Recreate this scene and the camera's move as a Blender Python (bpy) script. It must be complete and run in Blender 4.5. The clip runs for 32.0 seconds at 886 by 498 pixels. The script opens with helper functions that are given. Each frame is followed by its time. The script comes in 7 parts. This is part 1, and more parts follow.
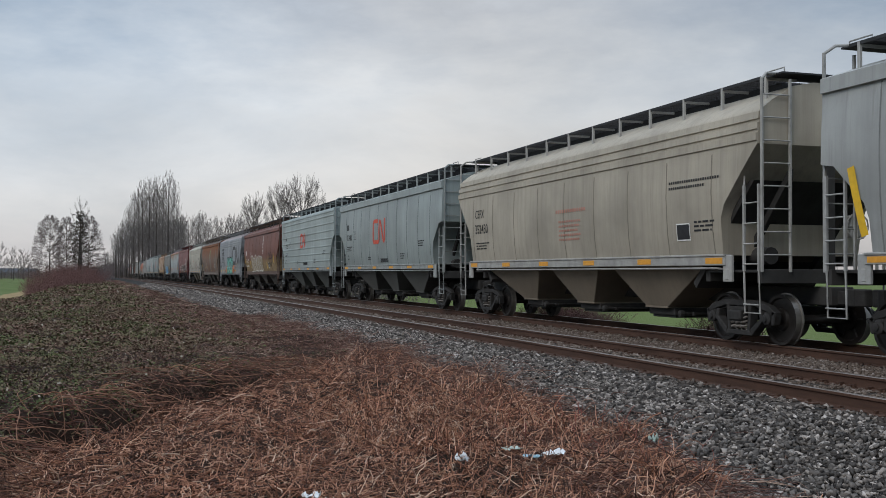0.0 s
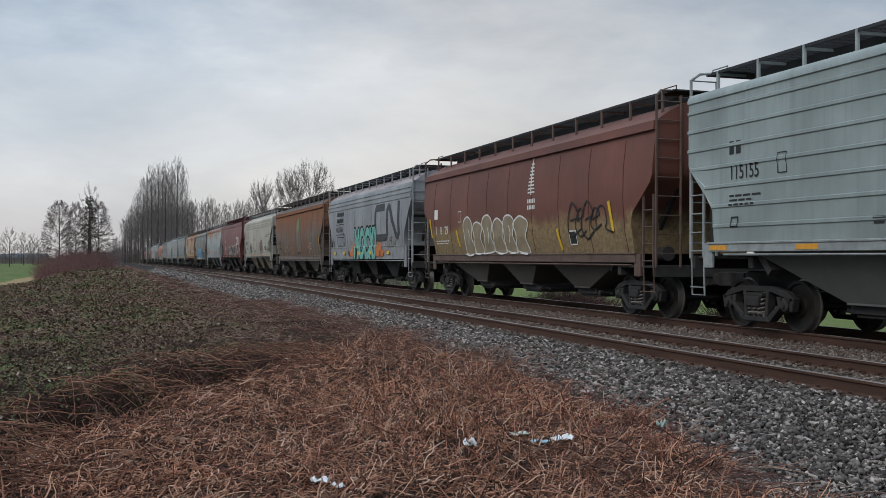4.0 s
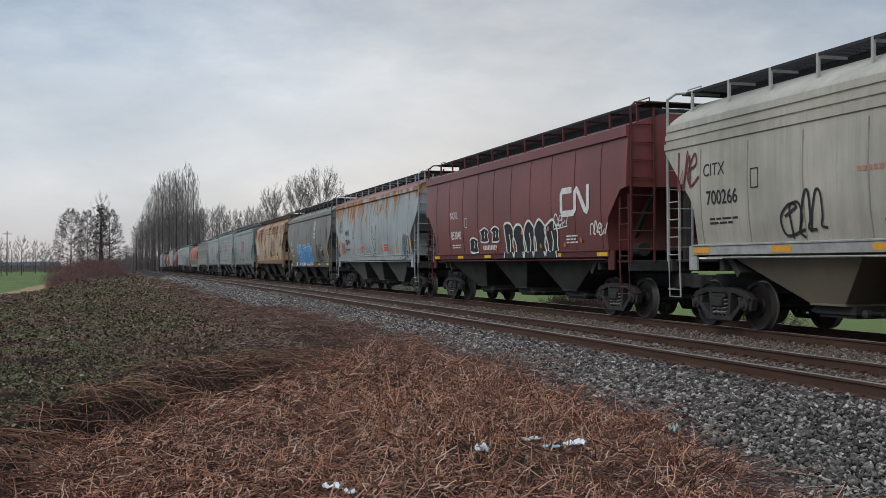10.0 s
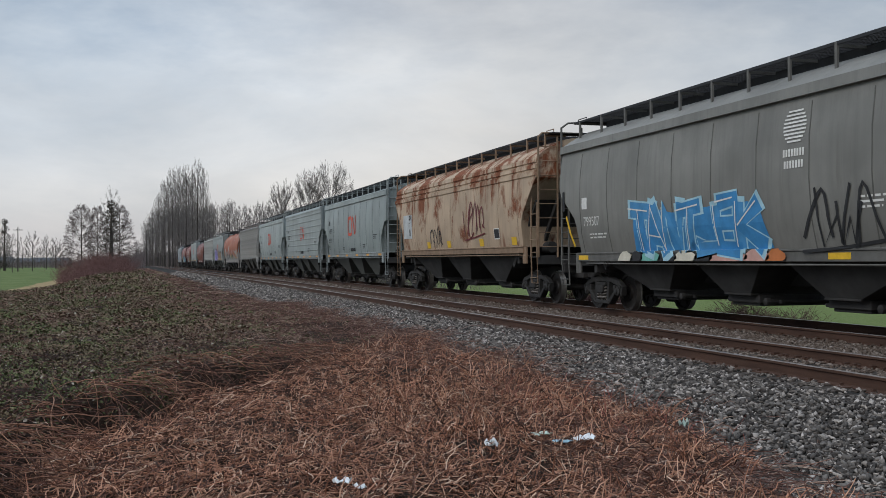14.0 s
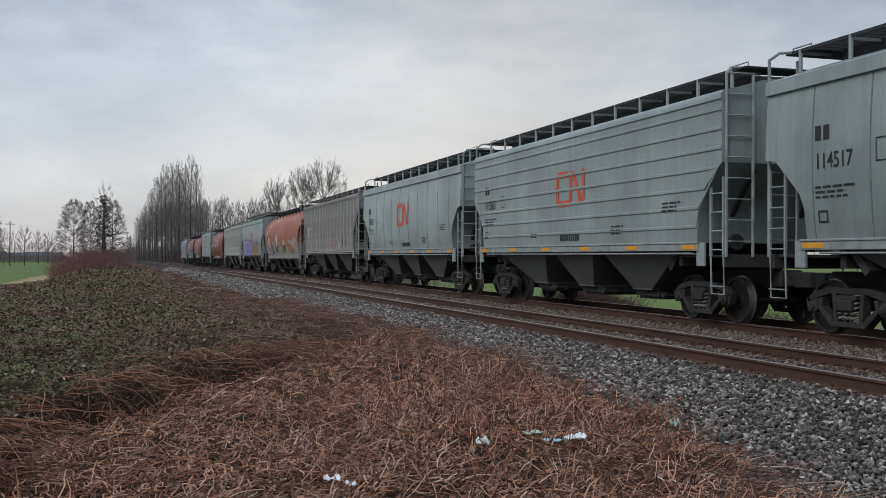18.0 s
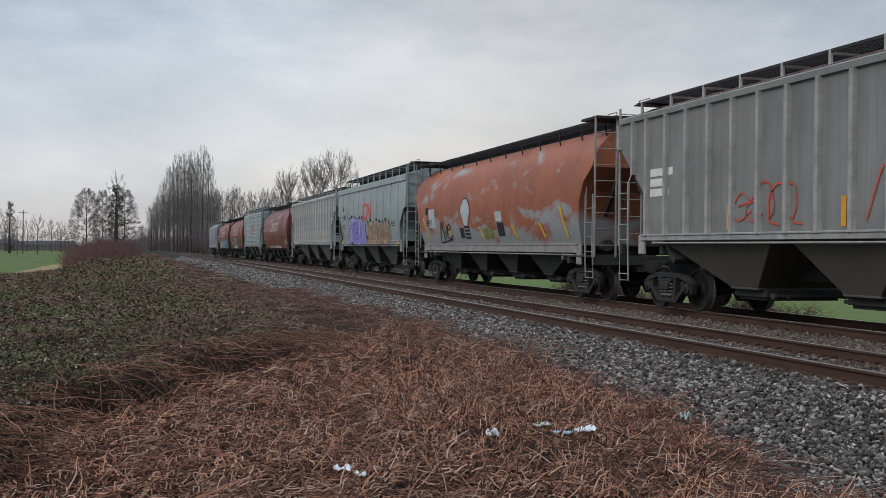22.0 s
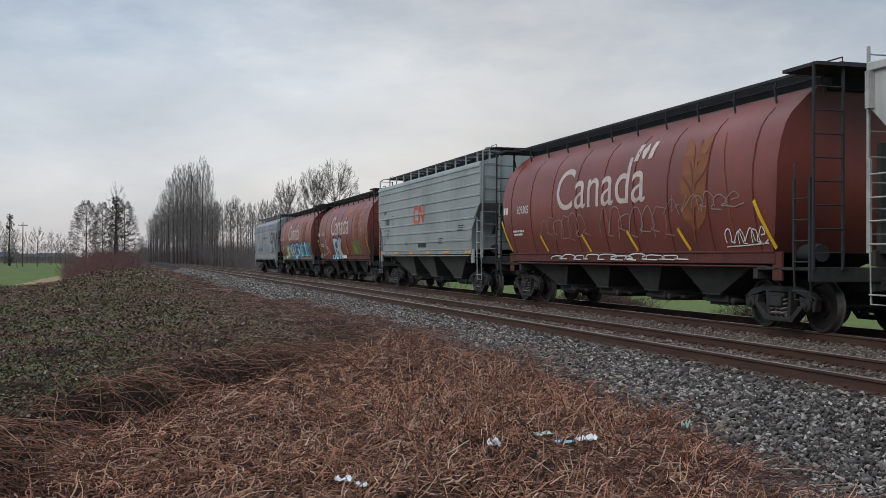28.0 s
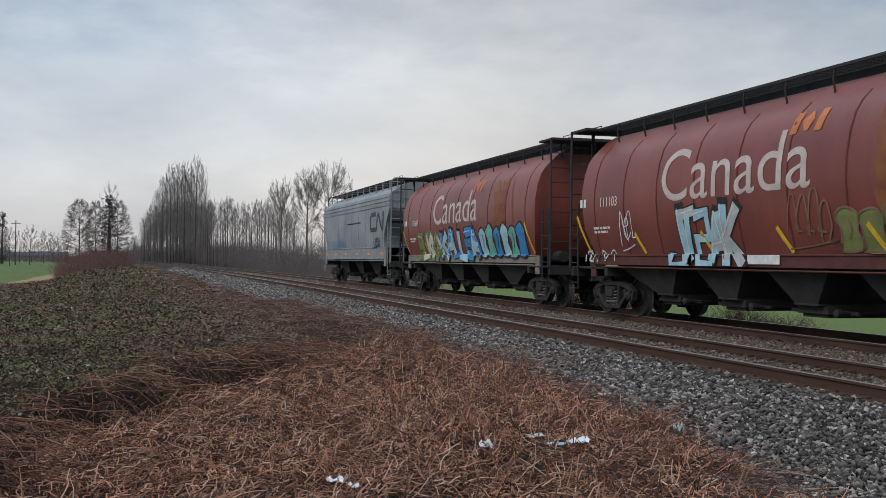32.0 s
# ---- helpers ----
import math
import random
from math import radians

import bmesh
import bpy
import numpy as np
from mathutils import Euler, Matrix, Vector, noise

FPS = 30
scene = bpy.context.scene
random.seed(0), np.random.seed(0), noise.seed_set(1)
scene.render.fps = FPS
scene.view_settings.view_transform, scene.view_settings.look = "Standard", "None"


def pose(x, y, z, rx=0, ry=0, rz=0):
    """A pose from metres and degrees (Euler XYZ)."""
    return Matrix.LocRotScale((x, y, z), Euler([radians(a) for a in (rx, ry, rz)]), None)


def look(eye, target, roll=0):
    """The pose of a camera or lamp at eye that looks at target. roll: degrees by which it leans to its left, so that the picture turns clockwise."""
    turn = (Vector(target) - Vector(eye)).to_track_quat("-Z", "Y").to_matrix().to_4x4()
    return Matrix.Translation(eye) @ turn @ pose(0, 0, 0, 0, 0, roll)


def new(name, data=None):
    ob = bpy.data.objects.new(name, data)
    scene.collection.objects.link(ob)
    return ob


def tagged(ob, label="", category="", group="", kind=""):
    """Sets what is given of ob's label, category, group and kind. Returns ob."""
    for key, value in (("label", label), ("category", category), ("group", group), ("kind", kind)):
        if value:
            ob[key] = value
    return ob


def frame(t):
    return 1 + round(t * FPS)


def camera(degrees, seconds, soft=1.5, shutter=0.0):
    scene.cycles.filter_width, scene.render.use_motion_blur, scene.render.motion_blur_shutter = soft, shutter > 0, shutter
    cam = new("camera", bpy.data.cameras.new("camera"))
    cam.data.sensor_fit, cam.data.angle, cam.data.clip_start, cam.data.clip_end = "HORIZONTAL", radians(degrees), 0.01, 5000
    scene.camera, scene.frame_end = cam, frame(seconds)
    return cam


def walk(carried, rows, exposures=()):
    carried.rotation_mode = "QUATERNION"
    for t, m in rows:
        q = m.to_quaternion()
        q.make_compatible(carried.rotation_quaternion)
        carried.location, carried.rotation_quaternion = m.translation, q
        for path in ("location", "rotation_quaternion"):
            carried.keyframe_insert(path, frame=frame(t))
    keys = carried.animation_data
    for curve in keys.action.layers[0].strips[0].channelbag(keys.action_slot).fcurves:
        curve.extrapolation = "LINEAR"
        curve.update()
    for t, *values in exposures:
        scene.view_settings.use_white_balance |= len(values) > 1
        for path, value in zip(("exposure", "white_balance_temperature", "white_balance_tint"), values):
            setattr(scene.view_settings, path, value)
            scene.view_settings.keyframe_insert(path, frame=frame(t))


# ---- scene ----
def aim(yaw, pitch, roll):
    """Pose of the held camera: yaw from the line of the track, pitch up, roll, in degrees."""
    a, p = radians(yaw), radians(pitch)
    eye = Vector((0, 0, 1.27))
    return look(eye, eye + Vector((-math.cos(a) * math.cos(p), math.sin(a) * math.cos(p), math.sin(p))), roll)


cam = camera(45.93, 32.0, soft=0.5)
walk(cam, [
    (0, aim(18.193, 1.328, 0.201)), (0.5, aim(18.246, 1.384, 0.222)), (1, aim(18.281, 1.309, 0.254)),
    (1.5, aim(18.225, 1.161, 0.296)), (2, aim(18.140, 1.069, 0.330)), (2.5, aim(18.040, 0.918, 0.322)),
    (3, aim(17.965, 0.795, 0.316)), (3.5, aim(17.876, 0.684, 0.313)), (5.5, aim(17.241, 0.200, -0.142)),
    (6, aim(17.177, 0.277, -0.244)), (6.5, aim(17.171, 0.377, -0.250)), (7, aim(17.144, 0.514, -0.276)),
    (7.5, aim(17.101, 0.595, -0.230)), (8, aim(17.150, 0.724, -0.233)), (8.5, aim(17.129, 0.783, -0.179)),
    (9, aim(17.170, 0.832, -0.168)), (9.5, aim(17.126, 0.867, -0.151)), (10, aim(17.170, 0.822, -0.141)),
    (10.5, aim(17.203, 0.813, -0.110)), (11, aim(17.218, 0.839, -0.130)), (11.5, aim(17.185, 0.881, -0.081)),
    (12, aim(17.178, 0.927, -0.109)), (12.5, aim(17.086, 0.886, -0.084)), (13, aim(16.872, 0.811, -0.105)),
    (13.5, aim(16.709, 0.698, -0.146)), (14, aim(16.657, 0.559, -0.249)), (14.5, aim(16.662, 0.241, -0.255)),
    (16.5, aim(16.900, 0.263, 0.197)), (17, aim(17.008, 0.306, 0.271)), (17.5, aim(17.049, 0.447, 0.283)),
    (18, aim(17.034, 0.455, 0.273)), (18.5, aim(16.964, 0.453, 0.243)), (19, aim(16.837, 0.465, 0.248)),
    (19.5, aim(16.753, 0.384, 0.304)), (20, aim(16.708, 0.309, 0.307)), (20.5, aim(16.503, 0.218, 0.563)),
    (21, aim(16.450, 0.138, 0.629)), (21.5, aim(16.470, 0.084, 0.656)), (22, aim(16.423, -0.020, 0.663)),
    (22.5, aim(16.337, -0.059, 0.656)), (23, aim(16.255, -0.049, 0.609)), (23.5, aim(16.090, -0.056, 0.492)),
    (24, aim(16.021, -0.054, 0.432)), (24.5, aim(15.874, -0.035, 0.404)), (25, aim(15.863, -0.119, 0.310)),
    (25.5, aim(15.768, -0.075, 0.201)), (27.5, aim(16.245, 0.515, 0.224)), (28, aim(16.428, 0.515, 0.287)),
    (28.5, aim(16.573, 0.504, 0.337)), (29, aim(16.655, 0.601, 0.320)), (29.5, aim(16.717, 0.625, 0.383)),
    (30, aim(16.817, 0.627, 0.447)), (30.5, aim(16.844, 0.610, 0.479)), (31, aim(16.850, 0.635, 0.586)),
    (31.5, aim(16.811, 0.667, 0.687)), (32, aim(16.771, 0.590, 0.717)),
])

# ---- world and light ----
world = bpy.data.worlds.new("overcast_sky")
scene.world = world
world.use_nodes = True
wn, wl = world.node_tree.nodes, world.node_tree.links
wn.clear()
w_out = wn.new("ShaderNodeOutputWorld")
w_bg = wn.new("ShaderNodeBackground")
w_sky = wn.new("ShaderNodeTexSky")
w_sky.sky_type, w_sky.sun_disc = "NISHITA", False
w_sky.sun_elevation, w_sky.sun_rotation = radians(24), radians(-70)
w_sky.air_density, w_sky.dust_density = 1.0, 3.0
w_co = wn.new("ShaderNodeTexCoord")
w_map = wn.new("ShaderNodeMapping")
w_map.inputs["Scale"].default_value = (2.4, 2.4, 7.0)
w_map.inputs["Location"].default_value = (1.3, 0.7, 0.2)
w_n1 = wn.new("ShaderNodeTexNoise")
w_n1.inputs["Scale"].default_value, w_n1.inputs["Detail"].default_value, w_n1.inputs["Roughness"].default_value = 1.7, 6, 0.58
w_n1.inputs["Distortion"].default_value = 0.25
w_r1 = wn.new("ShaderNodeValToRGB")
w_r1.color_ramp.elements[0].position, w_r1.color_ramp.elements[1].position = 0.30, 0.70
w_r1.color_ramp.elements[0].color, w_r1.color_ramp.elements[1].color = (3.95, 4.72, 5.60, 1), (5.75, 6.4, 7.10, 1)
w_sep = wn.new("ShaderNodeSeparateXYZ")
w_r2 = wn.new("ShaderNodeValToRGB")
e = w_r2.color_ramp.elements
e[0].position, e[0].color = 0.0, (1.10, 0.94, 0.85, 1)
e[1].position, e[1].color = 1.0, (2.4, 2.46, 2.56, 1)
for q, col in ((0.05, (1.09, 1.01, 0.95, 1)), (0.10, (1.03, 1.0, 0.985, 1)), (0.165, (0.955, 0.98, 1.01, 1)), (0.25, (0.60, 0.71, 0.83, 1)), (0.45, (1.42, 1.48, 1.55, 1))):
    el = e.new(q)
    el.color = col
w_mul = wn.new("ShaderNodeMix")
w_mul.data_type, w_mul.blend_type = "RGBA", "MULTIPLY"
w_mul.inputs["Factor"].default_value = 1.0
w_mix = wn.new("ShaderNodeMix")
w_mix.data_type = "RGBA"
w_mix.inputs["Factor"].default_value = 0.94
wl.new(w_co.outputs["Generated"], w_map.inputs["Vector"])
wl.new(w_map.outputs["Vector"], w_n1.inputs["Vector"])
wl.new(w_n1.outputs["Fac"], w_r1.inputs["Fac"])
wl.new(w_co.outputs["Generated"], w_sep.inputs["Vector"])
# the cloud's lower edge is ragged
w_n2 = wn.new("ShaderNodeTexNoise")
w_n2.inputs["Scale"].default_value, w_n2.inputs["Detail"].default_value, w_n2.inputs["Roughness"].default_value = 3.2, 5, 0.6
w_sh = wn.new("ShaderNodeMath")
w_sh.operation = "MULTIPLY_ADD"
w_sh.inputs[1].default_value, w_sh.inputs[2].default_value = 0.20, -0.10
w_el = wn.new("ShaderNodeMath")
w_el.operation = "ADD"
w_rise = wn.new("ShaderNodeMapRange")          # level near the horizon, ragged above
w_rise.inputs["From Min"].default_value, w_rise.inputs["From Max"].default_value = 0.03, 0.2
w_sway = wn.new("ShaderNodeMath")
w_sway.operation = "MULTIPLY"
wl.new(w_map.outputs["Vector"], w_n2.inputs["Vector"])
wl.new(w_n2.outputs["Fac"], w_sh.inputs[0])
wl.new(w_sep.outputs["Z"], w_rise.inputs["Value"])
wl.new(w_sh.outputs[0], w_sway.inputs[0])
wl.new(w_rise.outputs["Result"], w_sway.inputs[1])
wl.new(w_sep.outputs["Z"], w_el.inputs[0])
wl.new(w_sway.outputs[0], w_el.inputs[1])
wl.new(w_el.outputs[0], w_r2.inputs["Fac"])
wl.new(w_r1.outputs["Color"], w_mul.inputs["A"])
wl.new(w_r2.outputs["Color"], w_mul.inputs["B"])
wl.new(w_sky.outputs["Color"], w_mix.inputs["A"])
wl.new(w_mul.outputs["Result"], w_mix.inputs["B"])
# the cloud is a little thinner over the far end of the line
w_thin = wn.new("ShaderNodeMapRange")
w_thin.inputs["From Min"].default_value, w_thin.inputs["From Max"].default_value = -1.0, -0.92
w_thin.inputs["To Min"].default_value, w_thin.inputs["To Max"].default_value = 1.12, 0.88
w_dim = wn.new("ShaderNodeMix")
w_dim.data_type, w_dim.blend_type = "RGBA", "MULTIPLY"
w_dim.inputs["Factor"].default_value = 1.0
wl.new(w_sep.outputs["X"], w_thin.inputs["Value"])
wl.new(w_mix.outputs["Result"], w_dim.inputs["A"])
wl.new(w_thin.outputs["Result"], w_dim.inputs["B"])
wl.new(w_dim.outputs["Result"], w_bg.inputs["Color"])
wl.new(w_bg.outputs["Background"], w_out.inputs["Surface"])
w_bg.inputs["Strength"].default_value = 0.1

sun = new("sun", bpy.data.lights.new("sun", "SUN"))
sun.data.energy, sun.data.angle, sun.data.color = 1.25, radians(30), (1.0, 0.95, 0.88)
sun.matrix_world = look((0, 0, 40), (-14, 26, 40 - 22))
scene.view_settings.exposure = 0.0


# ---- material tools ----
class Nodes:
    """A short way to wire a node material."""

    def __init__(self, name, rough=0.8, metal=0.0, spec=0.3):
        self.mat = bpy.data.materials.new(name)
        self.mat.use_nodes = True
        self.t = self.mat.node_tree
        self.b = self.t.nodes["Principled BSDF"]
        self.b.inputs["Roughness"].default_value = rough
        self.b.inputs["Metallic"].default_value = metal
        self.b.inputs["Specular IOR Level"].default_value = spec
        self.co = self.t.nodes.new("ShaderNodeTexCoord")

    def put(self, socket, value):
        if isinstance(value, bpy.types.NodeSocket):
            self.t.links.new(value, socket)
        elif isinstance(value, (tuple, list)) and len(value) == 3 and len(socket.default_value) == 4:
            socket.default_value = (*value, 1)
        else:
            socket.default_value = value

    def noise(self, scale=5.0, detail=4.0, rough=0.55, stretch=(1, 1, 1), space="Object", shift=(0, 0, 0), dist=0.0):
        m = self.t.nodes.new("ShaderNodeMapping")
        m.inputs["Scale"].default_value = stretch
        m.inputs["Location"].default_value = shift
        self.t.links.new(self.co.outputs[space], m.inputs["Vector"])
        n = self.t.nodes.new("ShaderNodeTexNoise")
        for k, v in (("Scale", scale), ("Detail", detail), ("Roughness", rough), ("Distortion", dist)):
            n.inputs[k].default_value = v
        self.t.links.new(m.outputs["Vector"], n.inputs["Vector"])
        return n.outputs["Fac"]

    def ramp(self, fac, *stops):
        n = self.t.nodes.new("ShaderNodeValToRGB")
        els = n.color_ramp.elements
        for i, (q, c) in enumerate(stops):
            el = els[i] if i < 2 else els.new(q)
            el.position = q
            el.color = (*c, 1) if isinstance(c, tuple) else (c, c, c, 1)
        self.t.links.new(fac, n.inputs["Fac"])
        return n.outputs["Color"]

    def mix(self, fac, a, b, kind="MIX"):
        n = self.t.nodes.new("ShaderNodeMix")
        n.data_type, n.blend_type = "RGBA", kind
        self.put(n.inputs["Factor"], fac)
        self.put(n.inputs["A"], a)
        self.put(n.inputs["B"], b)
        return n.outputs["Result"]

    def math(self, op, a, b=0.0):
        n = self.t.nodes.new("ShaderNodeMath")
        n.operation, n.use_clamp = op, op != "MULTIPLY"
        self.put(n.inputs[0], a)
        self.put(n.inputs[1], b)
        return n.outputs[0]

    def axis(self, which, space="Object"):
        n = self.t.nodes.new("ShaderNodeSeparateXYZ")
        self.t.links.new(self.co.outputs[space], n.inputs[0])
        return n.outputs[which]

    def span(self, v, a, b):
        n = self.t.nodes.new("ShaderNodeMapRange")
        n.inputs["From Min"].default_value, n.inputs["From Max"].default_value = a, b
        self.t.links.new(v, n.inputs["Value"])
        return n.outputs["Result"]

    def island(self):
        return self.t.nodes.new("ShaderNodeNewGeometry").outputs["Random Per Island"]

    def each(self):
        return self.t.nodes.new("ShaderNodeObjectInfo").outputs["Random"]

    def done(self, color, bump=None, strength=0.3, dist=0.01, rough=None):
        self.put(self.b.inputs["Base Color"], color)
        if bump is not None:
            n = self.t.nodes.new("ShaderNodeBump")
            n.inputs["Strength"].default_value, n.inputs["Distance"].default_value = strength, dist
            self.t.links.new(bump, n.inputs["Height"])
            self.t.links.new(n.outputs["Normal"], self.b.inputs["Normal"])
        if rough is not None:
            self.put(self.b.inputs["Roughness"], rough)
        return self.mat


def plain(name, c, rough=0.7, metal=0.0, vary=0.25, scale=6.0):
    """Paint or metal with light wear at two scales."""
    k = Nodes(name, rough, metal)
    dark = tuple(v * (1 - vary) for v in c)
    light = tuple(min(1, v * (1 + vary * 0.6)) for v in c)
    n = k.noise(scale, 6, 0.6)
    g = k.noise(scale * 9, 3, 0.6)
    col = k.mix(k.math("MULTIPLY", g, 0.35), k.ramp(n, (0.3, dark), (0.7, light)), dark)
    return k.done(col, g, 0.12, 0.004)


def paint(name, base, rust=(0.16, 0.06, 0.025), amount=0.25, grime=0.35, seed=0.0, top=0.0, low=0.0, rough=0.55, under=None, chalk=0.0, soft=0.10, grain=0.55):
    """Weathered car-side paint: run-down streaks, rust patches, road grime. Car space: x along, z up.
    amount: share of rust; top/low: extra rust near the eaves or near the sill; under: old paint that shows through."""
    k = Nodes(name, rough, 0.0, 0.35 if rough > 0.5 else 0.55)
    z = k.axis("Z")
    big = k.noise(0.55, 4, 0.55, (1, 1, 1), shift=(seed, seed * 0.7, 0))
    streak = k.noise(1.0, 5, 0.6, (5.0, 5.0, 0.22), shift=(seed * 3, 0, seed))
    fine = k.noise(38, 4, 0.65, shift=(seed, 0, 0))
    shade = tuple(v * 0.70 for v in base)
    drip = k.noise(1.0, 4, 0.6, (14.0, 14.0, 0.35), shift=(seed * 2, 3, seed))
    pale = tuple(min(1, v * (1.12 + chalk)) for v in base)
    col = k.mix(k.span(big, 0.3, 0.7), shade, pale)
    col = k.mix(k.math("MULTIPLY", k.span(streak, 0.45, 0.78), grime), col, tuple(v * 0.45 + 0.02 for v in base))
    col = k.mix(k.math("MULTIPLY", k.span(drip, 0.56, 0.74), grime * 0.8), col, tuple(v * 0.42 + q for v, q in zip(base, (0.030, 0.022, 0.014))))
    if under:
        u = k.noise(0.8, 6, 0.62, (0.8, 0.8, 1.6), shift=(seed + 4, 0, 2), dist=0.6)
        lowz = k.span(z, 2.7, 1.4)
        col = k.mix(k.span(k.math("ADD", u, k.math("MULTIPLY", lowz, 0.27)), 0.58, 0.70), col, under)
    patch = k.noise(1.1, 8, 0.62 if grain < 0.5 else 0.68, (1.0, 1.0, grain), shift=(seed * 5, 1.3, seed), dist=0.5)
    lift = patch
    if top:
        lift = k.math("ADD", lift, k.math("MULTIPLY", k.span(z, 2.6, 4.4), top))
    if low:
        lift = k.math("ADD", lift, k.math("MULTIPLY", k.span(z, 2.6, 1.3), low))
    at = 0.80 - 0.42 * amount
    rust_c = k.ramp(k.noise(9, 6, 0.7, shift=(0, seed, 0)), (0.3, tuple(v * 0.55 for v in rust)), (0.75, tuple(min(1, v * 1.5) for v in rust)))
    mask = k.span(lift, at, at + soft)
    col = k.mix(mask, col, rust_c)
    col = k.mix(k.math("MULTIPLY", k.span(fine, 0.55, 0.85), 0.35), col, tuple(v * 0.5 for v in base))
    col = k.mix(k.math("MULTIPLY", k.span(z, 2.1, 1.2), 0.28), col, (0.07, 0.06, 0.05))
    bump = k.math("ADD", k.math("MULTIPLY", big, 0.5), k.math("MULTIPLY", fine, 0.08))
    return k.done(col, bump, 0.22, 0.05, k.mix(mask, (rough,) * 3, (0.9, 0.9, 0.9)))


# ---- mesh tools ----
class Shape:
    """Vertices and faces gathered into one mesh."""

    def __init__(self):
        self.v, self.f = [], []

    def add(self, v, f):
        n = len(self.v)
        self.v += [tuple(p) for p in v]
        self.f += [tuple(i + n for i in q) for q in f]
        return self

    def box(self, x0, x1, y0, y1, z0, z1):
        v = [(x, y, z) for x in (x0, x1) for y in (y0, y1) for z in (z0, z1)]
        return self.add(v, [(0, 1, 3, 2), (4, 6, 7, 5), (0, 4, 5, 1), (2, 3, 7, 6), (0, 2, 6, 4), (1, 5, 7, 3)])

    def slab(self, poly, axis, a, b):
        """A polygon in the plane across axis (0 x, 1 y, 2 z), from a to b along it."""
        put = {0: lambda p, h: (h, p[0], p[1]), 1: lambda p, h: (p[0], h, p[1]), 2: lambda p, h: (p[0], p[1], h)}[axis]
        n = len(poly)
        v = [put(p, a) for p in poly] + [put(p, b) for p in poly]
        f = [tuple(range(n)), tuple(range(2 * n - 1, n - 1, -1))]
        f += [(i, n + i, n + (i + 1) % n, (i + 1) % n) for i in range(n)]
        return self.add(v, f)

    def tube(self, pts, r, n=6, r2=None):
        pts = [Vector(p) for p in pts]
        rings = []
        for i, p in enumerate(pts):
            d = (pts[min(i + 1, len(pts) - 1)] - pts[max(i - 1, 0)]).normalized()
            s = d.cross(Vector((0, 0, 1)) if abs(d.z) < 0.9 else Vector((1, 0, 0))).normalized()
            u = s.cross(d)
            rr = r if r2 is None else r + (r2 - r) * i / (len(pts) - 1)
            rings.append([p + (s * math.cos(6.2832 * j / n) + u * math.sin(6.2832 * j / n)) * rr for j in range(n)])
        f = []
        for i in range(len(pts) - 1):
            f += [(i * n + j, i * n + (j + 1) % n, (i + 1) * n + (j + 1) % n, (i + 1) * n + j) for j in range(n)]
        f += [tuple(range(n - 1, -1, -1)), tuple((len(pts) - 1) * n + j for j in range(n))]
        return self.add([q for ring in rings for q in ring], f)

    def lathe(self, prof, axis, centre, n=20):
        """Rings of (along, radius) about an axis through centre."""
        put = {0: lambda a, c, s: (a, c, s), 1: lambda a, c, s: (c, a, s), 2: lambda a, c, s: (c, s, a)}[axis]
        v = []
        for a, r in prof:
            v += [Vector(put(a, r * math.cos(6.2832 * j / n), r * math.sin(6.2832 * j / n))) + Vector(centre) for j in range(n)]
        m = len(prof)
        f = [(i * n + j, i * n + (j + 1) % n, (i + 1) * n + (j + 1) % n, (i + 1) * n + j) for i in range(m - 1) for j in range(n)]
        f += [tuple(range(n - 1, -1, -1)), tuple((m - 1) * n + j for j in range(n))]
        return self.add(v, f)

    def mesh(self, name, mat, smooth=False, bevel=0.0):
        me = bpy.data.meshes.new(name)
        me.from_pydata(self.v, [], self.f)
        bm = bmesh.new()
        bm.from_mesh(me)
        bmesh.ops.recalc_face_normals(bm, faces=bm.faces)
        if bevel:
            es = [ed for ed in bm.edges if len(ed.link_faces) == 2 and ed.calc_face_angle(0) > 0.6]
            bmesh.ops.bevel(bm, geom=es, offset=bevel, segments=1, affect="EDGES", clamp_overlap=True)
        bm.to_mesh(me)
        bm.free()
        if smooth:
            me.shade_smooth()
            me.set_sharp_from_angle(angle=radians(38))
        me.materials.append(mat)
        return me


def part(name, me, parent, label="", at=(0, 0, 0), turn=(0, 0, 0)):
    ob = new(name, me)
    ob.parent = parent
    ob.location, ob.rotation_euler = at, [radians(a) for a in turn]
    if label:
        tagged(ob, label)
    return ob


def quick(name, v, f, mat, smooth=False):
    """A large mesh straight from arrays."""
    me = bpy.data.meshes.new(name)
    v, f = np.asarray(v, dtype=np.float32), np.asarray(f, dtype=np.int32)
    k = f.shape[1]
    me.vertices.add(len(v))
    me.vertices.foreach_set("co", v.ravel())
    me.loops.add(f.size)
    me.loops.foreach_set("vertex_index", f.ravel())
    me.polygons.add(len(f))
    me.polygons.foreach_set("loop_start", np.arange(0, f.size, k, dtype=np.int32))
    if smooth:
        me.polygons.foreach_set("use_smooth", np.ones(len(f), dtype=bool))
    me.materials.append(mat)
    me.update(calc_edges=True)
    return me


# ---- plan of the place ----
NEAR_Y, FAR_Y = 8.415, 12.417          # centre lines of the two tracks where they run straight
BEND_X, BEND_K = -60.0, 0.9e-5         # past this point the line bends slowly away


def bend(x):
    return -BEND_K * max(0.0, BEND_X - x) ** 2


def bends(x):
    return -BEND_K * np.maximum(0.0, BEND_X - np.asarray(x)) ** 2


def grade(x):
    """The line falls gently into the distance."""
    return -0.0018 * np.clip(-50.0 - np.asarray(x, dtype=float), 0, 600)


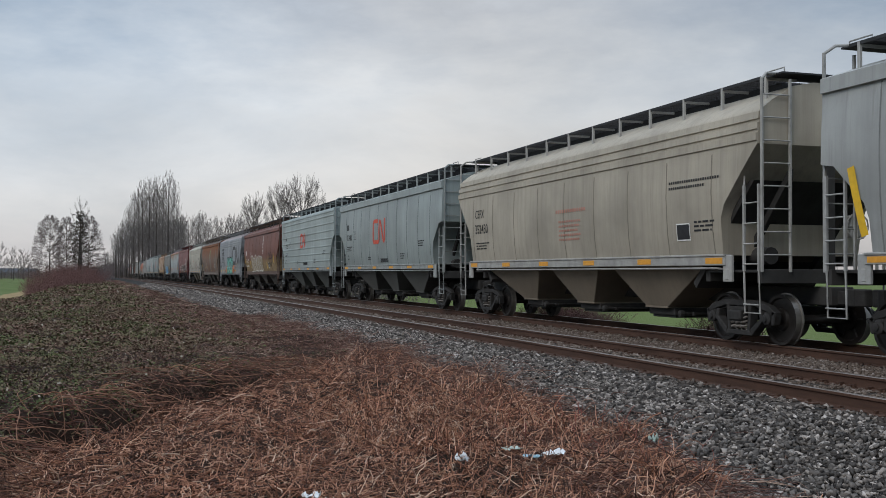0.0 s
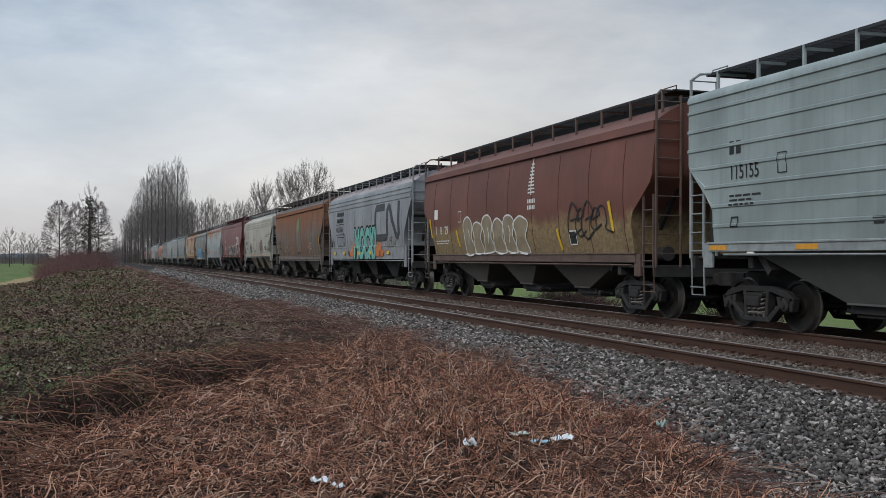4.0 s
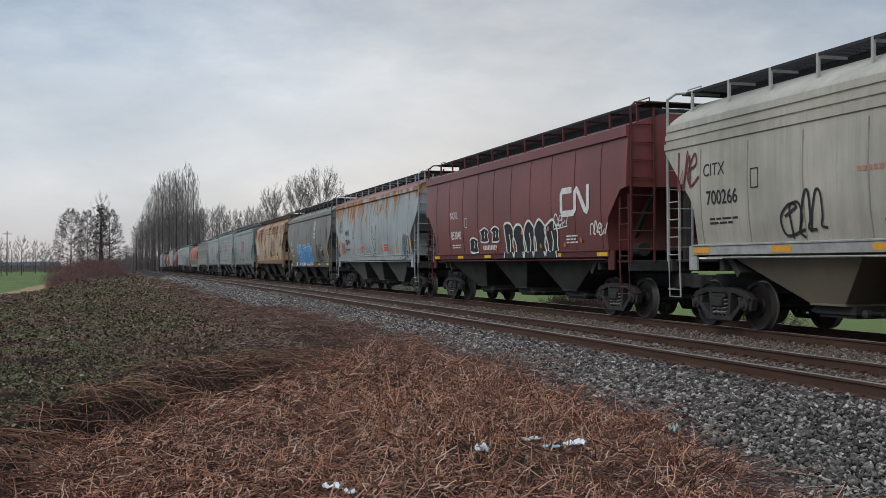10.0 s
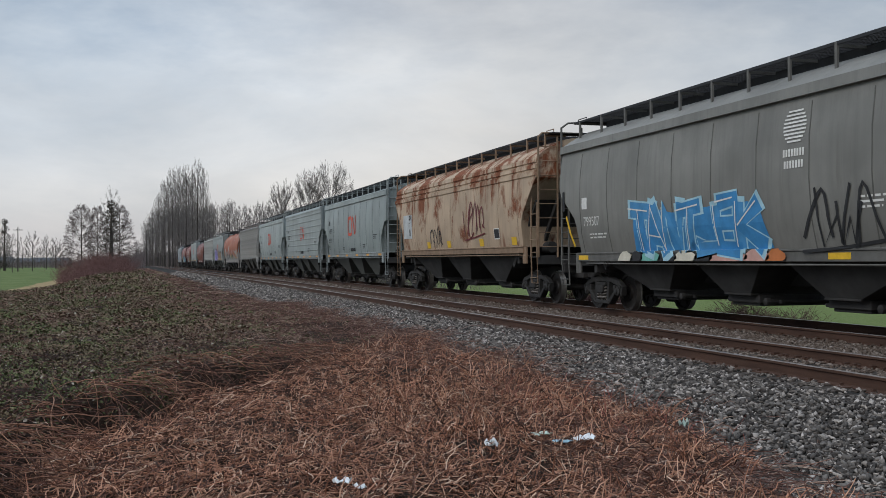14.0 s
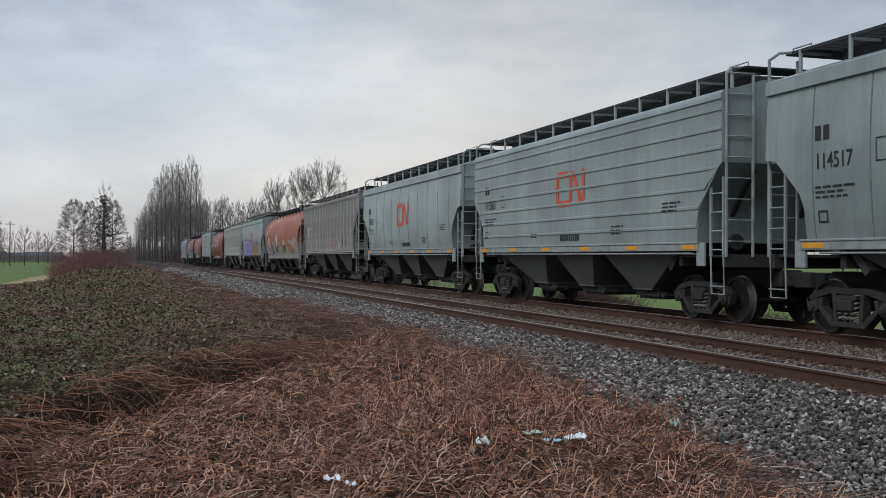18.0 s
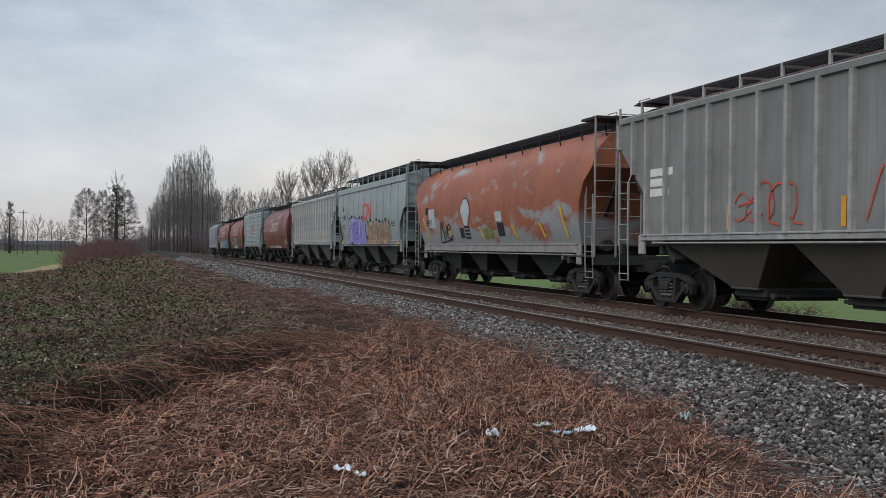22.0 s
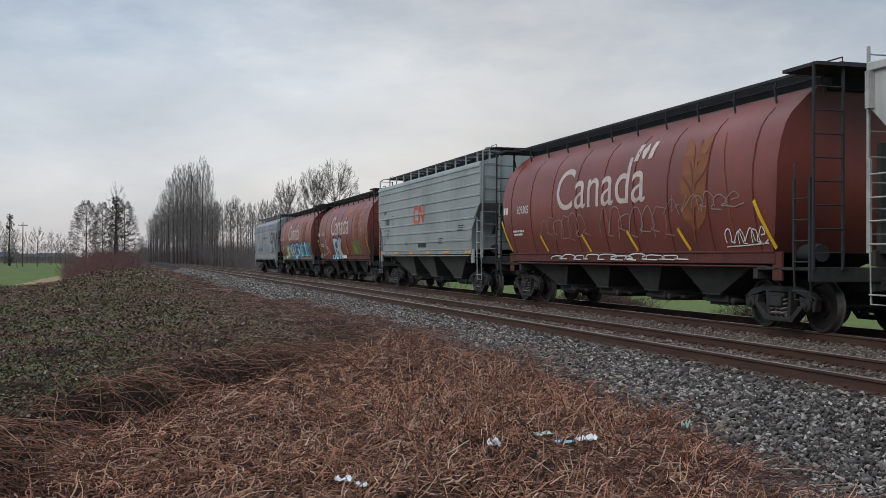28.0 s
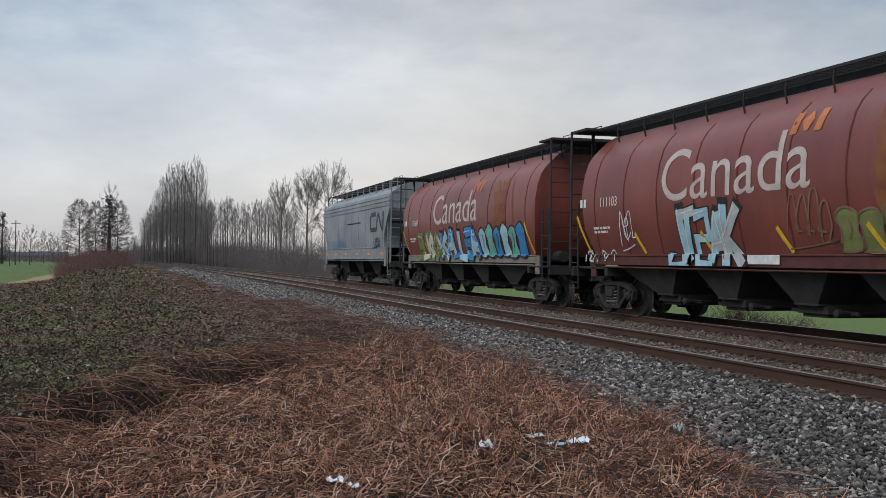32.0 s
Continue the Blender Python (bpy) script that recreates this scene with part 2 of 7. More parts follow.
def heading(x):
    return math.degrees(math.atan(2 * BEND_K * max(0.0, BEND_X - x)))


def smooth(a, b, v):
    q = np.clip((np.asarray(v, dtype=float) - a) / (b - a), 0, 1)
    return q * q * (3 - 2 * q)


def edge_y(x):
    """Where the standing brambles end and the cut canes begin."""
    return np.interp(x, [-400, -80, -40, -24, -21.5, -20.3, -18.2, -15.8, -14.9, -14.0, -12.5, -11.8, -11.2, -9.8, -8, -6, -4],
                     [5.2, 5.3, 5.4, 5.45, 5.4, 4.6, 3.15, 1.9, 1.4, 0.85, 0.4, 0.0, -0.4, -0.8, -1.05, -1.5, -1.9]) + bends(x)


def left_y(x):
    """The bank's limit towards the field: it widens into a low shelf near by."""
    return np.interp(x, [-400, -92, -82, -74, -66, -30], [-6.0, -6.0, -6.6, -9.5, -14.0, -18.0])


def toe_y(x):
    """Where the cut canes give way to the stone."""
    return np.interp(x, [-60, -30, -20, -15, -13.5, -11, -9, -7.5, -6], [5.5, 5.6, 5.7, 5.65, 5.75, 5.3, 5.05, 4.85, 4.6]) + 0.16 * np.sin(x * 1.1) + 0.12 * np.sin(x * 2.9)


def lumps(x, y):
    return (np.sin(x * 1.7 + 0.6 * np.sin(y * 2.1)) * np.sin(y * 2.3 + 0.8) * 0.5 + np.sin(x * 0.63 + 1.0) * np.sin(y * 0.9) * 0.5
            + 0.35 * np.sin(x * 4.1 + y * 1.3) * np.sin(y * 3.7 - x * 0.8))


def ground_z(x, y):
    """Height of the bare ground: field, track bed, the verge between."""
    x, y = np.asarray(x, dtype=float), np.asarray(y, dtype=float)
    v = y - bends(x)
    z = -0.62 + 0.05 * lumps(x, y) + 0.06 * smooth(3.0, 5.6, v)
    z = z + (0.04 * lumps(x, y) - 0.46) * smooth(-3.2, -6.5, v)
    bed = -0.30
    up = smooth(6.2, 7.4, v) * (1 - smooth(14.2, 15.8, v))
    z = z * (1 - up) + bed * up
    far = smooth(15.2, 17.5, v)
    return z * (1 - far) + (-1.0 + 0.05 * lumps(x * 0.3, y * 0.3)) * far + grade(x)


def brush_z(x, y):
    """Extra height of the bramble bank over the ground."""
    x, y = np.asarray(x, dtype=float), np.asarray(y, dtype=float)
    e, v = edge_y(x), y - bends(x)
    m = smooth(0.12, -0.40, y - e + 0.2 * lumps(x * 2.1, y * 1.9)) * smooth(0.0, 1.6, v - left_y(x))
    tall = 0.52 - 0.26 * smooth(1.0, 4.0, v) - 0.10 * smooth(-25, -60, x) - 0.2 * smooth(2.6, 5.2, v) * smooth(-26, -19, x)
    return m * (tall + 0.09 * lumps(x * 0.9, y * 0.9) + 0.05 * lumps(x * 2.3 + 4, y * 2.1))


# ---- materials of the ground ----
k = Nodes("gap_shaded_earth_and_grass", 0.95, 0, 0.1)
v_ = k.axis("Y")
n1, n2, n3 = k.noise(0.25, 5, 0.6), k.noise(7, 5, 0.65), k.noise(40, 4, 0.7)
# earth is kept near black to paint in shade between the canes
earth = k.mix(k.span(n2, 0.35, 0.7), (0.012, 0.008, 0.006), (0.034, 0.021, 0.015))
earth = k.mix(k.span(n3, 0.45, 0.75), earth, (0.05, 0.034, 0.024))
grass = k.mix(k.span(n1, 0.35, 0.65), (0.082, 0.122, 0.036), (0.14, 0.172, 0.062))
grass = k.mix(k.span(n3, 0.4, 0.8), grass, (0.075, 0.098, 0.045))
straw = k.mix(k.span(n2, 0.3, 0.7), (0.22, 0.16, 0.085), (0.33, 0.25, 0.14))
left = k.mix(k.span(k.math("ADD", k.span(v_, -4.6, -6.2), k.math("MULTIPLY", n2, 0.2)), 0.4, 0.5), earth, straw)
left = k.mix(k.span(k.math("ADD", k.span(v_, -8.8, -10.8), k.math("MULTIPLY", k.math("SUBTRACT", n1, 0.4), 1.2)), 0.45, 0.6), left, grass)
meadow = k.mix(k.span(n2, 0.3, 0.7), (0.078, 0.118, 0.032), (0.14, 0.17, 0.062))
both = k.mix(k.span(k.math("ADD", k.span(v_, 15.9, 18.4), k.math("MULTIPLY", n2, 0.5)), 0.5, 0.9), left, meadow)
M_GROUND = k.done(both, n3, 0.6, 0.03)

# bed sheet coloured near black, as the shade between the loose stones
k = Nodes("crushed_stone_gap_shade", 0.9, 0, 0.2)
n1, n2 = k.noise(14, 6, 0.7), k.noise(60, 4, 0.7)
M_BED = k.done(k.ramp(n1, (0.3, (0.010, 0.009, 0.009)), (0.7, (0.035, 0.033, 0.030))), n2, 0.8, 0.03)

k = Nodes("ballast_stone", 0.92, 0, 0.08)
tone = k.ramp(k.island(), (0.0, (0.022, 0.020, 0.020)), (0.45, (0.090, 0.080, 0.074)), (0.75, (0.18, 0.161, 0.148)), (0.93, (0.33, 0.295, 0.27)), (1.0, (0.52, 0.47, 0.44)))
n2 = k.noise(55, 5, 0.7)
dusty = k.mix(0.55, tone, (0.15, 0.105, 0.08))
tone = k.mix(k.span(k.axis("Y"), 7.0, 8.2), tone, dusty)      # brake dust browns the stone between the rails
M_STONE = k.done(k.mix(k.math("MULTIPLY", k.span(n2, 0.45, 0.8), 0.5), tone, (0.06, 0.055, 0.05)), n2, 0.25, 0.005)
k = Nodes("loose_ballast_stone", 0.92, 0, 0.08)
tone = k.ramp(k.each(), (0.0, (0.026, 0.023, 0.022)), (0.4, (0.098, 0.087, 0.082)), (0.75, (0.20, 0.178, 0.165)), (0.95, (0.31, 0.28, 0.26)), (1.0, (0.46, 0.42, 0.39)))
n2 = k.noise(55, 5, 0.7)
M_STONE1 = k.done(k.mix(k.span(n2, 0.35, 0.75), tone, (0.10, 0.098, 0.095)), n2, 0.5, 0.01)

k = Nodes("rusty_rail_steel", 0.75, 0.2, 0.3)
n1, n2 = k.noise(3, 6, 0.65, (0.3, 3, 3)), k.noise(60, 4, 0.7)
M_RAIL = k.done(k.mix(k.span(n2, 0.4, 0.7), k.ramp(n1, (0.3, (0.050, 0.026, 0.018)), (0.7, (0.12, 0.062, 0.042))), (0.06, 0.035, 0.026)), n2, 0.3, 0.004)
k = Nodes("worn_rail_head", 0.38, 0.85, 0.5)
n1 = k.noise(4, 6, 0.6, (0.2, 6, 6))
M_HEAD = k.done(k.ramp(n1, (0.3, (0.20, 0.16, 0.14)), (0.7, (0.42, 0.37, 0.34))), n1, 0.1, 0.002)
M_TIE = plain("dark_creosoted_wood", (0.045, 0.034, 0.027), 0.9, 0, 0.4, 5)


# ---- ground: one sheet out to the horizon ----
def ground_sheet():
    xs = np.concatenate([[-4500, -3000, -2000, -1300, -900, -650], np.linspace(-520, -130, 60), np.linspace(-125, -42, 84), np.linspace(-41, 6, 190),
                         [8, 12, 20, 35, 60, 110, 220, 500, 1200, 3000]])
    ys = np.concatenate([[-3000, -1500, -700, -350, -180, -90, -50, -32], np.linspace(-22, -7, 20), np.linspace(-6.5, 7.2, 92), np.linspace(7.6, 14, 14),
                         np.linspace(14.3, 20, 20), [23, 28, 36, 50, 80, 140, 300, 700, 1500, 3000]])
    gx, gy = np.meshgrid(xs, ys, indexing="ij")
    gy = gy + np.where(np.abs(gy) < 60, bends(np.maximum(gx, -520)), 0)
    gz = ground_z(gx, gy)
    v = np.stack([gx, gy, gz], -1).reshape(-1, 3)
    a, b = len(xs), len(ys)
    i = (np.arange(a - 1)[:, None] * b + np.arange(b - 1)[None, :]).ravel()
    f = np.stack([i, i + b, i + b + 1, i + 1], -1)
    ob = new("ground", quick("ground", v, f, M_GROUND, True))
    return tagged(ob, "green field and earthen verge beside the railway line", "ground", kind="structure")


ground_sheet()


def strip(name, x_list, section, mat, base, cap=True):
    """A section (v, z) swept along the line of the track at the offset base."""
    n = len(section)
    v = []
    for x in x_list:
        s = 2 * BEND_K * max(0.0, BEND_X - x)
        c = 1 / math.sqrt(1 + s * s)
        for q, z in section:
            v.append((x - s * c * q, base + bend(x) + c * q, z + float(grade(x))))
    f = []
    for i in range(len(x_list) - 1):
        for j in range(n if cap else n - 1):
            f.append((i * n + j, i * n + (j + 1) % n, (i + 1) * n + (j + 1) % n, (i + 1) * n + j))
    sh = Shape().add(v, f)
    if cap:
        sh.f += [tuple(range(n)), tuple(range((len(x_list) - 1) * n, len(x_list) * n))]
    return sh.mesh(name, mat, False)


LINE_X = [30, 0, -10, -20, -30] + [-35 - 6 * i for i in range(30)] + [-220 - 15 * i for i in range(28)]

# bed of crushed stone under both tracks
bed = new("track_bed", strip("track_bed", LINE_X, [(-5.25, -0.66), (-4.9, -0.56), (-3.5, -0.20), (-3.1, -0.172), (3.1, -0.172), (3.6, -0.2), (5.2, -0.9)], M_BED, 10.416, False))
tagged(bed, "raised bed of crushed stone under two tracks, near-black for gap shade", "track bed", kind="structure")


def rail_track(base, label):
    track = tagged(new("railway_track"), label, "railway track", kind="structure")
    for side in (-0.7525, 0.7525):
        web = [(side - 0.07, -0.172), (side + 0.07, -0.172), (side + 0.07, -0.158), (side + 0.011, -0.143), (side + 0.011, -0.045),
               (side + 0.036, -0.035), (side + 0.036, -0.006), (side - 0.036, -0.006), (side - 0.036, -0.035), (side - 0.011, -0.045),
               (side - 0.011, -0.143), (side - 0.07, -0.158)]
        rail = part("rail", strip("rail", LINE_X, web, M_RAIL, base), track)
        part("rail_head", strip("rail_head", LINE_X, [(side - 0.03, -0.006), (side + 0.03, -0.006), (side + 0.026, 0.0), (side - 0.026, 0.0)], M_HEAD, base), rail,
             "polished running surface")
    tie = Shape().box(-0.115, 0.115, -1.3, 1.3, -0.34, -0.165).mesh("tie", M_TIE, False, 0.012)
    plate = Shape().box(-0.1, 0.1, -0.17, 0.17, -0.166, -0.154).box(-0.07, -0.04, -0.115, -0.07, -0.154, -0.125).box(0.04, 0.07, 0.07, 0.115, -0.154, -0.125)
    plate_me = plate.mesh("tie_plate", M_RAIL)
    anchor_me = {q: Shape().box(-0.028, 0.028, min(0, -q * 0.10), max(0, -q * 0.10), -0.165, -0.125).mesh("rail_anchor", M_RAIL) for q in (-1, 1)}
    for i in range(150):
        x = -4.0 - 0.53 * i
        t = part("tie", tie, track, at=(x, base + bend(x), float(grade(x)) + random.uniform(-0.012, 0.004)), turn=(0, 0, random.uniform(-1, 1)))
        if i < 60:
            for side in (-0.7525, 0.7525):
                part("tie_plate", plate_me, t, at=(0, side, 0))
                if base == NEAR_Y and i < 56:
                    part("rail_anchor", anchor_me[1 if side > 0 else -1], t, at=(-0.16, side, 0.004))
                    part("rail_anchor", anchor_me[1 if side > 0 else -1], t, at=(0.16, side, 0.004))
    return track


rail_track(NEAR_Y, "empty track of brown rusty rails on dark wooden ties")
rail_track(FAR_Y, "track with worn shiny rail heads under the grain train")


# ---- grain cars ----
M_STEEL = plain("black_grimy_cast_steel", (0.038, 0.036, 0.035), 0.75, 0.0, 0.5, 5)
M_TREAD = plain("shiny_wheel_tread", (0.26, 0.245, 0.23), 0.42, 0.7, 0.2, 8)
M_WHEEL = plain("brown_black_wheel_steel", (0.034, 0.030, 0.028), 0.5, 0.3, 0.4, 6)
M_SPRING = plain("dusty_spring_steel", (0.20, 0.18, 0.165), 0.7, 0.0, 0.3, 9)
M_GRATE = plain("dark_galvanised_grating", (0.035, 0.036, 0.04), 0.85, 0.0, 0.3, 4)
# underframe paint, with the shade below and in end recesses put into it
M_HOPPER_DARK = plain("underframe_paint_and_shade", (0.045, 0.043, 0.042), 0.85, 0, 0.4, 2)
M_YELLOW = plain("yellow_reflective_tape", (0.72, 0.44, 0.03), 0.5, 0, 0.2, 7)
M_AMBER = plain("amber_reflective_tape", (0.70, 0.32, 0.04), 0.5, 0, 0.2, 7)
M_WHITE = plain("white_stencil_paint", (0.72, 0.71, 0.68), 0.7, 0, 0.2, 9)
M_BLACK = plain("black_stencil_paint", (0.03, 0.03, 0.032), 0.7, 0, 0.3, 9)
M_RED = plain("faded_red_stencil_paint", (0.62, 0.10, 0.06), 0.6, 0, 0.25, 5)

WHEEL_R = 0.457


def truck_meshes():
    m = {}
    # one side frame: arched top chord, tension chord, columns, pedestal jaws
    s = Shape()
    y0, y1 = -0.07, 0.07
    s.slab([(-1.09, 0.58), (-0.90, 0.71), (-0.50, 0.80), (0.50, 0.80), (0.90, 0.71), (1.09, 0.58), (1.02, 0.53), (0.84, 0.60), (0.46, 0.69), (-0.46, 0.69), (-0.84, 0.60), (-1.02, 0.53)], 1, y0, y1)
    s.slab([(-0.36, 0.24), (0.36, 0.24), (0.42, 0.15), (-0.42, 0.15)], 1, y0 - 0.03, y1 + 0.03)
    for e_ in (-1, 1):
        order = 1 if e_ > 0 else -1
        s.slab([(e_ * x_, z_) for x_, z_ in [(0.36, 0.26), (0.42, 0.15), (0.76, 0.44), (0.72, 0.62), (0.62, 0.62), (0.66, 0.47)]][::order], 1, y0 - 0.02, y1 + 0.02)
        s.slab([(e_ * x_, z_) for x_, z_ in [(0.26, 0.22), (0.345, 0.22), (0.40, 0.72), (0.31, 0.72)]][::order], 1, y0 - 0.015, y1 + 0.015)
        s.slab([(e_ * x_, z_) for x_, z_ in [(0.97, 0.36), (1.05, 0.36), (1.10, 0.60), (0.98, 0.62)]][::order], 1, y0, y1)
        s.box(e_ * 0.86 - 0.10, e_ * 0.86 + 0.10, y0, y1, 0.53, 0.60)
    s.box(-0.24, 0.24, -0.12, 0.12, 0.60, 0.675)
    m["side_frame"] = s.mesh("side_frame", M_STEEL, False, 0.012)
    s = Shape()
    for q in (-0.15, 0.0, 0.15):
        pts = [(q + 0.064 * math.cos(a * 0.75), 0.064 * math.sin(a * 0.75), 0.25 + 0.0092 * a) for a in range(40)]
        s.tube(pts, 0.020, 5)
    m["spring_nest"] = s.mesh("spring_nest", M_SPRING, False)
    s = Shape().slab([(-1.2, 0.42), (1.2, 0.42), (1.2, 0.6), (0.5, 0.68), (-0.5, 0.68), (-1.2, 0.6)], 0, -0.2, 0.2)
    s.lathe([(0.66, 0.2), (0.8, 0.2)], 2, (0, 0, 0), 16)
    m["truck"] = s.mesh("truck", M_STEEL, False, 0.02)
    prof = [(-0.068, 0.09), (-0.066, 0.19), (-0.02, 0.21), (-0.02, 0.38), (-0.062, 0.40), (-0.064, WHEEL_R), (0.064, WHEEL_R - 0.004), (0.066, WHEEL_R + 0.026), (0.095, WHEEL_R + 0.022),
            (0.1, 0.40), (0.05, 0.38), (0.05, 0.21), (0.09, 0.19), (0.09, 0.09)]
    s = Shape()
    for side in (-1, 1):
        s.lathe([(side * (0.7525) - side * q, r) for q, r in prof], 1, (0, 0, 0), 28)
    s.lathe([(-1.1, 0.075), (-0.85, 0.08), (-0.7, 0.1), (-0.3, 0.085), (0.3, 0.085), (0.7, 0.1), (0.85, 0.08), (1.1, 0.075)], 1, (0, 0, 0), 14)
    for side in (-1, 1):      # cast ribs behind the plate, so that the turning shows
        for a in range(6):
            c, q = math.cos(a * 1.0472), math.sin(a * 1.0472)
            s.tube([(0.2 * c, side * 0.705, 0.2 * q), (0.39 * c, side * 0.70, 0.39 * q)], 0.022, 4)
    m["wheelset"] = s.mesh("wheelset", M_WHEEL, True)
    m["wheelset"].materials.append(M_TREAD)
    for face in m["wheelset"].polygons:
        if all(math.hypot(m["wheelset"].vertices[q].co.x, m["wheelset"].vertices[q].co.z) > WHEEL_R - 0.01 for q in face.vertices):
            face.material_index = 1      # polished running surface
    m["bearing_cap"] = Shape().lathe([(-0.06, 0.105), (0.05, 0.11), (0.07, 0.09), (0.075, 0.06), (0.10, 0.055), (0.105, 0.02)], 1, (0, 0, 0), 14).mesh("bearing_cap", M_STEEL, True)
    m["brake_shoe"] = Shape().box(-0.05, 0.05, -0.05, 0.05, 0.28, 0.62).mesh("brake_beam", M_STEEL)
    return m


TRUCK = truck_meshes()
WHEELS_A, WHEELS_B = [], []


def add_truck(car, x):
    t = part("truck", TRUCK["truck"], car, "black cast steel truck with four wheels", at=(x, 0, 0))
    for side in (-1, 1):
        part("side_frame", TRUCK["side_frame"], t, at=(0, side * 1.02, 0))
        part("spring_nest", TRUCK["spring_nest"], t, at=(0, side * 1.075, 0))
        for q in (-0.86, 0.86):
            part("bearing_cap", TRUCK["bearing_cap"], t, at=(q, side * 1.06, WHEEL_R + 0.01), turn=(0, 0, 0 if side > 0 else 180))
    for q, bag in ((-0.86, WHEELS_A), (0.86, WHEELS_B)):
        w = part("wheelset", TRUCK["wheelset"], t, at=(q, 0, WHEEL_R))
        bag.append(w)
        part("brake_beam", TRUCK["brake_shoe"], t, at=(q * 0.42, -0.72, 0))


# side outlines: half width at each height, and the way the lower ends are cut away
KINDS = {
    "bowed": dict(side=[(1.62, 1.50), (2.1, 1.565), (2.8, 1.60), (3.5, 1.575), (3.60, 1.57), (3.61, 1.60), (3.74, 1.60), (3.75, 1.55), (3.80, 1.55), (3.81, 1.58), (3.92, 1.57), (3.93, 1.52), (3.98, 1.52), (3.99, 1.55), (4.12, 1.53), (4.13, 1.48), (4.18, 1.46)],
                  roof=[(4.34, 1.25), (4.6, 0.8), (4.68, 0.4)], notch=[(0, 3.55), (0.45, 3.1), (1.0, 2.55), (1.12, 2.3), (1.15, 1.62)], sill=(1.43, 1.62), walk=4.82, bays=3),
    "flat": dict(side=[(1.58, 1.515), (2.0, 1.562), (2.5, 1.592), (3.0, 1.60), (3.5, 1.59), (3.9, 1.565), (4.12, 1.545), (4.13, 1.605), (4.36, 1.60), (4.38, 1.55)],
                 roof=[(4.52, 1.1), (4.66, 0.7), (4.7, 0.4)], notch=[(0, 3.0), (0.3, 2.95), (0.95, 2.35), (1.05, 2.1), (1.06, 1.58)], sill=(1.42, 1.58), walk=4.92, bays=3),
    "banded": dict(side=[(1.58, 1.57)] + [q for i in range(7) for q in ((1.86 + 0.37 * i, 1.575), (1.875 + 0.37 * i, 1.60), (1.925 + 0.37 * i, 1.60), (1.94 + 0.37 * i, 1.575))] + [(4.30, 1.575), (4.31, 1.605), (4.40, 1.60), (4.48, 1.54)],
                   roof=[(4.58, 1.1), (4.7, 0.7), (4.74, 0.4)], notch=[(0, 3.1), (0.1, 3.0), (0.6, 2.5), (0.85, 2.2), (0.9, 1.58)], sill=(1.42, 1.58), walk=4.94, bays=3),
    "posts": dict(side=[(1.62, 1.50), (4.20, 1.50), (4.21, 1.56), (4.32, 1.56), (4.36, 1.50)],
                  roof=[(4.5, 1.0), (4.62, 0.7), (4.66, 0.4)], notch=[(0, 3.6), (0.1, 3.55), (1.2, 2.55), (1.3, 2.3), (1.31, 1.62)], sill=(1.50, 1.62), walk=4.72, bays=3),
    "round": dict(side=[(1.40, 1.38), (1.7, 1.47), (2.1, 1.56), (2.6, 1.61), (3.0, 1.60), (3.4, 1.53), (3.7, 1.43), (3.9, 1.30), (4.08, 1.12)],
                  roof=[(4.24, 0.95), (4.40, 0.7), (4.46, 0.4)], notch=[(0.95, 4.2), (0.95, 3.6), (0.75, 2.7), (0.95, 1.9), (1.3, 1.40)], sill=(1.20, 1.42), walk=4.63, bays=4),
    "older": dict(side=[(1.40, 1.42), (1.9, 1.53), (2.6, 1.585), (3.3, 1.57), (3.9, 1.50), (4.0, 1.48), (4.01, 1.56), (4.20, 1.54), (4.22, 1.46)],
                  roof=[(4.42, 1.15), (4.62, 0.75), (4.68, 0.4)], notch=[(0, 3.1), (0.1, 2.9), (0.9, 2.3), (1.0, 2.1), (1.05, 1.40)], sill=(1.20, 1.40), walk=4.86, bays=3),
}

KINDS["deep"] = dict(KINDS["bowed"], like="bowed", side=[(1.78, 1.53)] + KINDS["bowed"]["side"][1:], sill=(1.24, 1.78), notch=[(0, 3.5), (0.3, 3.1), (0.85, 2.4), (0.98, 2.15), (0.99, 1.78)])
KINDS["barrel"] = dict(KINDS["round"], like="round")
KINDS["tall"] = dict(KINDS["older"], like="older", side=[(1.64, 1.50)] + KINDS["older"]["side"][1:5] + [(4.12, 1.48), (4.13, 1.55), (4.28, 1.53), (4.30, 1.46)], sill=(1.44, 1.64),
                     roof=[(4.5, 1.15), (4.68, 0.75), (4.74, 0.4)], notch=[(0, 3.3), (0.15, 3.1), (0.85, 2.5), (1.0, 2.2), (1.01, 1.64)])


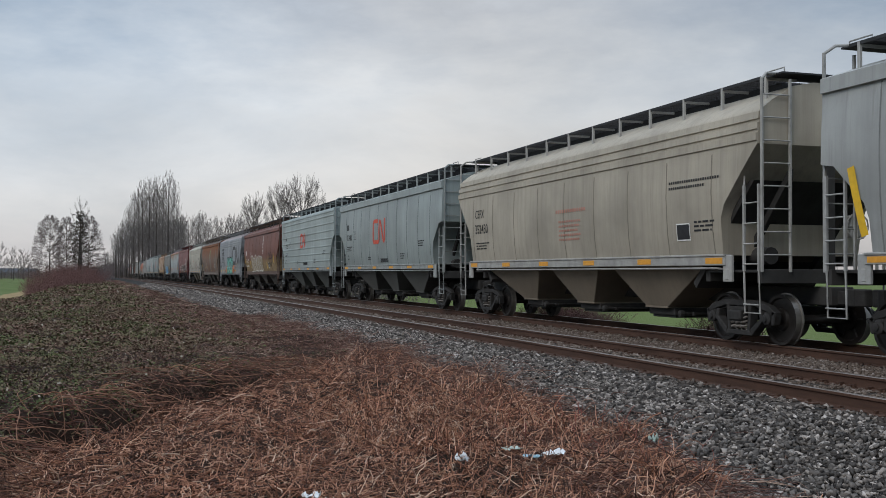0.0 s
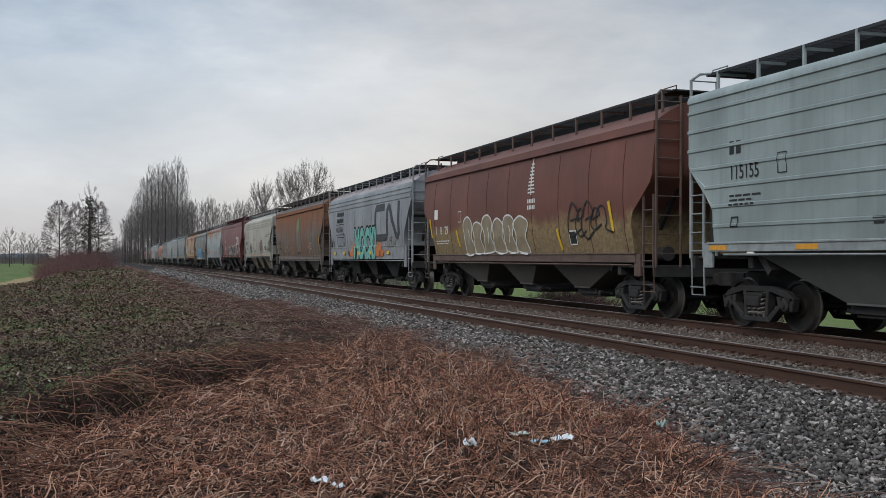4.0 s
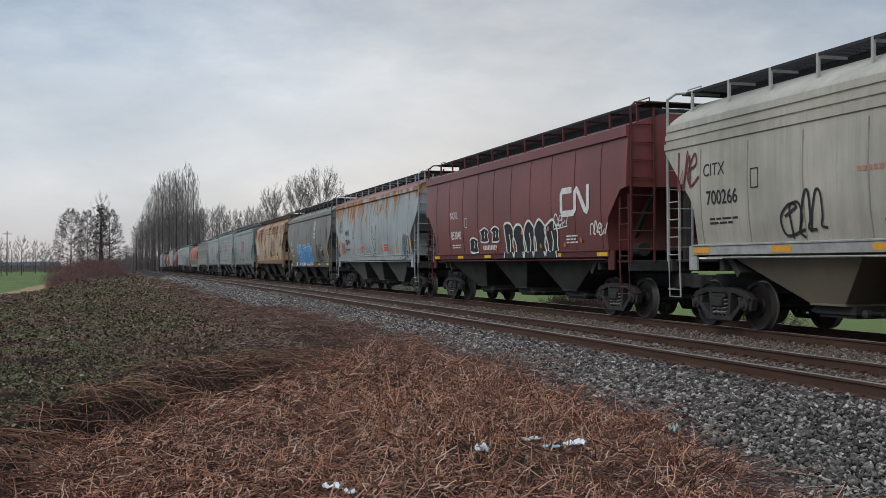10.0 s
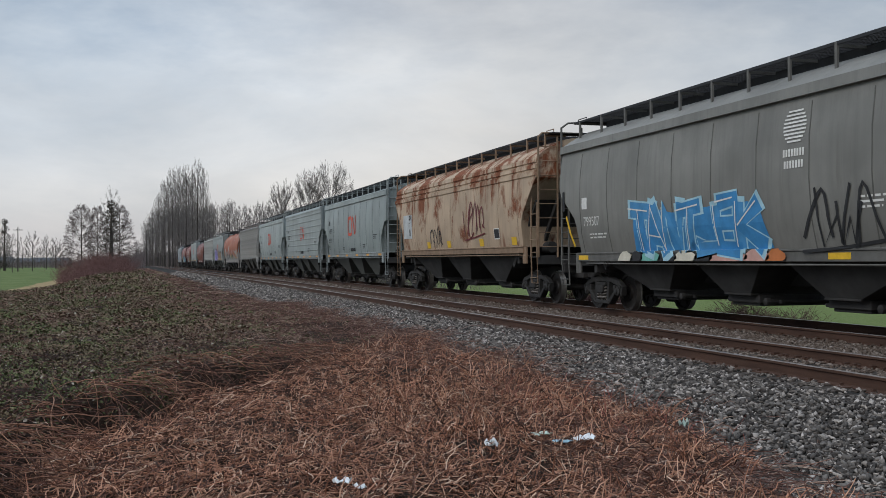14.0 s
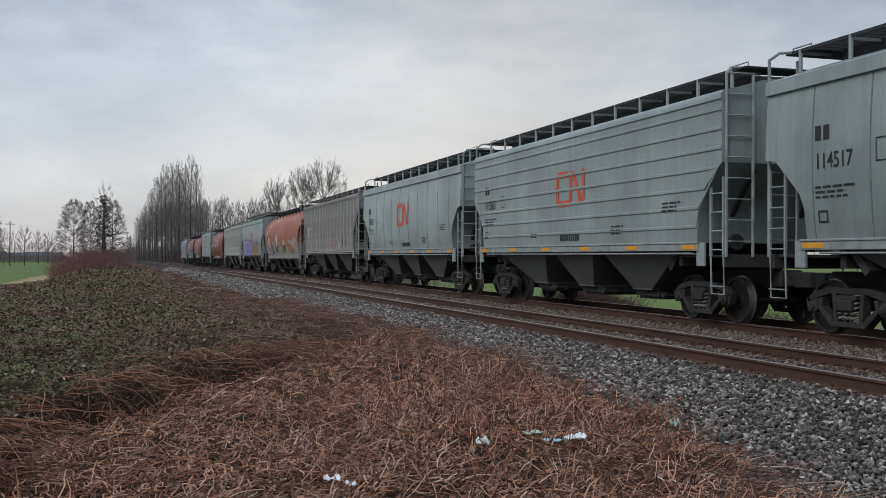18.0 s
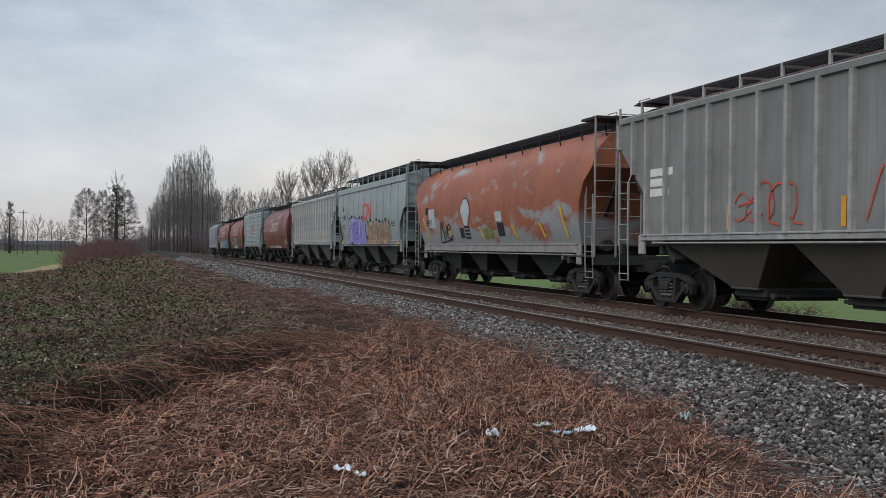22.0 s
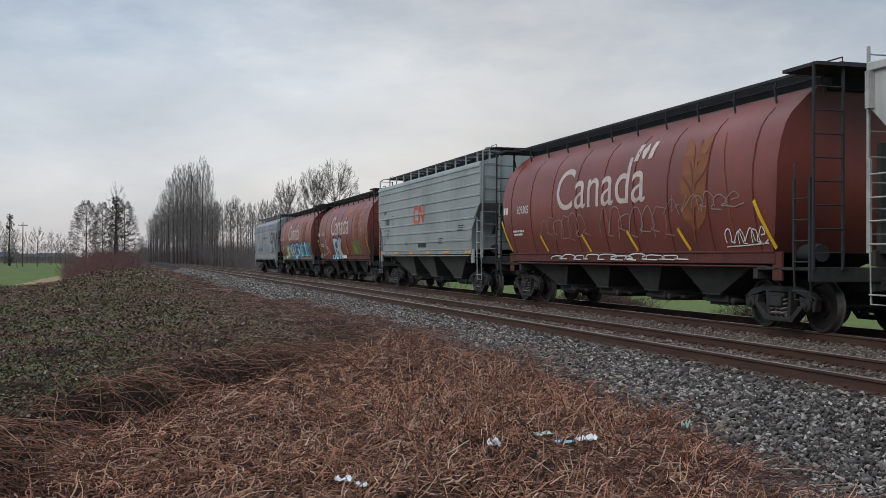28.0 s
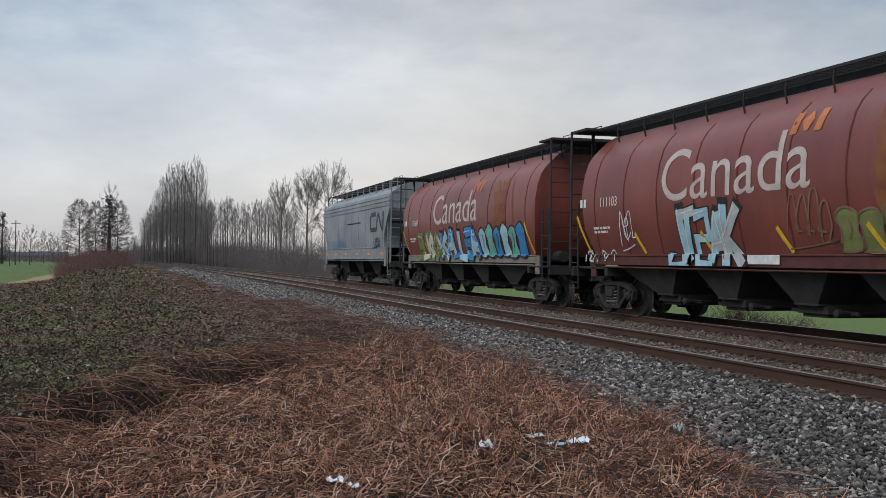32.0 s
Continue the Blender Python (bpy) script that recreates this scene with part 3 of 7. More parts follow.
def body_shape(kind, half):
    """The lofted tank of a car: sides, roof and cut-away ends."""
    d = KINDS[kind]
    side, roof = d["side"], d["roof"]
    zs, ws = [q[0] for q in side], [q[1] for q in side]
    stations = []
    for inset, zb in d["notch"]:
        stations.append((half - inset, zb))
    if kind == "barrel":
        stations = [(half - 0.08, 3.35), (half - 0.45, 3.0), (half - 0.72, 2.5), (half - 0.86, 2.0), (half - 1.0, 1.40)]
    if kind == "round":
        stations = [(half - 0.85, 2.75), (half - 0.95, 2.1), (half - 1.1, 1.75), (half - 1.3, 1.40)]
    stations += [(x, zs[0]) for x in np.linspace(stations[-1][0] - 0.4, 0, 5)]
    full = stations + [(-x, zb) for x, zb in reversed(stations[:-1])]
    rings = []
    for x, zb in full:
        ring = []
        base = float(np.interp(zb, zs, ws))
        for i, (z, w) in enumerate(side):
            ring.append((w, z) if z > zb else (base, zb))
        ring += [(w, z) for z, w in roof]
        rings.append([(x, -w, z) for w, z in ring] + [(x, w, z) for w, z in reversed(ring)])
    n = len(rings[0])
    sh = Shape()
    v = [q for ring in rings for q in ring]
    f = [(i * n + j, i * n + (j + 1) % n, (i + 1) * n + (j + 1) % n, (i + 1) * n + j) for i in range(len(rings) - 1) for j in range(n)]
    f += [tuple(range(n)), tuple(range((len(rings) - 1) * n, len(rings) * n))]
    return sh.add(v, f)


def width_at(kind, z):
    side = KINDS[kind]["side"]
    return float(np.interp(z, [q[0] for q in side], [q[1] for q in side]))


def grain_car(kind, length, skin, trim, label, roof_mat=None, hopper=None, tape=M_AMBER, seam_mat=None):
    """One covered grain car; car space: x along its way, z from the rail head."""
    d = KINDS[kind]
    form = d.get("like", kind)
    half = length / 2 - (1.0 if form == "bowed" else 0.72)          # end of the body
    car = tagged(new("grain_car"), label, "hopper car", "cars of the grain train")
    hopper = hopper or skin
    body = part("body", body_shape(kind, half).mesh("body", skin, True), car)
    z0, z1 = d["sill"]
    zb = d["side"][0][0]
    ins = d["notch"][-1][0]
    # seams and posts on the sides
    if form in ("bowed", "flat", "older"):
        n = 9 if form != "flat" else 10
        me = Shape()
        pts = [(z, w) for z, w in d["side"] if z < (3.58 if form == "bowed" else 4.125 if form == "flat" else 3.98)]
        prev = None
        for (za, wa), (zc, wc) in zip(pts[:-1], pts[1:]):
            me.slab([(wa - 0.01, za), (wa + 0.006, za), (wc + 0.006, zc), (wc - 0.01, zc)], 0, -0.012, 0.012)
        seam = me.mesh("panel_seam", seam_mat or skin)
        span = half - ins - 0.25
        for i in range(n):
            x = -span + 2 * span * i / (n - 1)
            part("panel_seam", seam, body, at=(x, 0, 0))
            part("panel_seam", seam, body, at=(x, 0, 0), turn=(0, 0, 180))
    elif form == "posts":
        post = Shape().slab([(-0.06, 1.49), (-0.045, 1.60), (0.045, 1.60), (0.06, 1.49)], 2, 1.6, 4.2).mesh("side_post", trim, False, 0.008)
        n = 16
        for i in range(n):
            x = -(half - 1.4) + 2 * (half - 1.4) * i / (n - 1)
            part("side_post", post, body, at=(x, 0, 0))
            part("side_post", post, body, at=(x, 0, 0), turn=(0, 0, 180))
        for x in (-half + 0.05, half - 0.05, -half + 0.75, half - 0.75):
            short = Shape().slab([(-0.06, 1.49), (-0.045, 1.60), (0.045, 1.60), (0.06, 1.49)], 2, 3.62 - (0.62 if abs(x) < half - 0.3 else 0), 4.2).mesh("side_post", trim)
            part("side_post", short, body, at=(x, 0, 0))
            part("side_post", short, body, at=(x, 0, 0), turn=(0, 0, 180))
    elif form == "round":
        pts = d["side"]
        me = Shape()
        for (za, wa), (zc, wc) in zip(pts[:-1], pts[1:]):
            me.slab([(wa - 0.01, za), (wa + 0.008, za), (wc + 0.008, zc), (wc - 0.01, zc)], 0, -0.02, 0.02)
        seam = me.mesh("panel_seam", seam_mat or skin)
        for i in range(9 if kind == "round" else 0):
            x = -(half - 1.6) + 2 * (half - 1.6) * i / 8
            part("panel_seam", seam, body, at=(x, 0, 0))
            part("panel_seam", seam, body, at=(x, 0, 0), turn=(0, 0, 180))
    # long side sills, with their reflective tape
    L = half - ins + 0.12
    for side in (-1, 1):
        y = side * (width_at(kind, zb) + 0.0)
        sill = part("side_sill", Shape().box(-L, L, -0.055, 0.055, z0, z1 + 0.015).box(-L, L, -0.075, 0.075, z1 - 0.02, z1 + 0.02).mesh("side_sill", trim, False, 0.008), car, at=(0, y, 0))
        if tape:
            strip_me = Shape().box(-0.28, 0.28, -0.004, 0.004, max(z0 + 0.03, (z0 + z1) / 2 - 0.06), min(z1 - 0.04, (z0 + z1) / 2 + 0.05)).mesh("reflector", tape)
            for i in range(6):
                x = -L + 0.35 + (2 * L - 0.7) * i / 5
                part("reflector", strip_me, sill, at=(x, side * 0.058, 0))
        if side < 0:
            pipe = Shape().tube([(-L + 0.5, y - 0.03, z0 - 0.05), (0, y - 0.03, z0 - 0.055), (L - 0.3, y - 0.03, z0 - 0.05), (L - 0.1, y + 0.2, z0 - 0.08)], 0.02, 6)
            part("train_pipe", pipe.mesh("train_pipe", trim, True), car, "thin pipe under the sill")
        for e_ in (-1, 1):
            part("jacking_bracket", Shape().box(-0.14, 0.14, -0.03, 0.03, z0 - 0.30, z1).box(-0.05, 0.05, -0.04, 0.04, z0 - 0.26, z0 - 0.06).mesh("jacking_bracket", trim, False, 0.01), car, at=(e_ * (L + 0.04), y, 0))
    # hopper bays with their outlets
    n = d["bays"]
    reach = half - 2.75
    for i in range(n):
        a, b = -reach + 2 * reach * i / n, -reach + 2 * reach * (i + 1) / n
        out_a, out_b = (1.25 if i == 0 else -0.10), (1.25 if i == n - 1 else -0.10)
        m = (a + b) / 2
        zt, zl = zb + 0.02, 0.55
        s = Shape()
        wt = width_at(kind, zb) - 0.06
        lo = 0.42 if n == 3 else 0.3
        # the trough: full width at the sill, drawn in to the outlet
        v = [(a - out_a, -wt, zt), (b + out_b, -wt, zt), (b + out_b, wt, zt), (a - out_a, wt, zt),
             (m - lo, -0.98, zl), (m + lo, -0.98, zl), (m + lo, 0.98, zl), (m - lo, 0.98, zl)]
        s.add(v, [(0, 1, 2, 3), (4, 7, 6, 5), (0, 4, 5, 1), (1, 5, 6, 2), (2, 6, 7, 3), (3, 7, 4, 0)])
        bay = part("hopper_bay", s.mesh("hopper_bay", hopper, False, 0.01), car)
        gate = Shape().box(m - lo - 0.12, m + lo + 0.12, -0.86, 0.86, 0.40, 0.553).box(m - lo - 0.06, m + lo + 0.06, -0.80, 0.80, 0.34, 0.40).box(m - 0.9, m + 0.95, -0.66, -0.58, 0.40, 0.47)
        gate.box(m - 0.9, m + 0.95, 0.58, 0.66, 0.40, 0.47)
        gate = part("outlet_gate", gate.mesh("outlet_gate", M_HOPPER_DARK, False, 0.01), bay, "black steel outlet gate")
        shaft = Shape().lathe([(-0.9, 0.028), (0.9, 0.028)], 1, (m + lo + 0.45, 0, 0.44), 8)
        for e_ in (-1, 1):
            shaft.lathe([(e_ * 0.98, 0.02), (e_ * 0.95, 0.075), (e_ * 0.86, 0.075), (e_ * 0.84, 0.02)], 1, (m + lo + 0.45, 0, 0.44), 8)
        shaft.f = list(shaft.f)
        parent_ = bay
        part("gate_shaft", shaft.mesh("gate_shaft", M_STEEL, True), parent_, "black capstan shaft")
        rim = Shape().box(m - lo - 0.05, m + lo + 0.05, -1.0, 1.0, 0.545, 0.585)
        part("bay_rim", rim.mesh("bay_rim", hopper, False, 0.006), parent_)
    part("centre_sill", Shape().box(-length / 2 + 0.75, length / 2 - 0.75, -0.25, 0.25, 0.72, 1.05).mesh("centre_sill", M_HOPPER_DARK, False, 0.02), car)
    # roof: hatch trough, running boards on brackets
    wz = d["walk"]
    if roof_mat is not None:
        s = Shape()
        r = [(d["side"][-1][1] + 0.004, d["side"][-1][0] + 0.006)] + [(w, z + 0.006) for z, w in d["roof"]]
        ring = [(-w, z) for w, z in r] + [(w, z) for w, z in reversed(r)]
        s.slab(ring, 0, -half + 0.01, half - 0.01)
        part("roof", s.mesh("roof", roof_mat, False), car, "weathered roof sheet")
    part("hatch_trough", Shape().slab([(-0.58, 4.3), (0.58, 4.3), (0.55, wz - (0.012 if form != 'round' else 0.03)), (-0.55, wz - (0.012 if form != 'round' else 0.03))], 0, -half + 0.7, half - 0.7).mesh("hatch_trough", M_GRATE, False, 0.02), car, "dark roof hatch covers")
    y_out, y_in = (1.12, 0.5) if form != "round" else (1.02, 0.46)
    for side in (-1, 1):
        s = Shape()
        ya, yb = side * y_in, side * y_out
        for j in range(10):
            y = ya + (yb - ya) * j / 9
            s.box(-half + 0.1, half - 0.1, y - 0.009, y + 0.009, wz - 0.03, wz)
        nx = int(2 * half / 0.22)
        for j in range(nx):
            x = -half + 0.12 + (2 * half - 0.24) * j / (nx - 1)
            s.box(x - 0.009, x + 0.009, min(ya, yb), max(ya, yb), wz - 0.026, wz - 0.004)
        s.box(-half + 0.1, half - 0.1, min(yb, yb + side * 0.03), max(yb, yb + side * 0.03), wz - 0.045, wz + 0.01)
        board = part("running_board", s.mesh("running_board", M_GRATE), car, "dark steel grating walkway")
        nb = 12
        for i in range(nb):
            x = -half + 0.35 + (2 * half - 0.7) * i / (nb - 1)
            zr = float(np.interp(y_out, [q[1] for q in reversed(d["roof"])] + [d["side"][-1][1]], [q[0] for q in reversed(d["roof"])] + [d["side"][-1][0]]))
            s = Shape()
            if form == "round":
                s.tube([(0, side * 1.02, wz - 0.03), (0, side * 1.06, wz - 0.2), (0, side * 1.0, zr - 0.06)], 0.022, 5)
            else:
                s.box(-0.03, 0.03, min(side * (y_out - 0.01), side * (y_out + 0.035)), max(side * (y_out - 0.01), side * (y_out + 0.035)), max(zr - 0.1, wz - 0.56), wz + 0.005)
                s.box(-0.02, 0.02, min(side * y_in, side * y_out), max(side * y_in, side * y_out), wz - 0.08, wz - 0.03)
            part("bracket", s.mesh("bracket", trim if form != "round" else M_GRATE), board, at=(x, 0, 0))
    # both ends
    for e_ in (0, 180):
        car_end(car, kind, d, half, length, skin, trim, e_, y_out, wz)
    for x in (-1, 1):
        add_truck(car, x * (length / 2 - 2.27))
    return car


def car_end(car, kind, d, half, length, skin, trim, turn, y_out, wz):
    z0, z1 = d["sill"]
    form = d.get("like", kind)
    zp = max(z0 - 0.10, 1.12)
    hx = half
    ladder_mat = M_GRATE if kind == "round" else trim
    w = 1.50
    # platform colour is near black to carry the recess's deep shade
    base = part("end_platform", Shape().box(hx - 1.75, hx - 0.02, -1.42, 1.42, zp - 0.03, zp + 0.02).box(hx - 0.12, hx, -1.5, 1.5, zp - 0.22, zp + 0.03)
                .box(hx - 1.9, hx - 1.75, -1.4, 1.4, zp - 0.2, zp).mesh("end_platform", M_HOPPER_DARK, False, 0.01), car, turn=(0, 0, turn))
    cx, hx = hx, length / 2 - 0.72
    cp = Shape().box(hx - 0.5, hx + 0.28, -0.11, 0.11, 0.74, 0.98).slab([(hx + 0.25, -0.16), (hx + 0.52, -0.2), (hx + 0.66, -0.1), (hx + 0.70, 0.03), (hx + 0.60, 0.07), (hx + 0.5, 0.02), (hx + 0.42, 0.16), (hx + 0.25, 0.16)], 2, 0.72, 1.02)
    part("coupler", cp.mesh("coupler", M_STEEL, False, 0.02), car, "rusty cast steel coupler", turn=(0, 0, turn))
    part("air_hose", Shape().tube([(hx, 0.35, 0.85), (hx + 0.2, 0.38, 0.65), (hx + 0.45, 0.3, 0.48), (hx + 0.66, 0.15, 0.52)], 0.025, 6).mesh("air_hose", M_STEEL, True), car, "black rubber air hose", turn=(0, 0, turn))
    hx = cx
    top = wz - 0.12 if form != "round" else wz - 0.02
    for side in (-1, 1):
        # tall ladder in the plane of the end
        s = Shape()
        ya, yb = side * w, side * (w - 0.58)
        for y in (ya, yb):
            s.box(hx + 0.01, hx + 0.06, y - 0.022, y + 0.022, zp - 0.02, top)
        if form in ("bowed", "flat", "older", "banded"):
            s.tube([(hx + 0.035, ya, top - 0.02), (hx - 0.05, ya * 0.9, top + 0.1), (hx - 0.12, side * (y_out - 0.05), wz)], 0.028, 6)
        lad = part("end_ladder", s.mesh("end_ladder", ladder_mat, False, 0.006), car, turn=(0, 0, turn))
        rung = Shape().tube([(hx + 0.05, ya, 0), (hx + 0.05, yb, 0)], 0.014, 6).mesh("rung", ladder_mat)
        nr = int((top - zp - 0.3) / 0.40)
        for i in range(nr + 1):
            part("rung", rung, lad, at=(0, 0, zp + 0.28 + 0.40 * i))
        # short ladder in the plane of the side, and the step under it
        s = Shape()
        xa, xb = hx - 0.03, hx - 0.47
        zl = min(z1 + 1.25, 2.85)
        for x in (xa, xb):
            s.box(x - 0.022, x + 0.022, side * 1.52 - 0.02, side * 1.52 + 0.02, zp, zl)
        s.tube([(xa, side * 1.52, zp), (xa, side * 1.5, 0.59), (xb, side * 1.5, 0.59), (xb, side * 1.52, zp)], 0.02, 5)
        s.tube([(xb, side * 1.52, zl - 0.01), (xb - 0.07, side * 1.46, zl + 0.22), (xb - 0.1, side * 1.4, zl + 0.3)], 0.018, 5)
        sl = part("side_ladder", s.mesh("side_ladder", ladder_mat), car, turn=(0, 0, turn))
        rung2 = Shape().tube([(xa, side * 1.535, 0), (xb, side * 1.535, 0)], 0.014, 6).mesh("rung", ladder_mat)
        for i in range(5):
            zr = 0.74 + (0 if i == 0 else zp - 0.74 + 0.12 + 0.36 * (i - 1))
            if zr < zl:
                part("rung", rung2, sl, at=(0, 0, zr))
    # post, brace and sloping inner sheet in the recess
    s = Shape().box(hx - 0.16, hx - 0.04, -0.09, 0.09, zp, 3.3)
    if kind != "round":
        s.slab([(hx - 0.1, 2.95), (hx - 0.1, 3.15), (hx - 1.7, 1.35), (hx - 1.7, 1.15)], 1, -0.85, -0.75).slab([(hx - 0.1, 2.95), (hx - 0.1, 3.15), (hx - 1.7, 1.35), (hx - 1.7, 1.15)], 1, 0.75, 0.85)
    # the brace is coloured as dark as the shaded recess
    part("end_brace", s.mesh("end_brace", M_HOPPER_DARK, False, 0.008), car, turn=(0, 0, turn))
    if kind != "round":
        s = Shape().slab([(hx - 0.55, 2.95), (hx - 0.4, 2.95), (hx - 2.3, 1.0), (hx - 2.4, 1.1)], 1, -1.36, 1.36)
        # except on round forms, the recess's shade is in this sheet's colour
        part("slope_sheet", s.mesh("slope_sheet", skin if form in ("round",) else M_HOPPER_DARK), car, turn=(0, 0, turn))
    # roof end platform, with a grab loop
    s = Shape().box(hx - 0.55, hx + 0.10, -y_out, y_out, wz - 0.03, wz)
    if form == "round":
        s.box(hx - 0.85, hx + 0.12, -1.5, 1.5, wz - 0.08, wz - 0.02)
    rp = part("roof_platform", s.mesh("roof_platform", M_GRATE), car, turn=(0, 0, turn))
    for side in (-1, 1):
        s = Shape()
        s.tube([(hx - 0.5, side * (y_out - 0.1), wz), (hx - 0.5, side * (y_out - 0.1), wz + 0.09), (hx + 0.02, side * (y_out - 0.1), wz + 0.09), (hx + 0.02, side * (y_out - 0.1), wz)], 0.014, 5)
        part("grab_loop", s.mesh("grab_loop", trim), rp)
    if turn == 0:
        s = Shape()
        ring = [(hx - 0.22, 0.72 + 0.24 * math.cos(a * 0.5236), 2.15 + 0.24 * math.sin(a * 0.5236)) for a in range(13)]
        s.tube(ring, 0.016, 5)
        for a in range(4):
            s.tube([(hx - 0.24, 0.72, 2.15), (hx - 0.22, 0.72 + 0.24 * math.cos(a * 1.57), 2.15 + 0.24 * math.sin(a * 1.57))], 0.013, 4)
        part("brake_wheel", s.mesh("brake_wheel", trim), car, "round hand brake wheel")
        part("brake_gear_box", Shape().box(hx - 0.36, hx - 0.24, 0.56, 0.88, 1.95, 2.35).mesh("brake_gear_box", trim, False, 0.02), car)
        part("brake_cylinder", Shape().lathe([(hx - 1.5, 0.16), (hx - 0.75, 0.16)], 0, (0, -0.75, zp + 0.28), 12).mesh("brake_cylinder", M_HOPPER_DARK, True), car)


# ---- the train, from the car that leaves first to the last one ----
# couplings between the cars, measured along the line at 16 s
LINKS = [187.4, 169.45, 151.6, 134.7, 118.0, 99.9, 82.4, 64.6, 47.0, 29.6, 12.4, -4.0, -22.0, -38.6, -54.6, -70.8, -88.05, -106.6, -123.0, -141.4, -158.8, -175.1, -192.1, -209.7, -227.6]
def train_s(t):
    """How far the train has gone, from its place at 16 s; it slows a little."""
    q = t - 16.0
    return 11.0411 * q - 0.033956 * q * q - 0.00033581 * q ** 3


CARS = [
    # kind, base colour, rust amount, extra near eaves, near sill, label, trim colour
    ("flat", (0.350, 0.358, 0.352), 0.08, 0.0, 0.05, "pale grey steel grain car with yellow edge tape", (0.42, 0.42, 0.41)),
    ("bowed", (0.405, 0.362, 0.295), 0.08, 0.0, 0.04, "dusty beige-grey bow-sided grain car with dark hopper bays", (0.44, 0.43, 0.41)),
    ("flat", (0.268, 0.307, 0.304), 0.03, 0.0, 0.0, "pale grey-green grain car with red logo and panel seams", (0.36, 0.38, 0.37)),
    ("banded", (0.297, 0.350, 0.346), 0.03, 0.0, 0.0, "grey-blue grain car with horizontal side bands and red logo", (0.36, 0.39, 0.39)),
    ("older", (0.165, 0.060, 0.043), 0.38, 0.0, 0.9, "oxide-brown grain car, ochre below, with white-edged tag", (0.15, 0.10, 0.08)),
    ("deep", (0.30, 0.315, 0.335), 0.06, 0.0, 0.05, "light grey bow-sided grain car with large black logo and teal tag", (0.33, 0.34, 0.35)),
    ("older", (0.155, 0.135, 0.115), 0.97, 0.36, 0.0, "rust-brown grain car with small green emblem", (0.22, 0.18, 0.155)),
    ("bowed", (0.45, 0.42, 0.355), 0.06, 0.0, 0.03, "pale grey bow-sided grain car with dark red tags", (0.44, 0.44, 0.42)),
    ("flat", (0.178, 0.042, 0.040), 0.10, 0.0, 0.05, "dark maroon grain car with white logo and tags", (0.12, 0.03, 0.03)),
    ("tall", (0.35, 0.385, 0.39), 0.42, 0.19, 0.0, "pale grey grain car with orange rust runs near the eaves", (0.42, 0.43, 0.44)),
    ("older", (0.215, 0.21, 0.193), 0.10, 0.0, 0.0, "dark grey grain car with blue painted tag", (0.15, 0.145, 0.135)),
    ("bowed", (0.50, 0.37, 0.26), 0.62, 0.10, 0.0, "cream grain car blotched all over with rust", (0.30, 0.20, 0.13)),
    ("flat", (0.260, 0.302, 0.299), 0.03, 0.0, 0.0, "grey-green grain car with red logo and panel seams", (0.33, 0.36, 0.36)),
    ("banded", (0.277, 0.315, 0.312), 0.02, 0.0, 0.0, "grey-blue banded grain car with red logo and amber tape", (0.36, 0.39, 0.39)),
    ("flat", (0.307, 0.350, 0.346), 0.03, 0.0, 0.0, "clean grey-green grain car with red logo and panel seams", (0.34, 0.37, 0.37)),
    ("posts", (0.240, 0.235, 0.225), 0.20, 0.08, 0.05, "grey-brown grain car with upright side posts and red tags", (0.43, 0.42, 0.40)),
    ("barrel", (0.36, 0.115, 0.060), 0.20, 0.10, 0.0, "orange-red round-sided grain car with worn grey patches", (0.36, 0.33, 0.31)),
    ("flat", (0.284, 0.325, 0.322), 0.06, 0.0, 0.0, "grey grain car with purple and gold painted tags", (0.33, 0.35, 0.34)),
    ("posts", (0.46, 0.46, 0.44), 0.05, 0.02, 0.0, "off-white grain car with upright side posts", (0.48, 0.48, 0.46)),
    ("round", (0.205, 0.046, 0.034), 0.16, 0.06, 0.0, "red round-sided grain car with white word and scrawls", (0.13, 0.04, 0.03)),
    ("banded", (0.284, 0.325, 0.322), 0.03, 0.0, 0.0, "grey banded grain car with red logo, paler sill", (0.36, 0.38, 0.38)),
    ("round", (0.225, 0.052, 0.040), 0.16, 0.06, 0.0, "red round-sided grain car with white word and blue tag", (0.13, 0.045, 0.035)),
    ("round", (0.235, 0.058, 0.043), 0.16, 0.06, 0.0, "faded red round-sided grain car with tags along the sill", (0.30, 0.25, 0.22)),
    ("deep", (0.28, 0.30, 0.315), 0.05, 0.0, 0.04, "light grey grain car with black logo, last of the train", (0.33, 0.34, 0.35)),
]
TRAIN = []
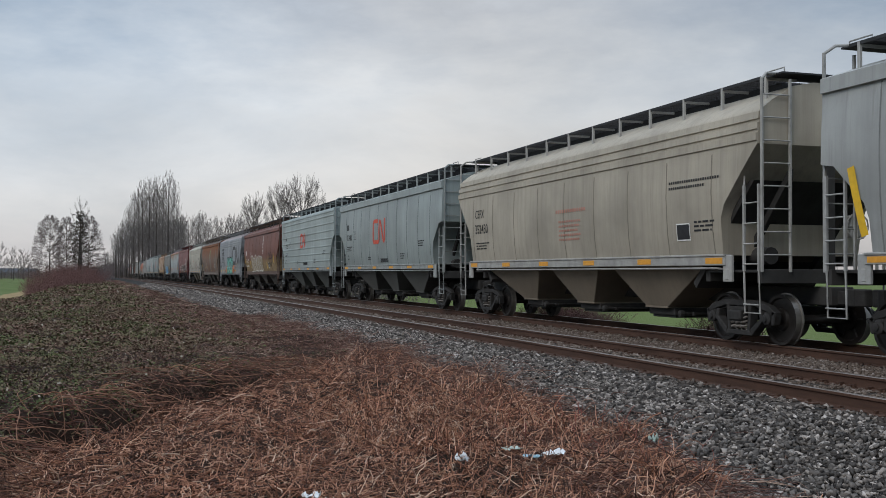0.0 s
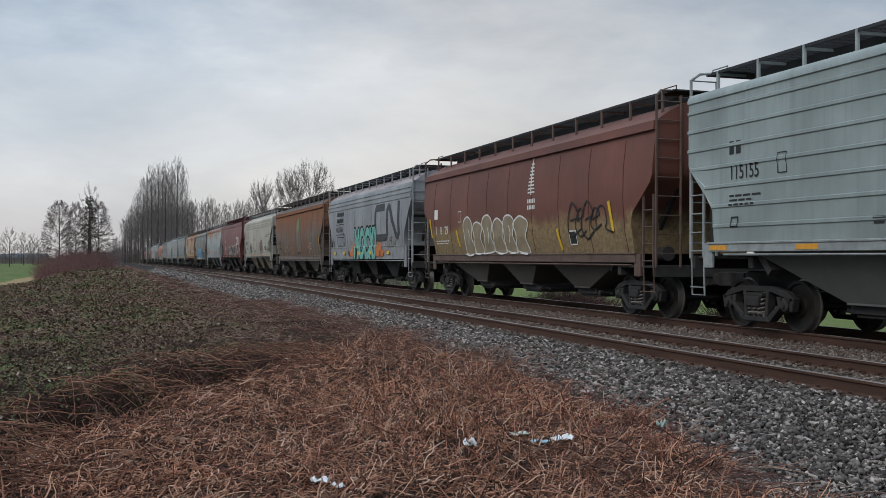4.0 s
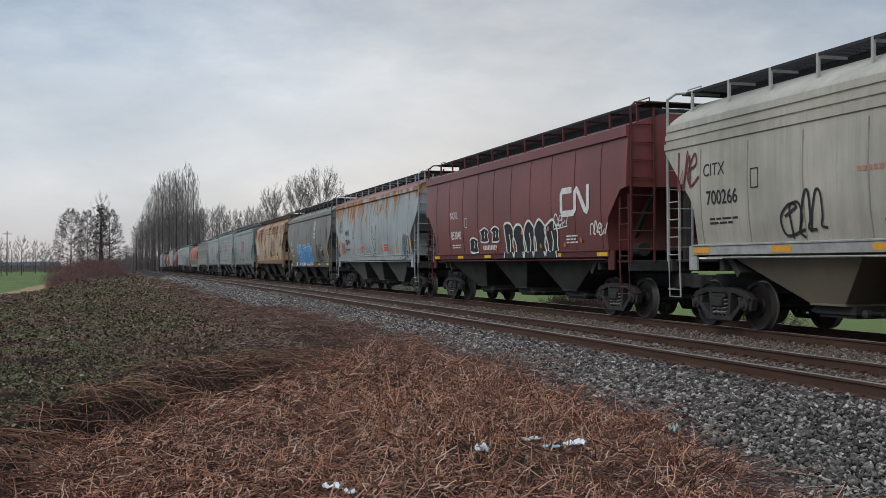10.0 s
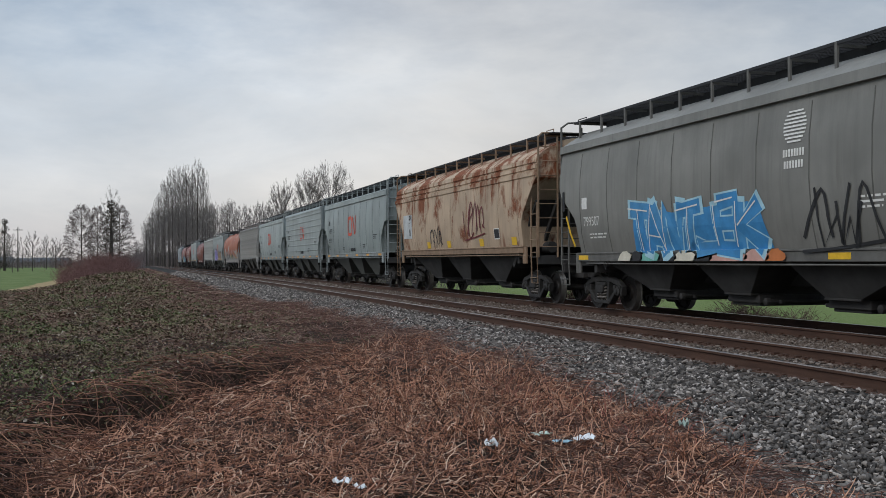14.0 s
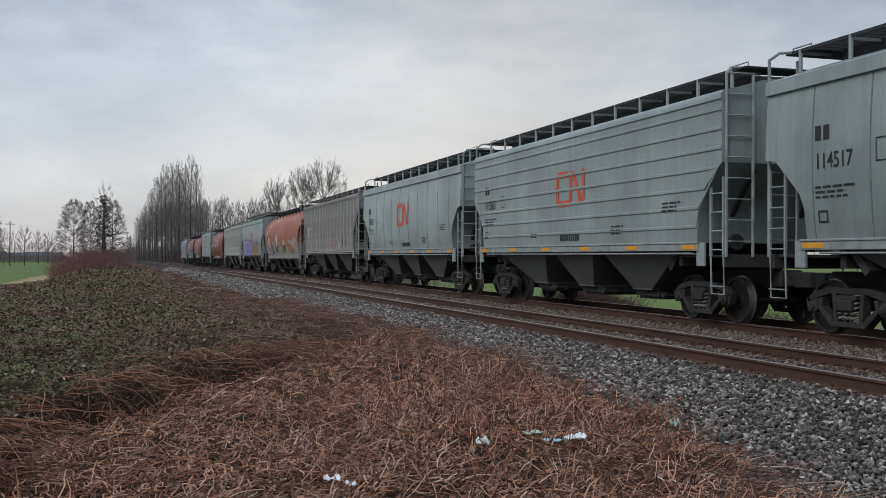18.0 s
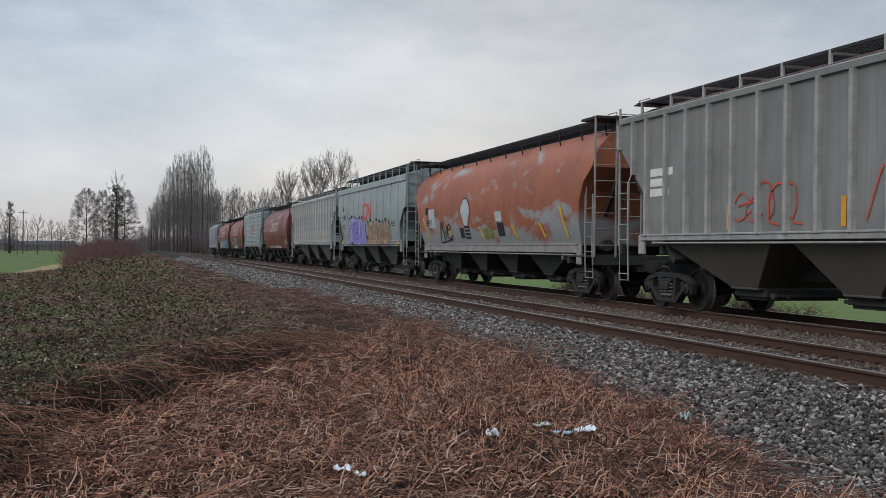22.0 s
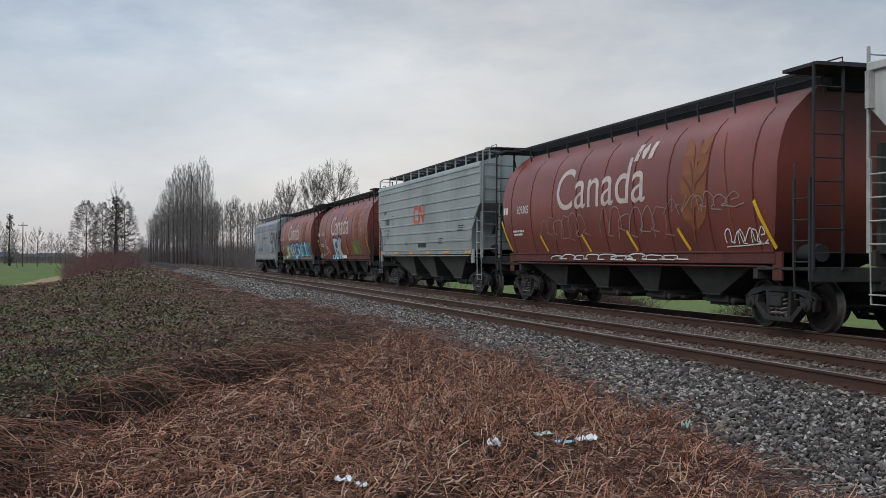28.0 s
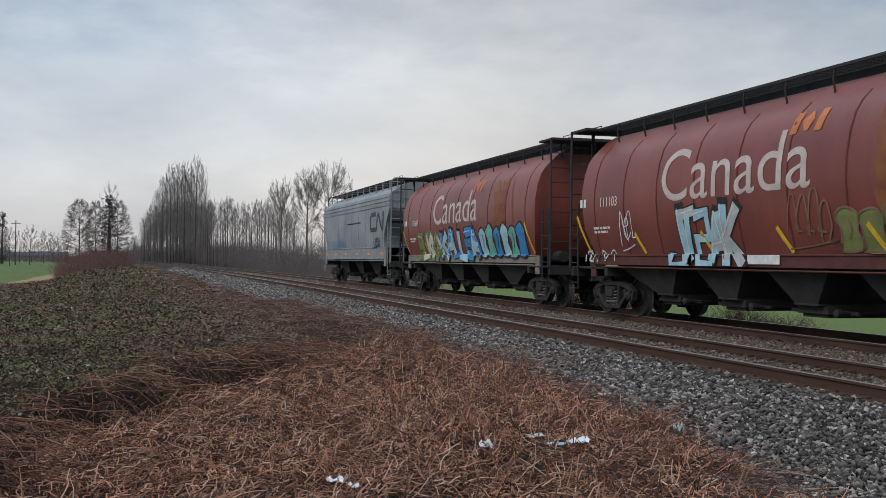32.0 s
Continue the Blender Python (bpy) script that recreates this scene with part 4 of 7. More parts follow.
for i, (kind, base, amount, top, low, label, trim_c) in enumerate(CARS):
    length = LINKS[i] - LINKS[i + 1]
    under = (0.30, 0.315, 0.32) if i == 16 else None
    skin = paint("car_paint", base, amount=amount, top=top, low=low, seed=i * 1.37, under=under, rust=(0.36, 0.15, 0.045) if i == 9 else (0.19, 0.062, 0.028) if i == 11 else (0.215, 0.092, 0.048) if i == 6 else (0.25, 0.175, 0.092) if i == 4 else (0.16, 0.06, 0.025), grime=0.5, rough=0.42 if kind in ('round', 'flat', 'banded') else 0.55, grain=0.22 if i == 6 else 0.55, soft=0.30 if i == 6 else 0.22 if i == 4 else 0.10)
    trim_c = tuple(v * 0.82 for v in trim_c)
    trim = plain("trim_paint", trim_c, 0.65, 0, 0.35, 3)
    roof = paint("roof_paint", {5: (0.33, 0.28, 0.28), 6: (0.10, 0.070, 0.055)}.get(i, (0.27, 0.13, 0.11)), amount=0.55 if i == 5 else 0.2, rust=(0.40, 0.16, 0.14) if i == 5 else (0.16, 0.06, 0.025), seed=i, soft=0.25 if i == 5 else 0.1) if i in (5, 6, 9, 15) else None
    # bays take body paint, dirtied and darkened for the shade under the car
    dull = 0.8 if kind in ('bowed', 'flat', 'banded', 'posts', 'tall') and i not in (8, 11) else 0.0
    hopper = paint('hopper_paint_and_shade', tuple(v * dull * 0.38 + q for v, q in zip(base, (0.028, 0.024, 0.020))), amount=0.12, seed=i + 0.5) if dull else M_HOPPER_DARK
    if i in (1, 7):
        hopper = paint('hopper_paint_and_shade', (0.25, 0.205, 0.155), amount=0.3, seed=i + 0.5)
    if i in (4, 6):
        hopper = paint('hopper_paint_and_shade', (0.10, 0.095, 0.088), amount=0.15, seed=i + 0.5)
    seam = plain('seam_grime', tuple(v * 0.58 for v in base), 0.8, 0, 0.3, 4)
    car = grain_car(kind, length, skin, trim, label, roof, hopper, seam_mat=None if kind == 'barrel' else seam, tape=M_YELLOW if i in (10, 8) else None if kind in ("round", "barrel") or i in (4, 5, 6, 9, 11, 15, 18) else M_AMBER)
    TRAIN.append((car, (LINKS[i] + LINKS[i + 1]) / 2))


# ---- lettering, logos and painted tags on the near sides ----
def car_surface(kind, z):
    """Distance of the outer skin from the car's middle plane at a height."""
    z0, z1 = KINDS[kind]["sill"]
    zb = KINDS[kind]["side"][0][0]
    return width_at(kind, zb) + 0.078 if z < z1 + 0.03 else width_at(kind, z)


def skin_mesh(name, bm, kind, mat, layer=0):
    """Lays a flat drawing (x along the car, y up) on the curved side."""
    ys = [v.co.y for v in bm.verts]
    if not ys:
        bm.free()
        return None
    lo, hi = min(ys), max(ys)
    z1 = KINDS[kind]["sill"][1] + 0.03
    floor_ = KINDS[kind]["sill"][0] + 0.012
    if lo < floor_:                      # paint ends at the sill's lower edge
        bmesh.ops.bisect_plane(bm, geom=bm.verts[:] + bm.edges[:] + bm.faces[:], plane_co=(0, floor_, 0), plane_no=(0, 1, 0), clear_inner=True)
        lo = floor_
        if not bm.faces:
            bm.free()
            return None
    cuts = [lo + 0.12 * i for i in range(1, int((hi - lo) / 0.12) + 1)]
    if lo < z1 < hi:
        cuts += [z1 - 0.004, z1 + 0.004]
    for c in cuts:
        bmesh.ops.bisect_plane(bm, geom=bm.verts[:] + bm.edges[:] + bm.faces[:], plane_co=(0, c, 0), plane_no=(0, 1, 0))
    for v in bm.verts:
        x, z = v.co.x, v.co.y
        v.co = (x, -(car_surface(kind, z) + 0.009 + 0.0035 * layer), z)
    me = bpy.data.meshes.new(name)
    bm.to_mesh(me)
    bm.free()
    me.materials.append(mat)
    return me


def poly_bm(polys):
    bm = bmesh.new()
    for poly in polys:
        vs = [bm.verts.new((p[0], p[1], 0)) for p in poly]
        try:
            bm.faces.new(vs)
        except ValueError:
            pass
    bmesh.ops.remove_doubles(bm, verts=bm.verts[:], dist=0.0005)
    bmesh.ops.triangulate(bm, faces=bm.faces[:])
    bmesh.ops.recalc_face_normals(bm, faces=bm.faces)
    return bm


def stroke_polys(pts, width, close=False):
    pts = [Vector((p[0], p[1])) for p in pts]
    if close:
        pts = pts + [pts[0], pts[1]]
    out, left, right = [], [], []
    for i, p in enumerate(pts):
        d = (pts[min(i + 1, len(pts) - 1)] - pts[max(i - 1, 0)])
        d = d.normalized() if d.length > 1e-6 else Vector((1, 0))
        n = Vector((-d.y, d.x)) * width / 2
        left.append(p + n)
        right.append(p - n)
    for i in range(len(pts) - 1):
        out.append([right[i], right[i + 1], left[i + 1], left[i]])
    return out


def curve_pts(pts, n=6):
    """A smooth line through the points."""
    p = [Vector(q) for q in pts]
    p = [p[0] * 2 - p[1]] + p + [p[-1] * 2 - p[-2]]
    out = []
    for i in range(1, len(p) - 2):
        for j in range(n):
            t = j / n
            a, b, c, d = p[i - 1], p[i], p[i + 1], p[i + 2]
            out.append(0.5 * ((2 * b) + (c - a) * t + (2 * a - 5 * b + 4 * c - d) * t * t + (3 * b - a - 3 * c + d) * t ** 3))
    return out + [p[-2]]


def mark(car, kind, name, polys, mat, layer=0, label=""):
    me = skin_mesh(name, poly_bm(polys), kind, mat, layer)
    if me:
        return part(name, me, car.children[0], label)


FONTS = {}


def letter(car, kind, text, x, z, size, mat, layer=0, squeeze=1.0, label="", shear=0.0, weight=0.0):
    """Text in the built-in font, its lower left corner at (x, z); size is the height of a capital."""
    key = (text, shear, weight)
    if key not in FONTS:
        cu = bpy.data.curves.new("lettering", "FONT")
        cu.body, cu.size, cu.shear, cu.offset = text, 1.0, shear, weight
        ob = bpy.data.objects.new("lettering", cu)
        FONTS[key] = bpy.data.meshes.new_from_object(ob)
        bpy.data.objects.remove(ob)
        bpy.data.curves.remove(cu)
    bm = bmesh.new()
    bm.from_mesh(FONTS[key])
    k = size / 0.69
    for v in bm.verts:
        v.co = (x + v.co.x * k * squeeze, z + v.co.y * k, 0)
    me = skin_mesh("lettering", bm, kind, mat, layer)
    if me:
        return part("lettering", me, car.children[0], label)


def blocks(car, kind, x, z, w, h, n, mat):
    """A short painted word as plain upright bars."""
    d = w / n
    mark(car, kind, "painted_word", [[(x + i * d, z), (x + (i + 0.68) * d, z), (x + (i + 0.68) * d, z + h), (x + i * d, z + h)] for i in range(n)], mat)


def bars(car, kind, x, z, w, rows, mat, h=0.026, gap=0.055, seed=0):
    """Plain bars for print: small lines are broken into words, one mark a line."""
    r = random.Random(seed * 7 + int(x * 100))
    for i in range(rows):
        zz = z - i * (h + gap)
        e_ = x + w * (1.0 if i == 0 else r.uniform(0.72, 1.0))
        words, q = [], x
        while q < e_:
            n = min(e_, q + (r.uniform(0.10, 0.30) if h < 0.06 else 9.0))
            words.append([(q, zz), (n, zz), (n, zz + h * 1.4), (q, zz + h * 1.4)])
            q = n + 0.045
        mark(car, kind, "small_print", words, mat)


def frame_box(car, kind, x, z, w, h, mat, t=0.02, fill=None):
    if fill:
        mark(car, kind, "placard", [[(x, z), (x + w, z), (x + w, z + h), (x, z + h)]], fill)
    p = [[(x, z), (x + w, z), (x + w, z + t), (x, z + t)], [(x, z + h - t), (x + w, z + h - t), (x + w, z + h), (x, z + h)],
         [(x, z + t), (x + t, z + t), (x + t, z + h - t), (x, z + h - t)], [(x + w - t, z + t), (x + w, z + t), (x + w, z + h - t), (x + w - t, z + h - t)]]
    mark(car, kind, "placard", p, mat, 1)


def rail_logo(car, kind, x, z, w, h, mat, t=0.17):
    """A plain bent band: a squared hook that runs up into two leaning bars."""
    a = [(x + 0.42 * w, z + h - t / 2), (x + t * 0.9, z + h - t / 2), (x + t / 2, z + h - t), (x + t / 2, z + t), (x + t * 0.9, z + t / 2), (x + 0.46 * w, z + t / 2),
         (x + 0.52 * w, z + t), (x + 0.53 * w, z + h - t * 0.9), (x + 0.58 * w, z + h - t / 2), (x + 0.64 * w, z + h - t * 0.9)]
    b = [(x + 0.64 * w, z + h - t * 0.9), (x + 0.86 * w, z + t * 0.8), (x + 0.92 * w, z + t * 0.55), (x + w - t / 2, z + t), (x + w - t / 2, z + h)]
    mark(car, kind, "logo", stroke_polys(a, t) + stroke_polys(b, t), mat, 1, "bent-band company logo")


def column(r, x, z0, z1, w):
    """One fat upright letter-like lobe, unreadable."""
    h = z1 - z0
    pts = [(x, z0), (x + w * 0.1, z0 + h * 0.5), (x - w * 0.06, z0 + h * 0.8), (x + w * 0.2, z1), (x + w * 0.6, z1 + h * 0.04), (x + w * 0.95, z0 + h * 0.82), (x + w * 0.85, z0 + h * 0.45), (x + w * 1.02, z0 + h * 0.05), (x + w * 0.6, z0 - h * 0.04)]
    pts = [(a + r.gauss(0, w * 0.05), b + r.gauss(0, h * 0.03)) for a, b in pts]
    return curve_pts(pts + [pts[0]], 3)[:-1]


FORMS = [          # fat strokes of letter-like, unreadable shapes
    [[(0.0, 0.0), (0.35, 1.02)], [(0.30, 1.0), (0.98, -0.04)], [(0.15, 0.36), (0.78, 0.30)]],
    [[(0.12, 1.04), (0.05, -0.06)], [(0.98, 1.0), (0.2, 0.46), (1.06, -0.05)]],
    [[(0.05, 1.0), (0.10, 0.12), (0.82, 0.04), (0.96, 1.06)]],
    [[(0.04, -0.05), (0.10, 0.96), (0.80, 0.10), (0.98, 1.05)]],
    [[(0.92, 0.92), (0.10, 0.98), (0.06, 0.50), (0.94, 0.50), (0.90, 0.02), (0.02, -0.04)]],
    [[(-0.05, 0.92), (1.05, 1.02)], [(0.52, 0.96), (0.40, -0.08), (0.62, 0.1)]],
    [[(0.08, 1.0), (0.02, 0.02), (1.04, -0.06), (0.96, 0.22)]],
]


def tag_piece(car, kind, x0, x1, z0, z1, n, seed, fills, line, line_w=0.035, round_=True, label="painted tag", back=None):
    w = (x1 - x0) / n
    if not round_:
        r = random.Random(seed)
        if back:
            up = [(x0 + (x1 - x0) * j / (2 * n), z1 - (z1 - z0) * r.uniform(0.02, 0.22)) for j in range(2 * n + 1)]
            mark(car, kind, "tag_ground", [[(x0 - 0.1, z0)] + up + [(x1 + 0.3, z0)]], back, 0.5)
        for i in range(n):
            form = FORMS[(r.randrange(7) + i) % 7]
            flip, top = r.random() < 0.5, z1 - r.uniform(0, 0.16) * (z1 - z0)
            low = z0 + r.uniform(-0.05, 0.08) * (z1 - z0)
            fat = w * r.uniform(0.40, 0.52)
            for j, st in enumerate(form):
                pts = [(x0 + (i - 0.06 + 1.12 * (1 - u if flip else u)) * w + r.gauss(0, 0.03 * w), low + (top - low) * v) for u, v in st]
                ext = [(pts[0][0] * 1.12 - pts[1][0] * 0.12, pts[0][1] * 1.12 - pts[1][1] * 0.12)] + pts[1:-1] + [(pts[-1][0] * 1.12 - pts[-2][0] * 0.12, pts[-1][1] * 1.12 - pts[-2][1] * 0.12)]
                mark(car, kind, "tag_outline", stroke_polys(ext, fat + 1.3 * line_w), line, 1 + 0.12 * j + 0.4 * (i % 2))
                mark(car, kind, "painted_tag", stroke_polys(pts, fat), fills[(i + j) % len(fills)], 2 + 0.12 * j + 0.4 * (i % 2), label)
                mark(car, kind, "tag_highlight", stroke_polys([(p[0] - fat * 0.28, p[1] + 0.02) for p in pts[:2]], line_w * 0.5), M_WHITE, 4 + 0.1 * j)
        return
    for i in range(n):
        c = column(random.Random(seed * 31 + i), x0 + i * w, z0, z1 - abs(math.sin(i * 1.7 + seed)) * (z1 - z0) * 0.14, w * 1.02)
        mark(car, kind, "painted_tag", [c], fills[i % len(fills)], 1 + i % len(fills), label)
        outline = stroke_polys(c, line_w, True)
        m = x0 + i * w + w * 0.5
        if i % 2 == 0:
            outline += stroke_polys([(m - 0.06 * w, z0 + (z1 - z0) * 0.25), (m + 0.1 * w, z0 + (z1 - z0) * 0.5), (m, z0 + (z1 - z0) * 0.7)], line_w * 0.9)
        mark(car, kind, "tag_outline", outline, line, 4)


def scrawl(car, kind, x, z, w, h, loops, seed, mat, t=0.03, tall=True):
    """A loose unreadable spray line: leaning strokes, hooks and loops run together."""
    r = random.Random(seed)
    polys = []
    step = w / loops
    for i in range(loops):
        d = step * r.uniform(1.2, 2.1)
        q = x + step * i - 0.3 * (d - step)
        lean = r.uniform(-0.1, 0.35) * d
        top, low = z + h * r.uniform(0.72, 1.0), z + h * r.uniform(0.0, 0.22)
        style = r.choice((2, 3, 4, 5, 5))
        if style == 2 and tall:
            pts = [(q, top), (q + d * 0.1, low), (q + d * 0.55, z + h * 0.5), (q + d * 0.6, low), (q + d * 1.05, top)]
        elif style == 3 and tall:
            pts = [(q + d * 0.3, z + h * 0.5), (q + d * 0.9, z + h * 0.62), (q + d * 0.55, top), (q + d * 0.05, z + h * 0.4), (q + d * 0.4, low), (q + d * 1.1, low + h * 0.15)]
        elif style == 5 or not tall:
            pts = [(q, low), (q + d * 0.08, z + h * 0.6), (q + d * 0.3, top), (q + d * 0.6, top - h * 0.05), (q + d * 0.72, z + h * 0.4), (q + d * 0.55, low + h * 0.1), (q + d * 1.0, low + h * 0.02)]
        else:
            pts = [(q + d * 0.05, low - h * 0.05), (q + d * 0.5 + lean, top), (q + d * 0.95, low)]
        pts = [(a_ + r.gauss(0, d * 0.05), b_ + r.gauss(0, h * 0.03)) for a_, b_ in pts]
        polys += stroke_polys(curve_pts(pts, 4) if style != 2 else pts, t * r.uniform(0.8, 1.15))
    if loops > 2 and r.random() < 0.6:
        polys += stroke_polys(curve_pts([(x - step * 0.2, z - h * 0.08), (x + w * 0.5, z - h * 0.02), (x + w * 1.05, z + h * 0.08)], 4), t * 0.8)
    mark(car, kind, "painted_scrawl", polys, mat, 3)


def bands(car, kind, rows, mat, w=0.10):
    for x0, z0, x1, z1 in rows:
        mark(car, kind, "reflective_strip", stroke_polys([(x0, z0), ((x0 + x1) / 2, (z0 + z1) / 2), (x1, z1)], w), mat, 2)


def dye(name, c):
    return plain(name, c, 0.55, 0, 0.28, 3)


P_TEAL, P_BLUE, P_SKY, P_PURPLE, P_GOLD, P_OLIVE, P_ORANGE, P_SILVER, P_CREAM, P_GREEN, P_BROWN, P_MAROON, P_FADE = (
    dye("teal_spray_paint", (0.17, 0.44, 0.38)), dye("blue_spray_paint", (0.05, 0.24, 0.50)), dye("pale_blue_spray_paint", (0.38, 0.60, 0.70)),
    dye("purple_spray_paint", (0.24, 0.20, 0.52)), dye("gold_spray_paint", (0.50, 0.40, 0.24)), dye("olive_spray_paint", (0.20, 0.22, 0.08)),
    dye("orange_spray_paint", (0.55, 0.18, 0.06)), dye("silver_spray_paint", (0.50, 0.52, 0.53)), dye("cream_spray_paint", (0.62, 0.58, 0.48)),
    dye("green_spray_paint", (0.12, 0.36, 0.12)), dye("brown_spray_paint", (0.22, 0.14, 0.09)), dye("dark_red_spray_paint", (0.16, 0.03, 0.035)), dye("faded_gold_decal", (0.24, 0.085, 0.035)))

P_DULL = dye("dull_pinkish_scrawl_paint", (0.34, 0.25, 0.23))
P_TAN_LINE = dye("faded_tan_scrawl_paint", (0.42, 0.33, 0.25))

C = [q[0] for q in TRAIN]
K = [q[0] for q in CARS]

# pale grey car that leads
bands(C[0], K[0], [(-7.55, 2.9, -7.3, 1.85), (7.3, 2.7, 7.5, 1.85)], M_YELLOW, 0.16)
bars(C[0], K[0], -6.6, 2.3, 1.2, 3, M_BLACK)
# beige car
letter(C[1], K[1], "CEFX", -6.35, 2.92, 0.24, M_BLACK, squeeze=0.9)
letter(C[1], K[1], "352450", -6.35, 2.46, 0.26, M_BLACK, squeeze=0.95, weight=0.01)
bars(C[1], K[1], -6.3, 2.15, 1.1, 3, M_BLACK)
P_OLDRED = dye("faded_red_stencil", (0.48, 0.23, 0.18))
blocks(C[1], K[1], -0.45, 2.76, 1.7, 0.08, 14, P_OLDRED)
for i in range(5):
    blocks(C[1], K[1], -0.3, 2.52 - 0.11 * i, 1.25 - 0.08 * (i % 3), 0.05, 12, P_OLDRED)
for i in range(2):
    blocks(C[1], K[1], 5.0, 3.05 - 0.11 * i, 1.8 - 0.5 * i, 0.05, 22 - 6 * i, M_BLACK)
frame_box(C[1], K[1], 5.25, 1.92, 0.5, 0.34, M_WHITE, 0.025, M_BLACK)
bars(C[1], K[1], 5.9, 2.25, 0.7, 3, M_BLACK)
PRINT = {"115030": ("LD LMT 225200 LO", "LT WT    60800", "CU FT    5459"), "114322": ("LD LMT 226300", "LT WT   59700")}
# red-logo cars: number, logo, web bar, small print
for i, num, lx, lz, lw, lh in ((2, "113462", -1.45, 2.46, 1.95, 1.02), (3, "115155", -1.3, 2.66, 1.5, 0.82), (12, "114517", -0.8, 2.49, 1.9, 1.0), (13, "115563", -0.62, 2.58, 1.75, 0.9),
                               (14, "114322", -1.05, 2.52, 1.8, 0.94), (17, "114810", -1.0, 2.60, 1.9, 0.85), (20, "115030", -1.05, 2.62, 1.6, 0.76)):
    car, kd = C[i], K[i]
    rail_logo(car, kd, lx, lz, lw, lh, M_RED, 0.16)
    blocks(car, kd, -6.2, 3.2, 0.42, 0.24, 2, M_BLACK)
    letter(car, kd, num, -6.2, 2.74, 0.25, M_BLACK, squeeze=0.85, weight=0.008)
    if num in PRINT:
        for j, line_ in enumerate(PRINT[num]):
            letter(car, kd, line_, -6.2, 2.44 - 0.17 * j, 0.10, M_BLACK, squeeze=0.9)
    else:
        bars(car, kd, -6.2, 2.42, 1.0, 3, M_BLACK)
    frame_box(car, kd, -6.15, 1.86, 0.24, 0.2, M_BLACK, 0.03)
    frame_box(car, kd, -4.75, 2.75, 0.26, 0.36, M_BLACK, 0.018)
    blocks(car, kd, -0.35, 1.70, 1.2, 0.16, 9, M_BLACK)
    bars(car, kd, 2.6, 1.98, 0.6, 3, M_BLACK)
    bars(car, kd, 5.0, 2.4, 0.75, 3, M_BLACK)
    bars(car, kd, -2.4, 1.9, 0.5, 2, M_BLACK)
# purple and gold tags
P_LILAC, P_TAN = dye("lilac_spray_paint", (0.36, 0.32, 0.62)), dye("tan_spray_paint", (0.30, 0.20, 0.12))
tag_piece(C[17], K[17], -4.3, -0.5, 1.45, 2.72, 6, 5, [P_PURPLE, P_LILAC], M_BLACK, 0.035, False, "purple painted tag", P_PURPLE)
tag_piece(C[17], K[17], 0.2, 4.5, 1.44, 2.48, 7, 9, [P_GOLD, P_TAN], M_BLACK, 0.03, False, "gold painted tag", P_TAN)
for x0, x1, z, mt in ((-4.4, -0.3, 2.40, P_BROWN), (0.1, 4.6, 2.18, P_OLIVE)):
    top = [(x0 + (x1 - x0) * j / 14, z + (0.26 if j % 2 else 0.05) * (1 - abs(j - 7) / 9)) for j in range(15)]
    mark(C[17], K[17], "painted_halo", [[(x0, 1.66)] + top + [(x1, 1.66)]], mt, 0, "ragged colour behind a painted tag")
# oxide-brown car
bars(C[4], K[4], -7.0, 2.62, 0.4, 1, M_WHITE, 0.24)
letter(C[4], K[4], "7", -6.93, 2.10, 0.26, M_WHITE)
letter(C[4], K[4], "8", -6.4, 2.10, 0.26, M_WHITE)
letter(C[4], K[4], "29", -5.9, 2.10, 0.26, M_WHITE)
bars(C[4], K[4], -6.9, 1.85, 1.4, 2, M_WHITE)
frame_box(C[4], K[4], -4.4, 2.45, 0.3, 0.36, M_WHITE, 0.02)
bands(C[4], K[4], [(-7.5, 2.65, -7.35, 2.0), (-4.63, 2.2, -4.43, 1.66), (6.35, 2.6, 6.5, 1.9), (3.4, 2.05, 3.55, 1.5)], M_YELLOW, 0.12)
tag_piece(C[4], K[4], -3.9, 1.4, 1.46, 2.55, 6, 3, [dye("faded_beige_spray_paint", (0.30, 0.24, 0.16))], M_WHITE, 0.05, True, "faded beige painted tag with white edge")
scrawl(C[4], K[4], 4.1, 1.75, 2.1, 0.95, 5, 95, M_BLACK, 0.045)
for i in range(9):
    w = 0.24 - 0.018 * i
    mark(C[4], K[4], "emblem", [[(1.75 - w, 3.05 + 0.095 * i), (1.75 + w, 3.05 + 0.095 * i), (1.75 + w, 3.09 + 0.095 * i), (1.75 - w, 3.09 + 0.095 * i)]], M_WHITE, 1, "white comb-like emblem")
mark(C[4], K[4], "emblem", [[(1.72, 3.0), (1.78, 3.0), (1.78, 4.0), (1.72, 4.0)]], M_WHITE, 2)
for i in range(2):
    blocks(C[4], K[4], 1.5, 2.78 - 0.17 * i, 0.55, 0.11, 5, M_WHITE)
frame_box(C[4], K[4], 4.1, 1.62, 0.42, 0.36, M_WHITE, 0.03, M_BLACK)
# light grey car with the large dark logo
rail_logo(C[5], K[5], 2.2, 1.98, 4.0, 1.56, dye("charcoal_logo_paint", (0.055, 0.056, 0.06)), 0.30)
blocks(C[5], K[5], -5.5, 3.30, 1.55, 0.20, 8, M_BLACK)
blocks(C[5], K[5], -5.5, 3.0, 1.5, 0.20, 8, M_BLACK)
mark(C[5], K[5], "rule", [[(-5.7, 2.90), (-3.8, 2.90), (-3.8, 2.93), (-5.7, 2.93)], [(-5.7, 2.40), (-3.8, 2.40), (-3.8, 2.43), (-5.7, 2.43)]], M_BLACK)
letter(C[5], K[5], "NKLX 200669", -5.7, 2.54, 0.24, M_BLACK, squeeze=0.74)
frame_box(C[5], K[5], -5.5, 1.85, 1.6, 0.45, M_BLACK, 0.03)
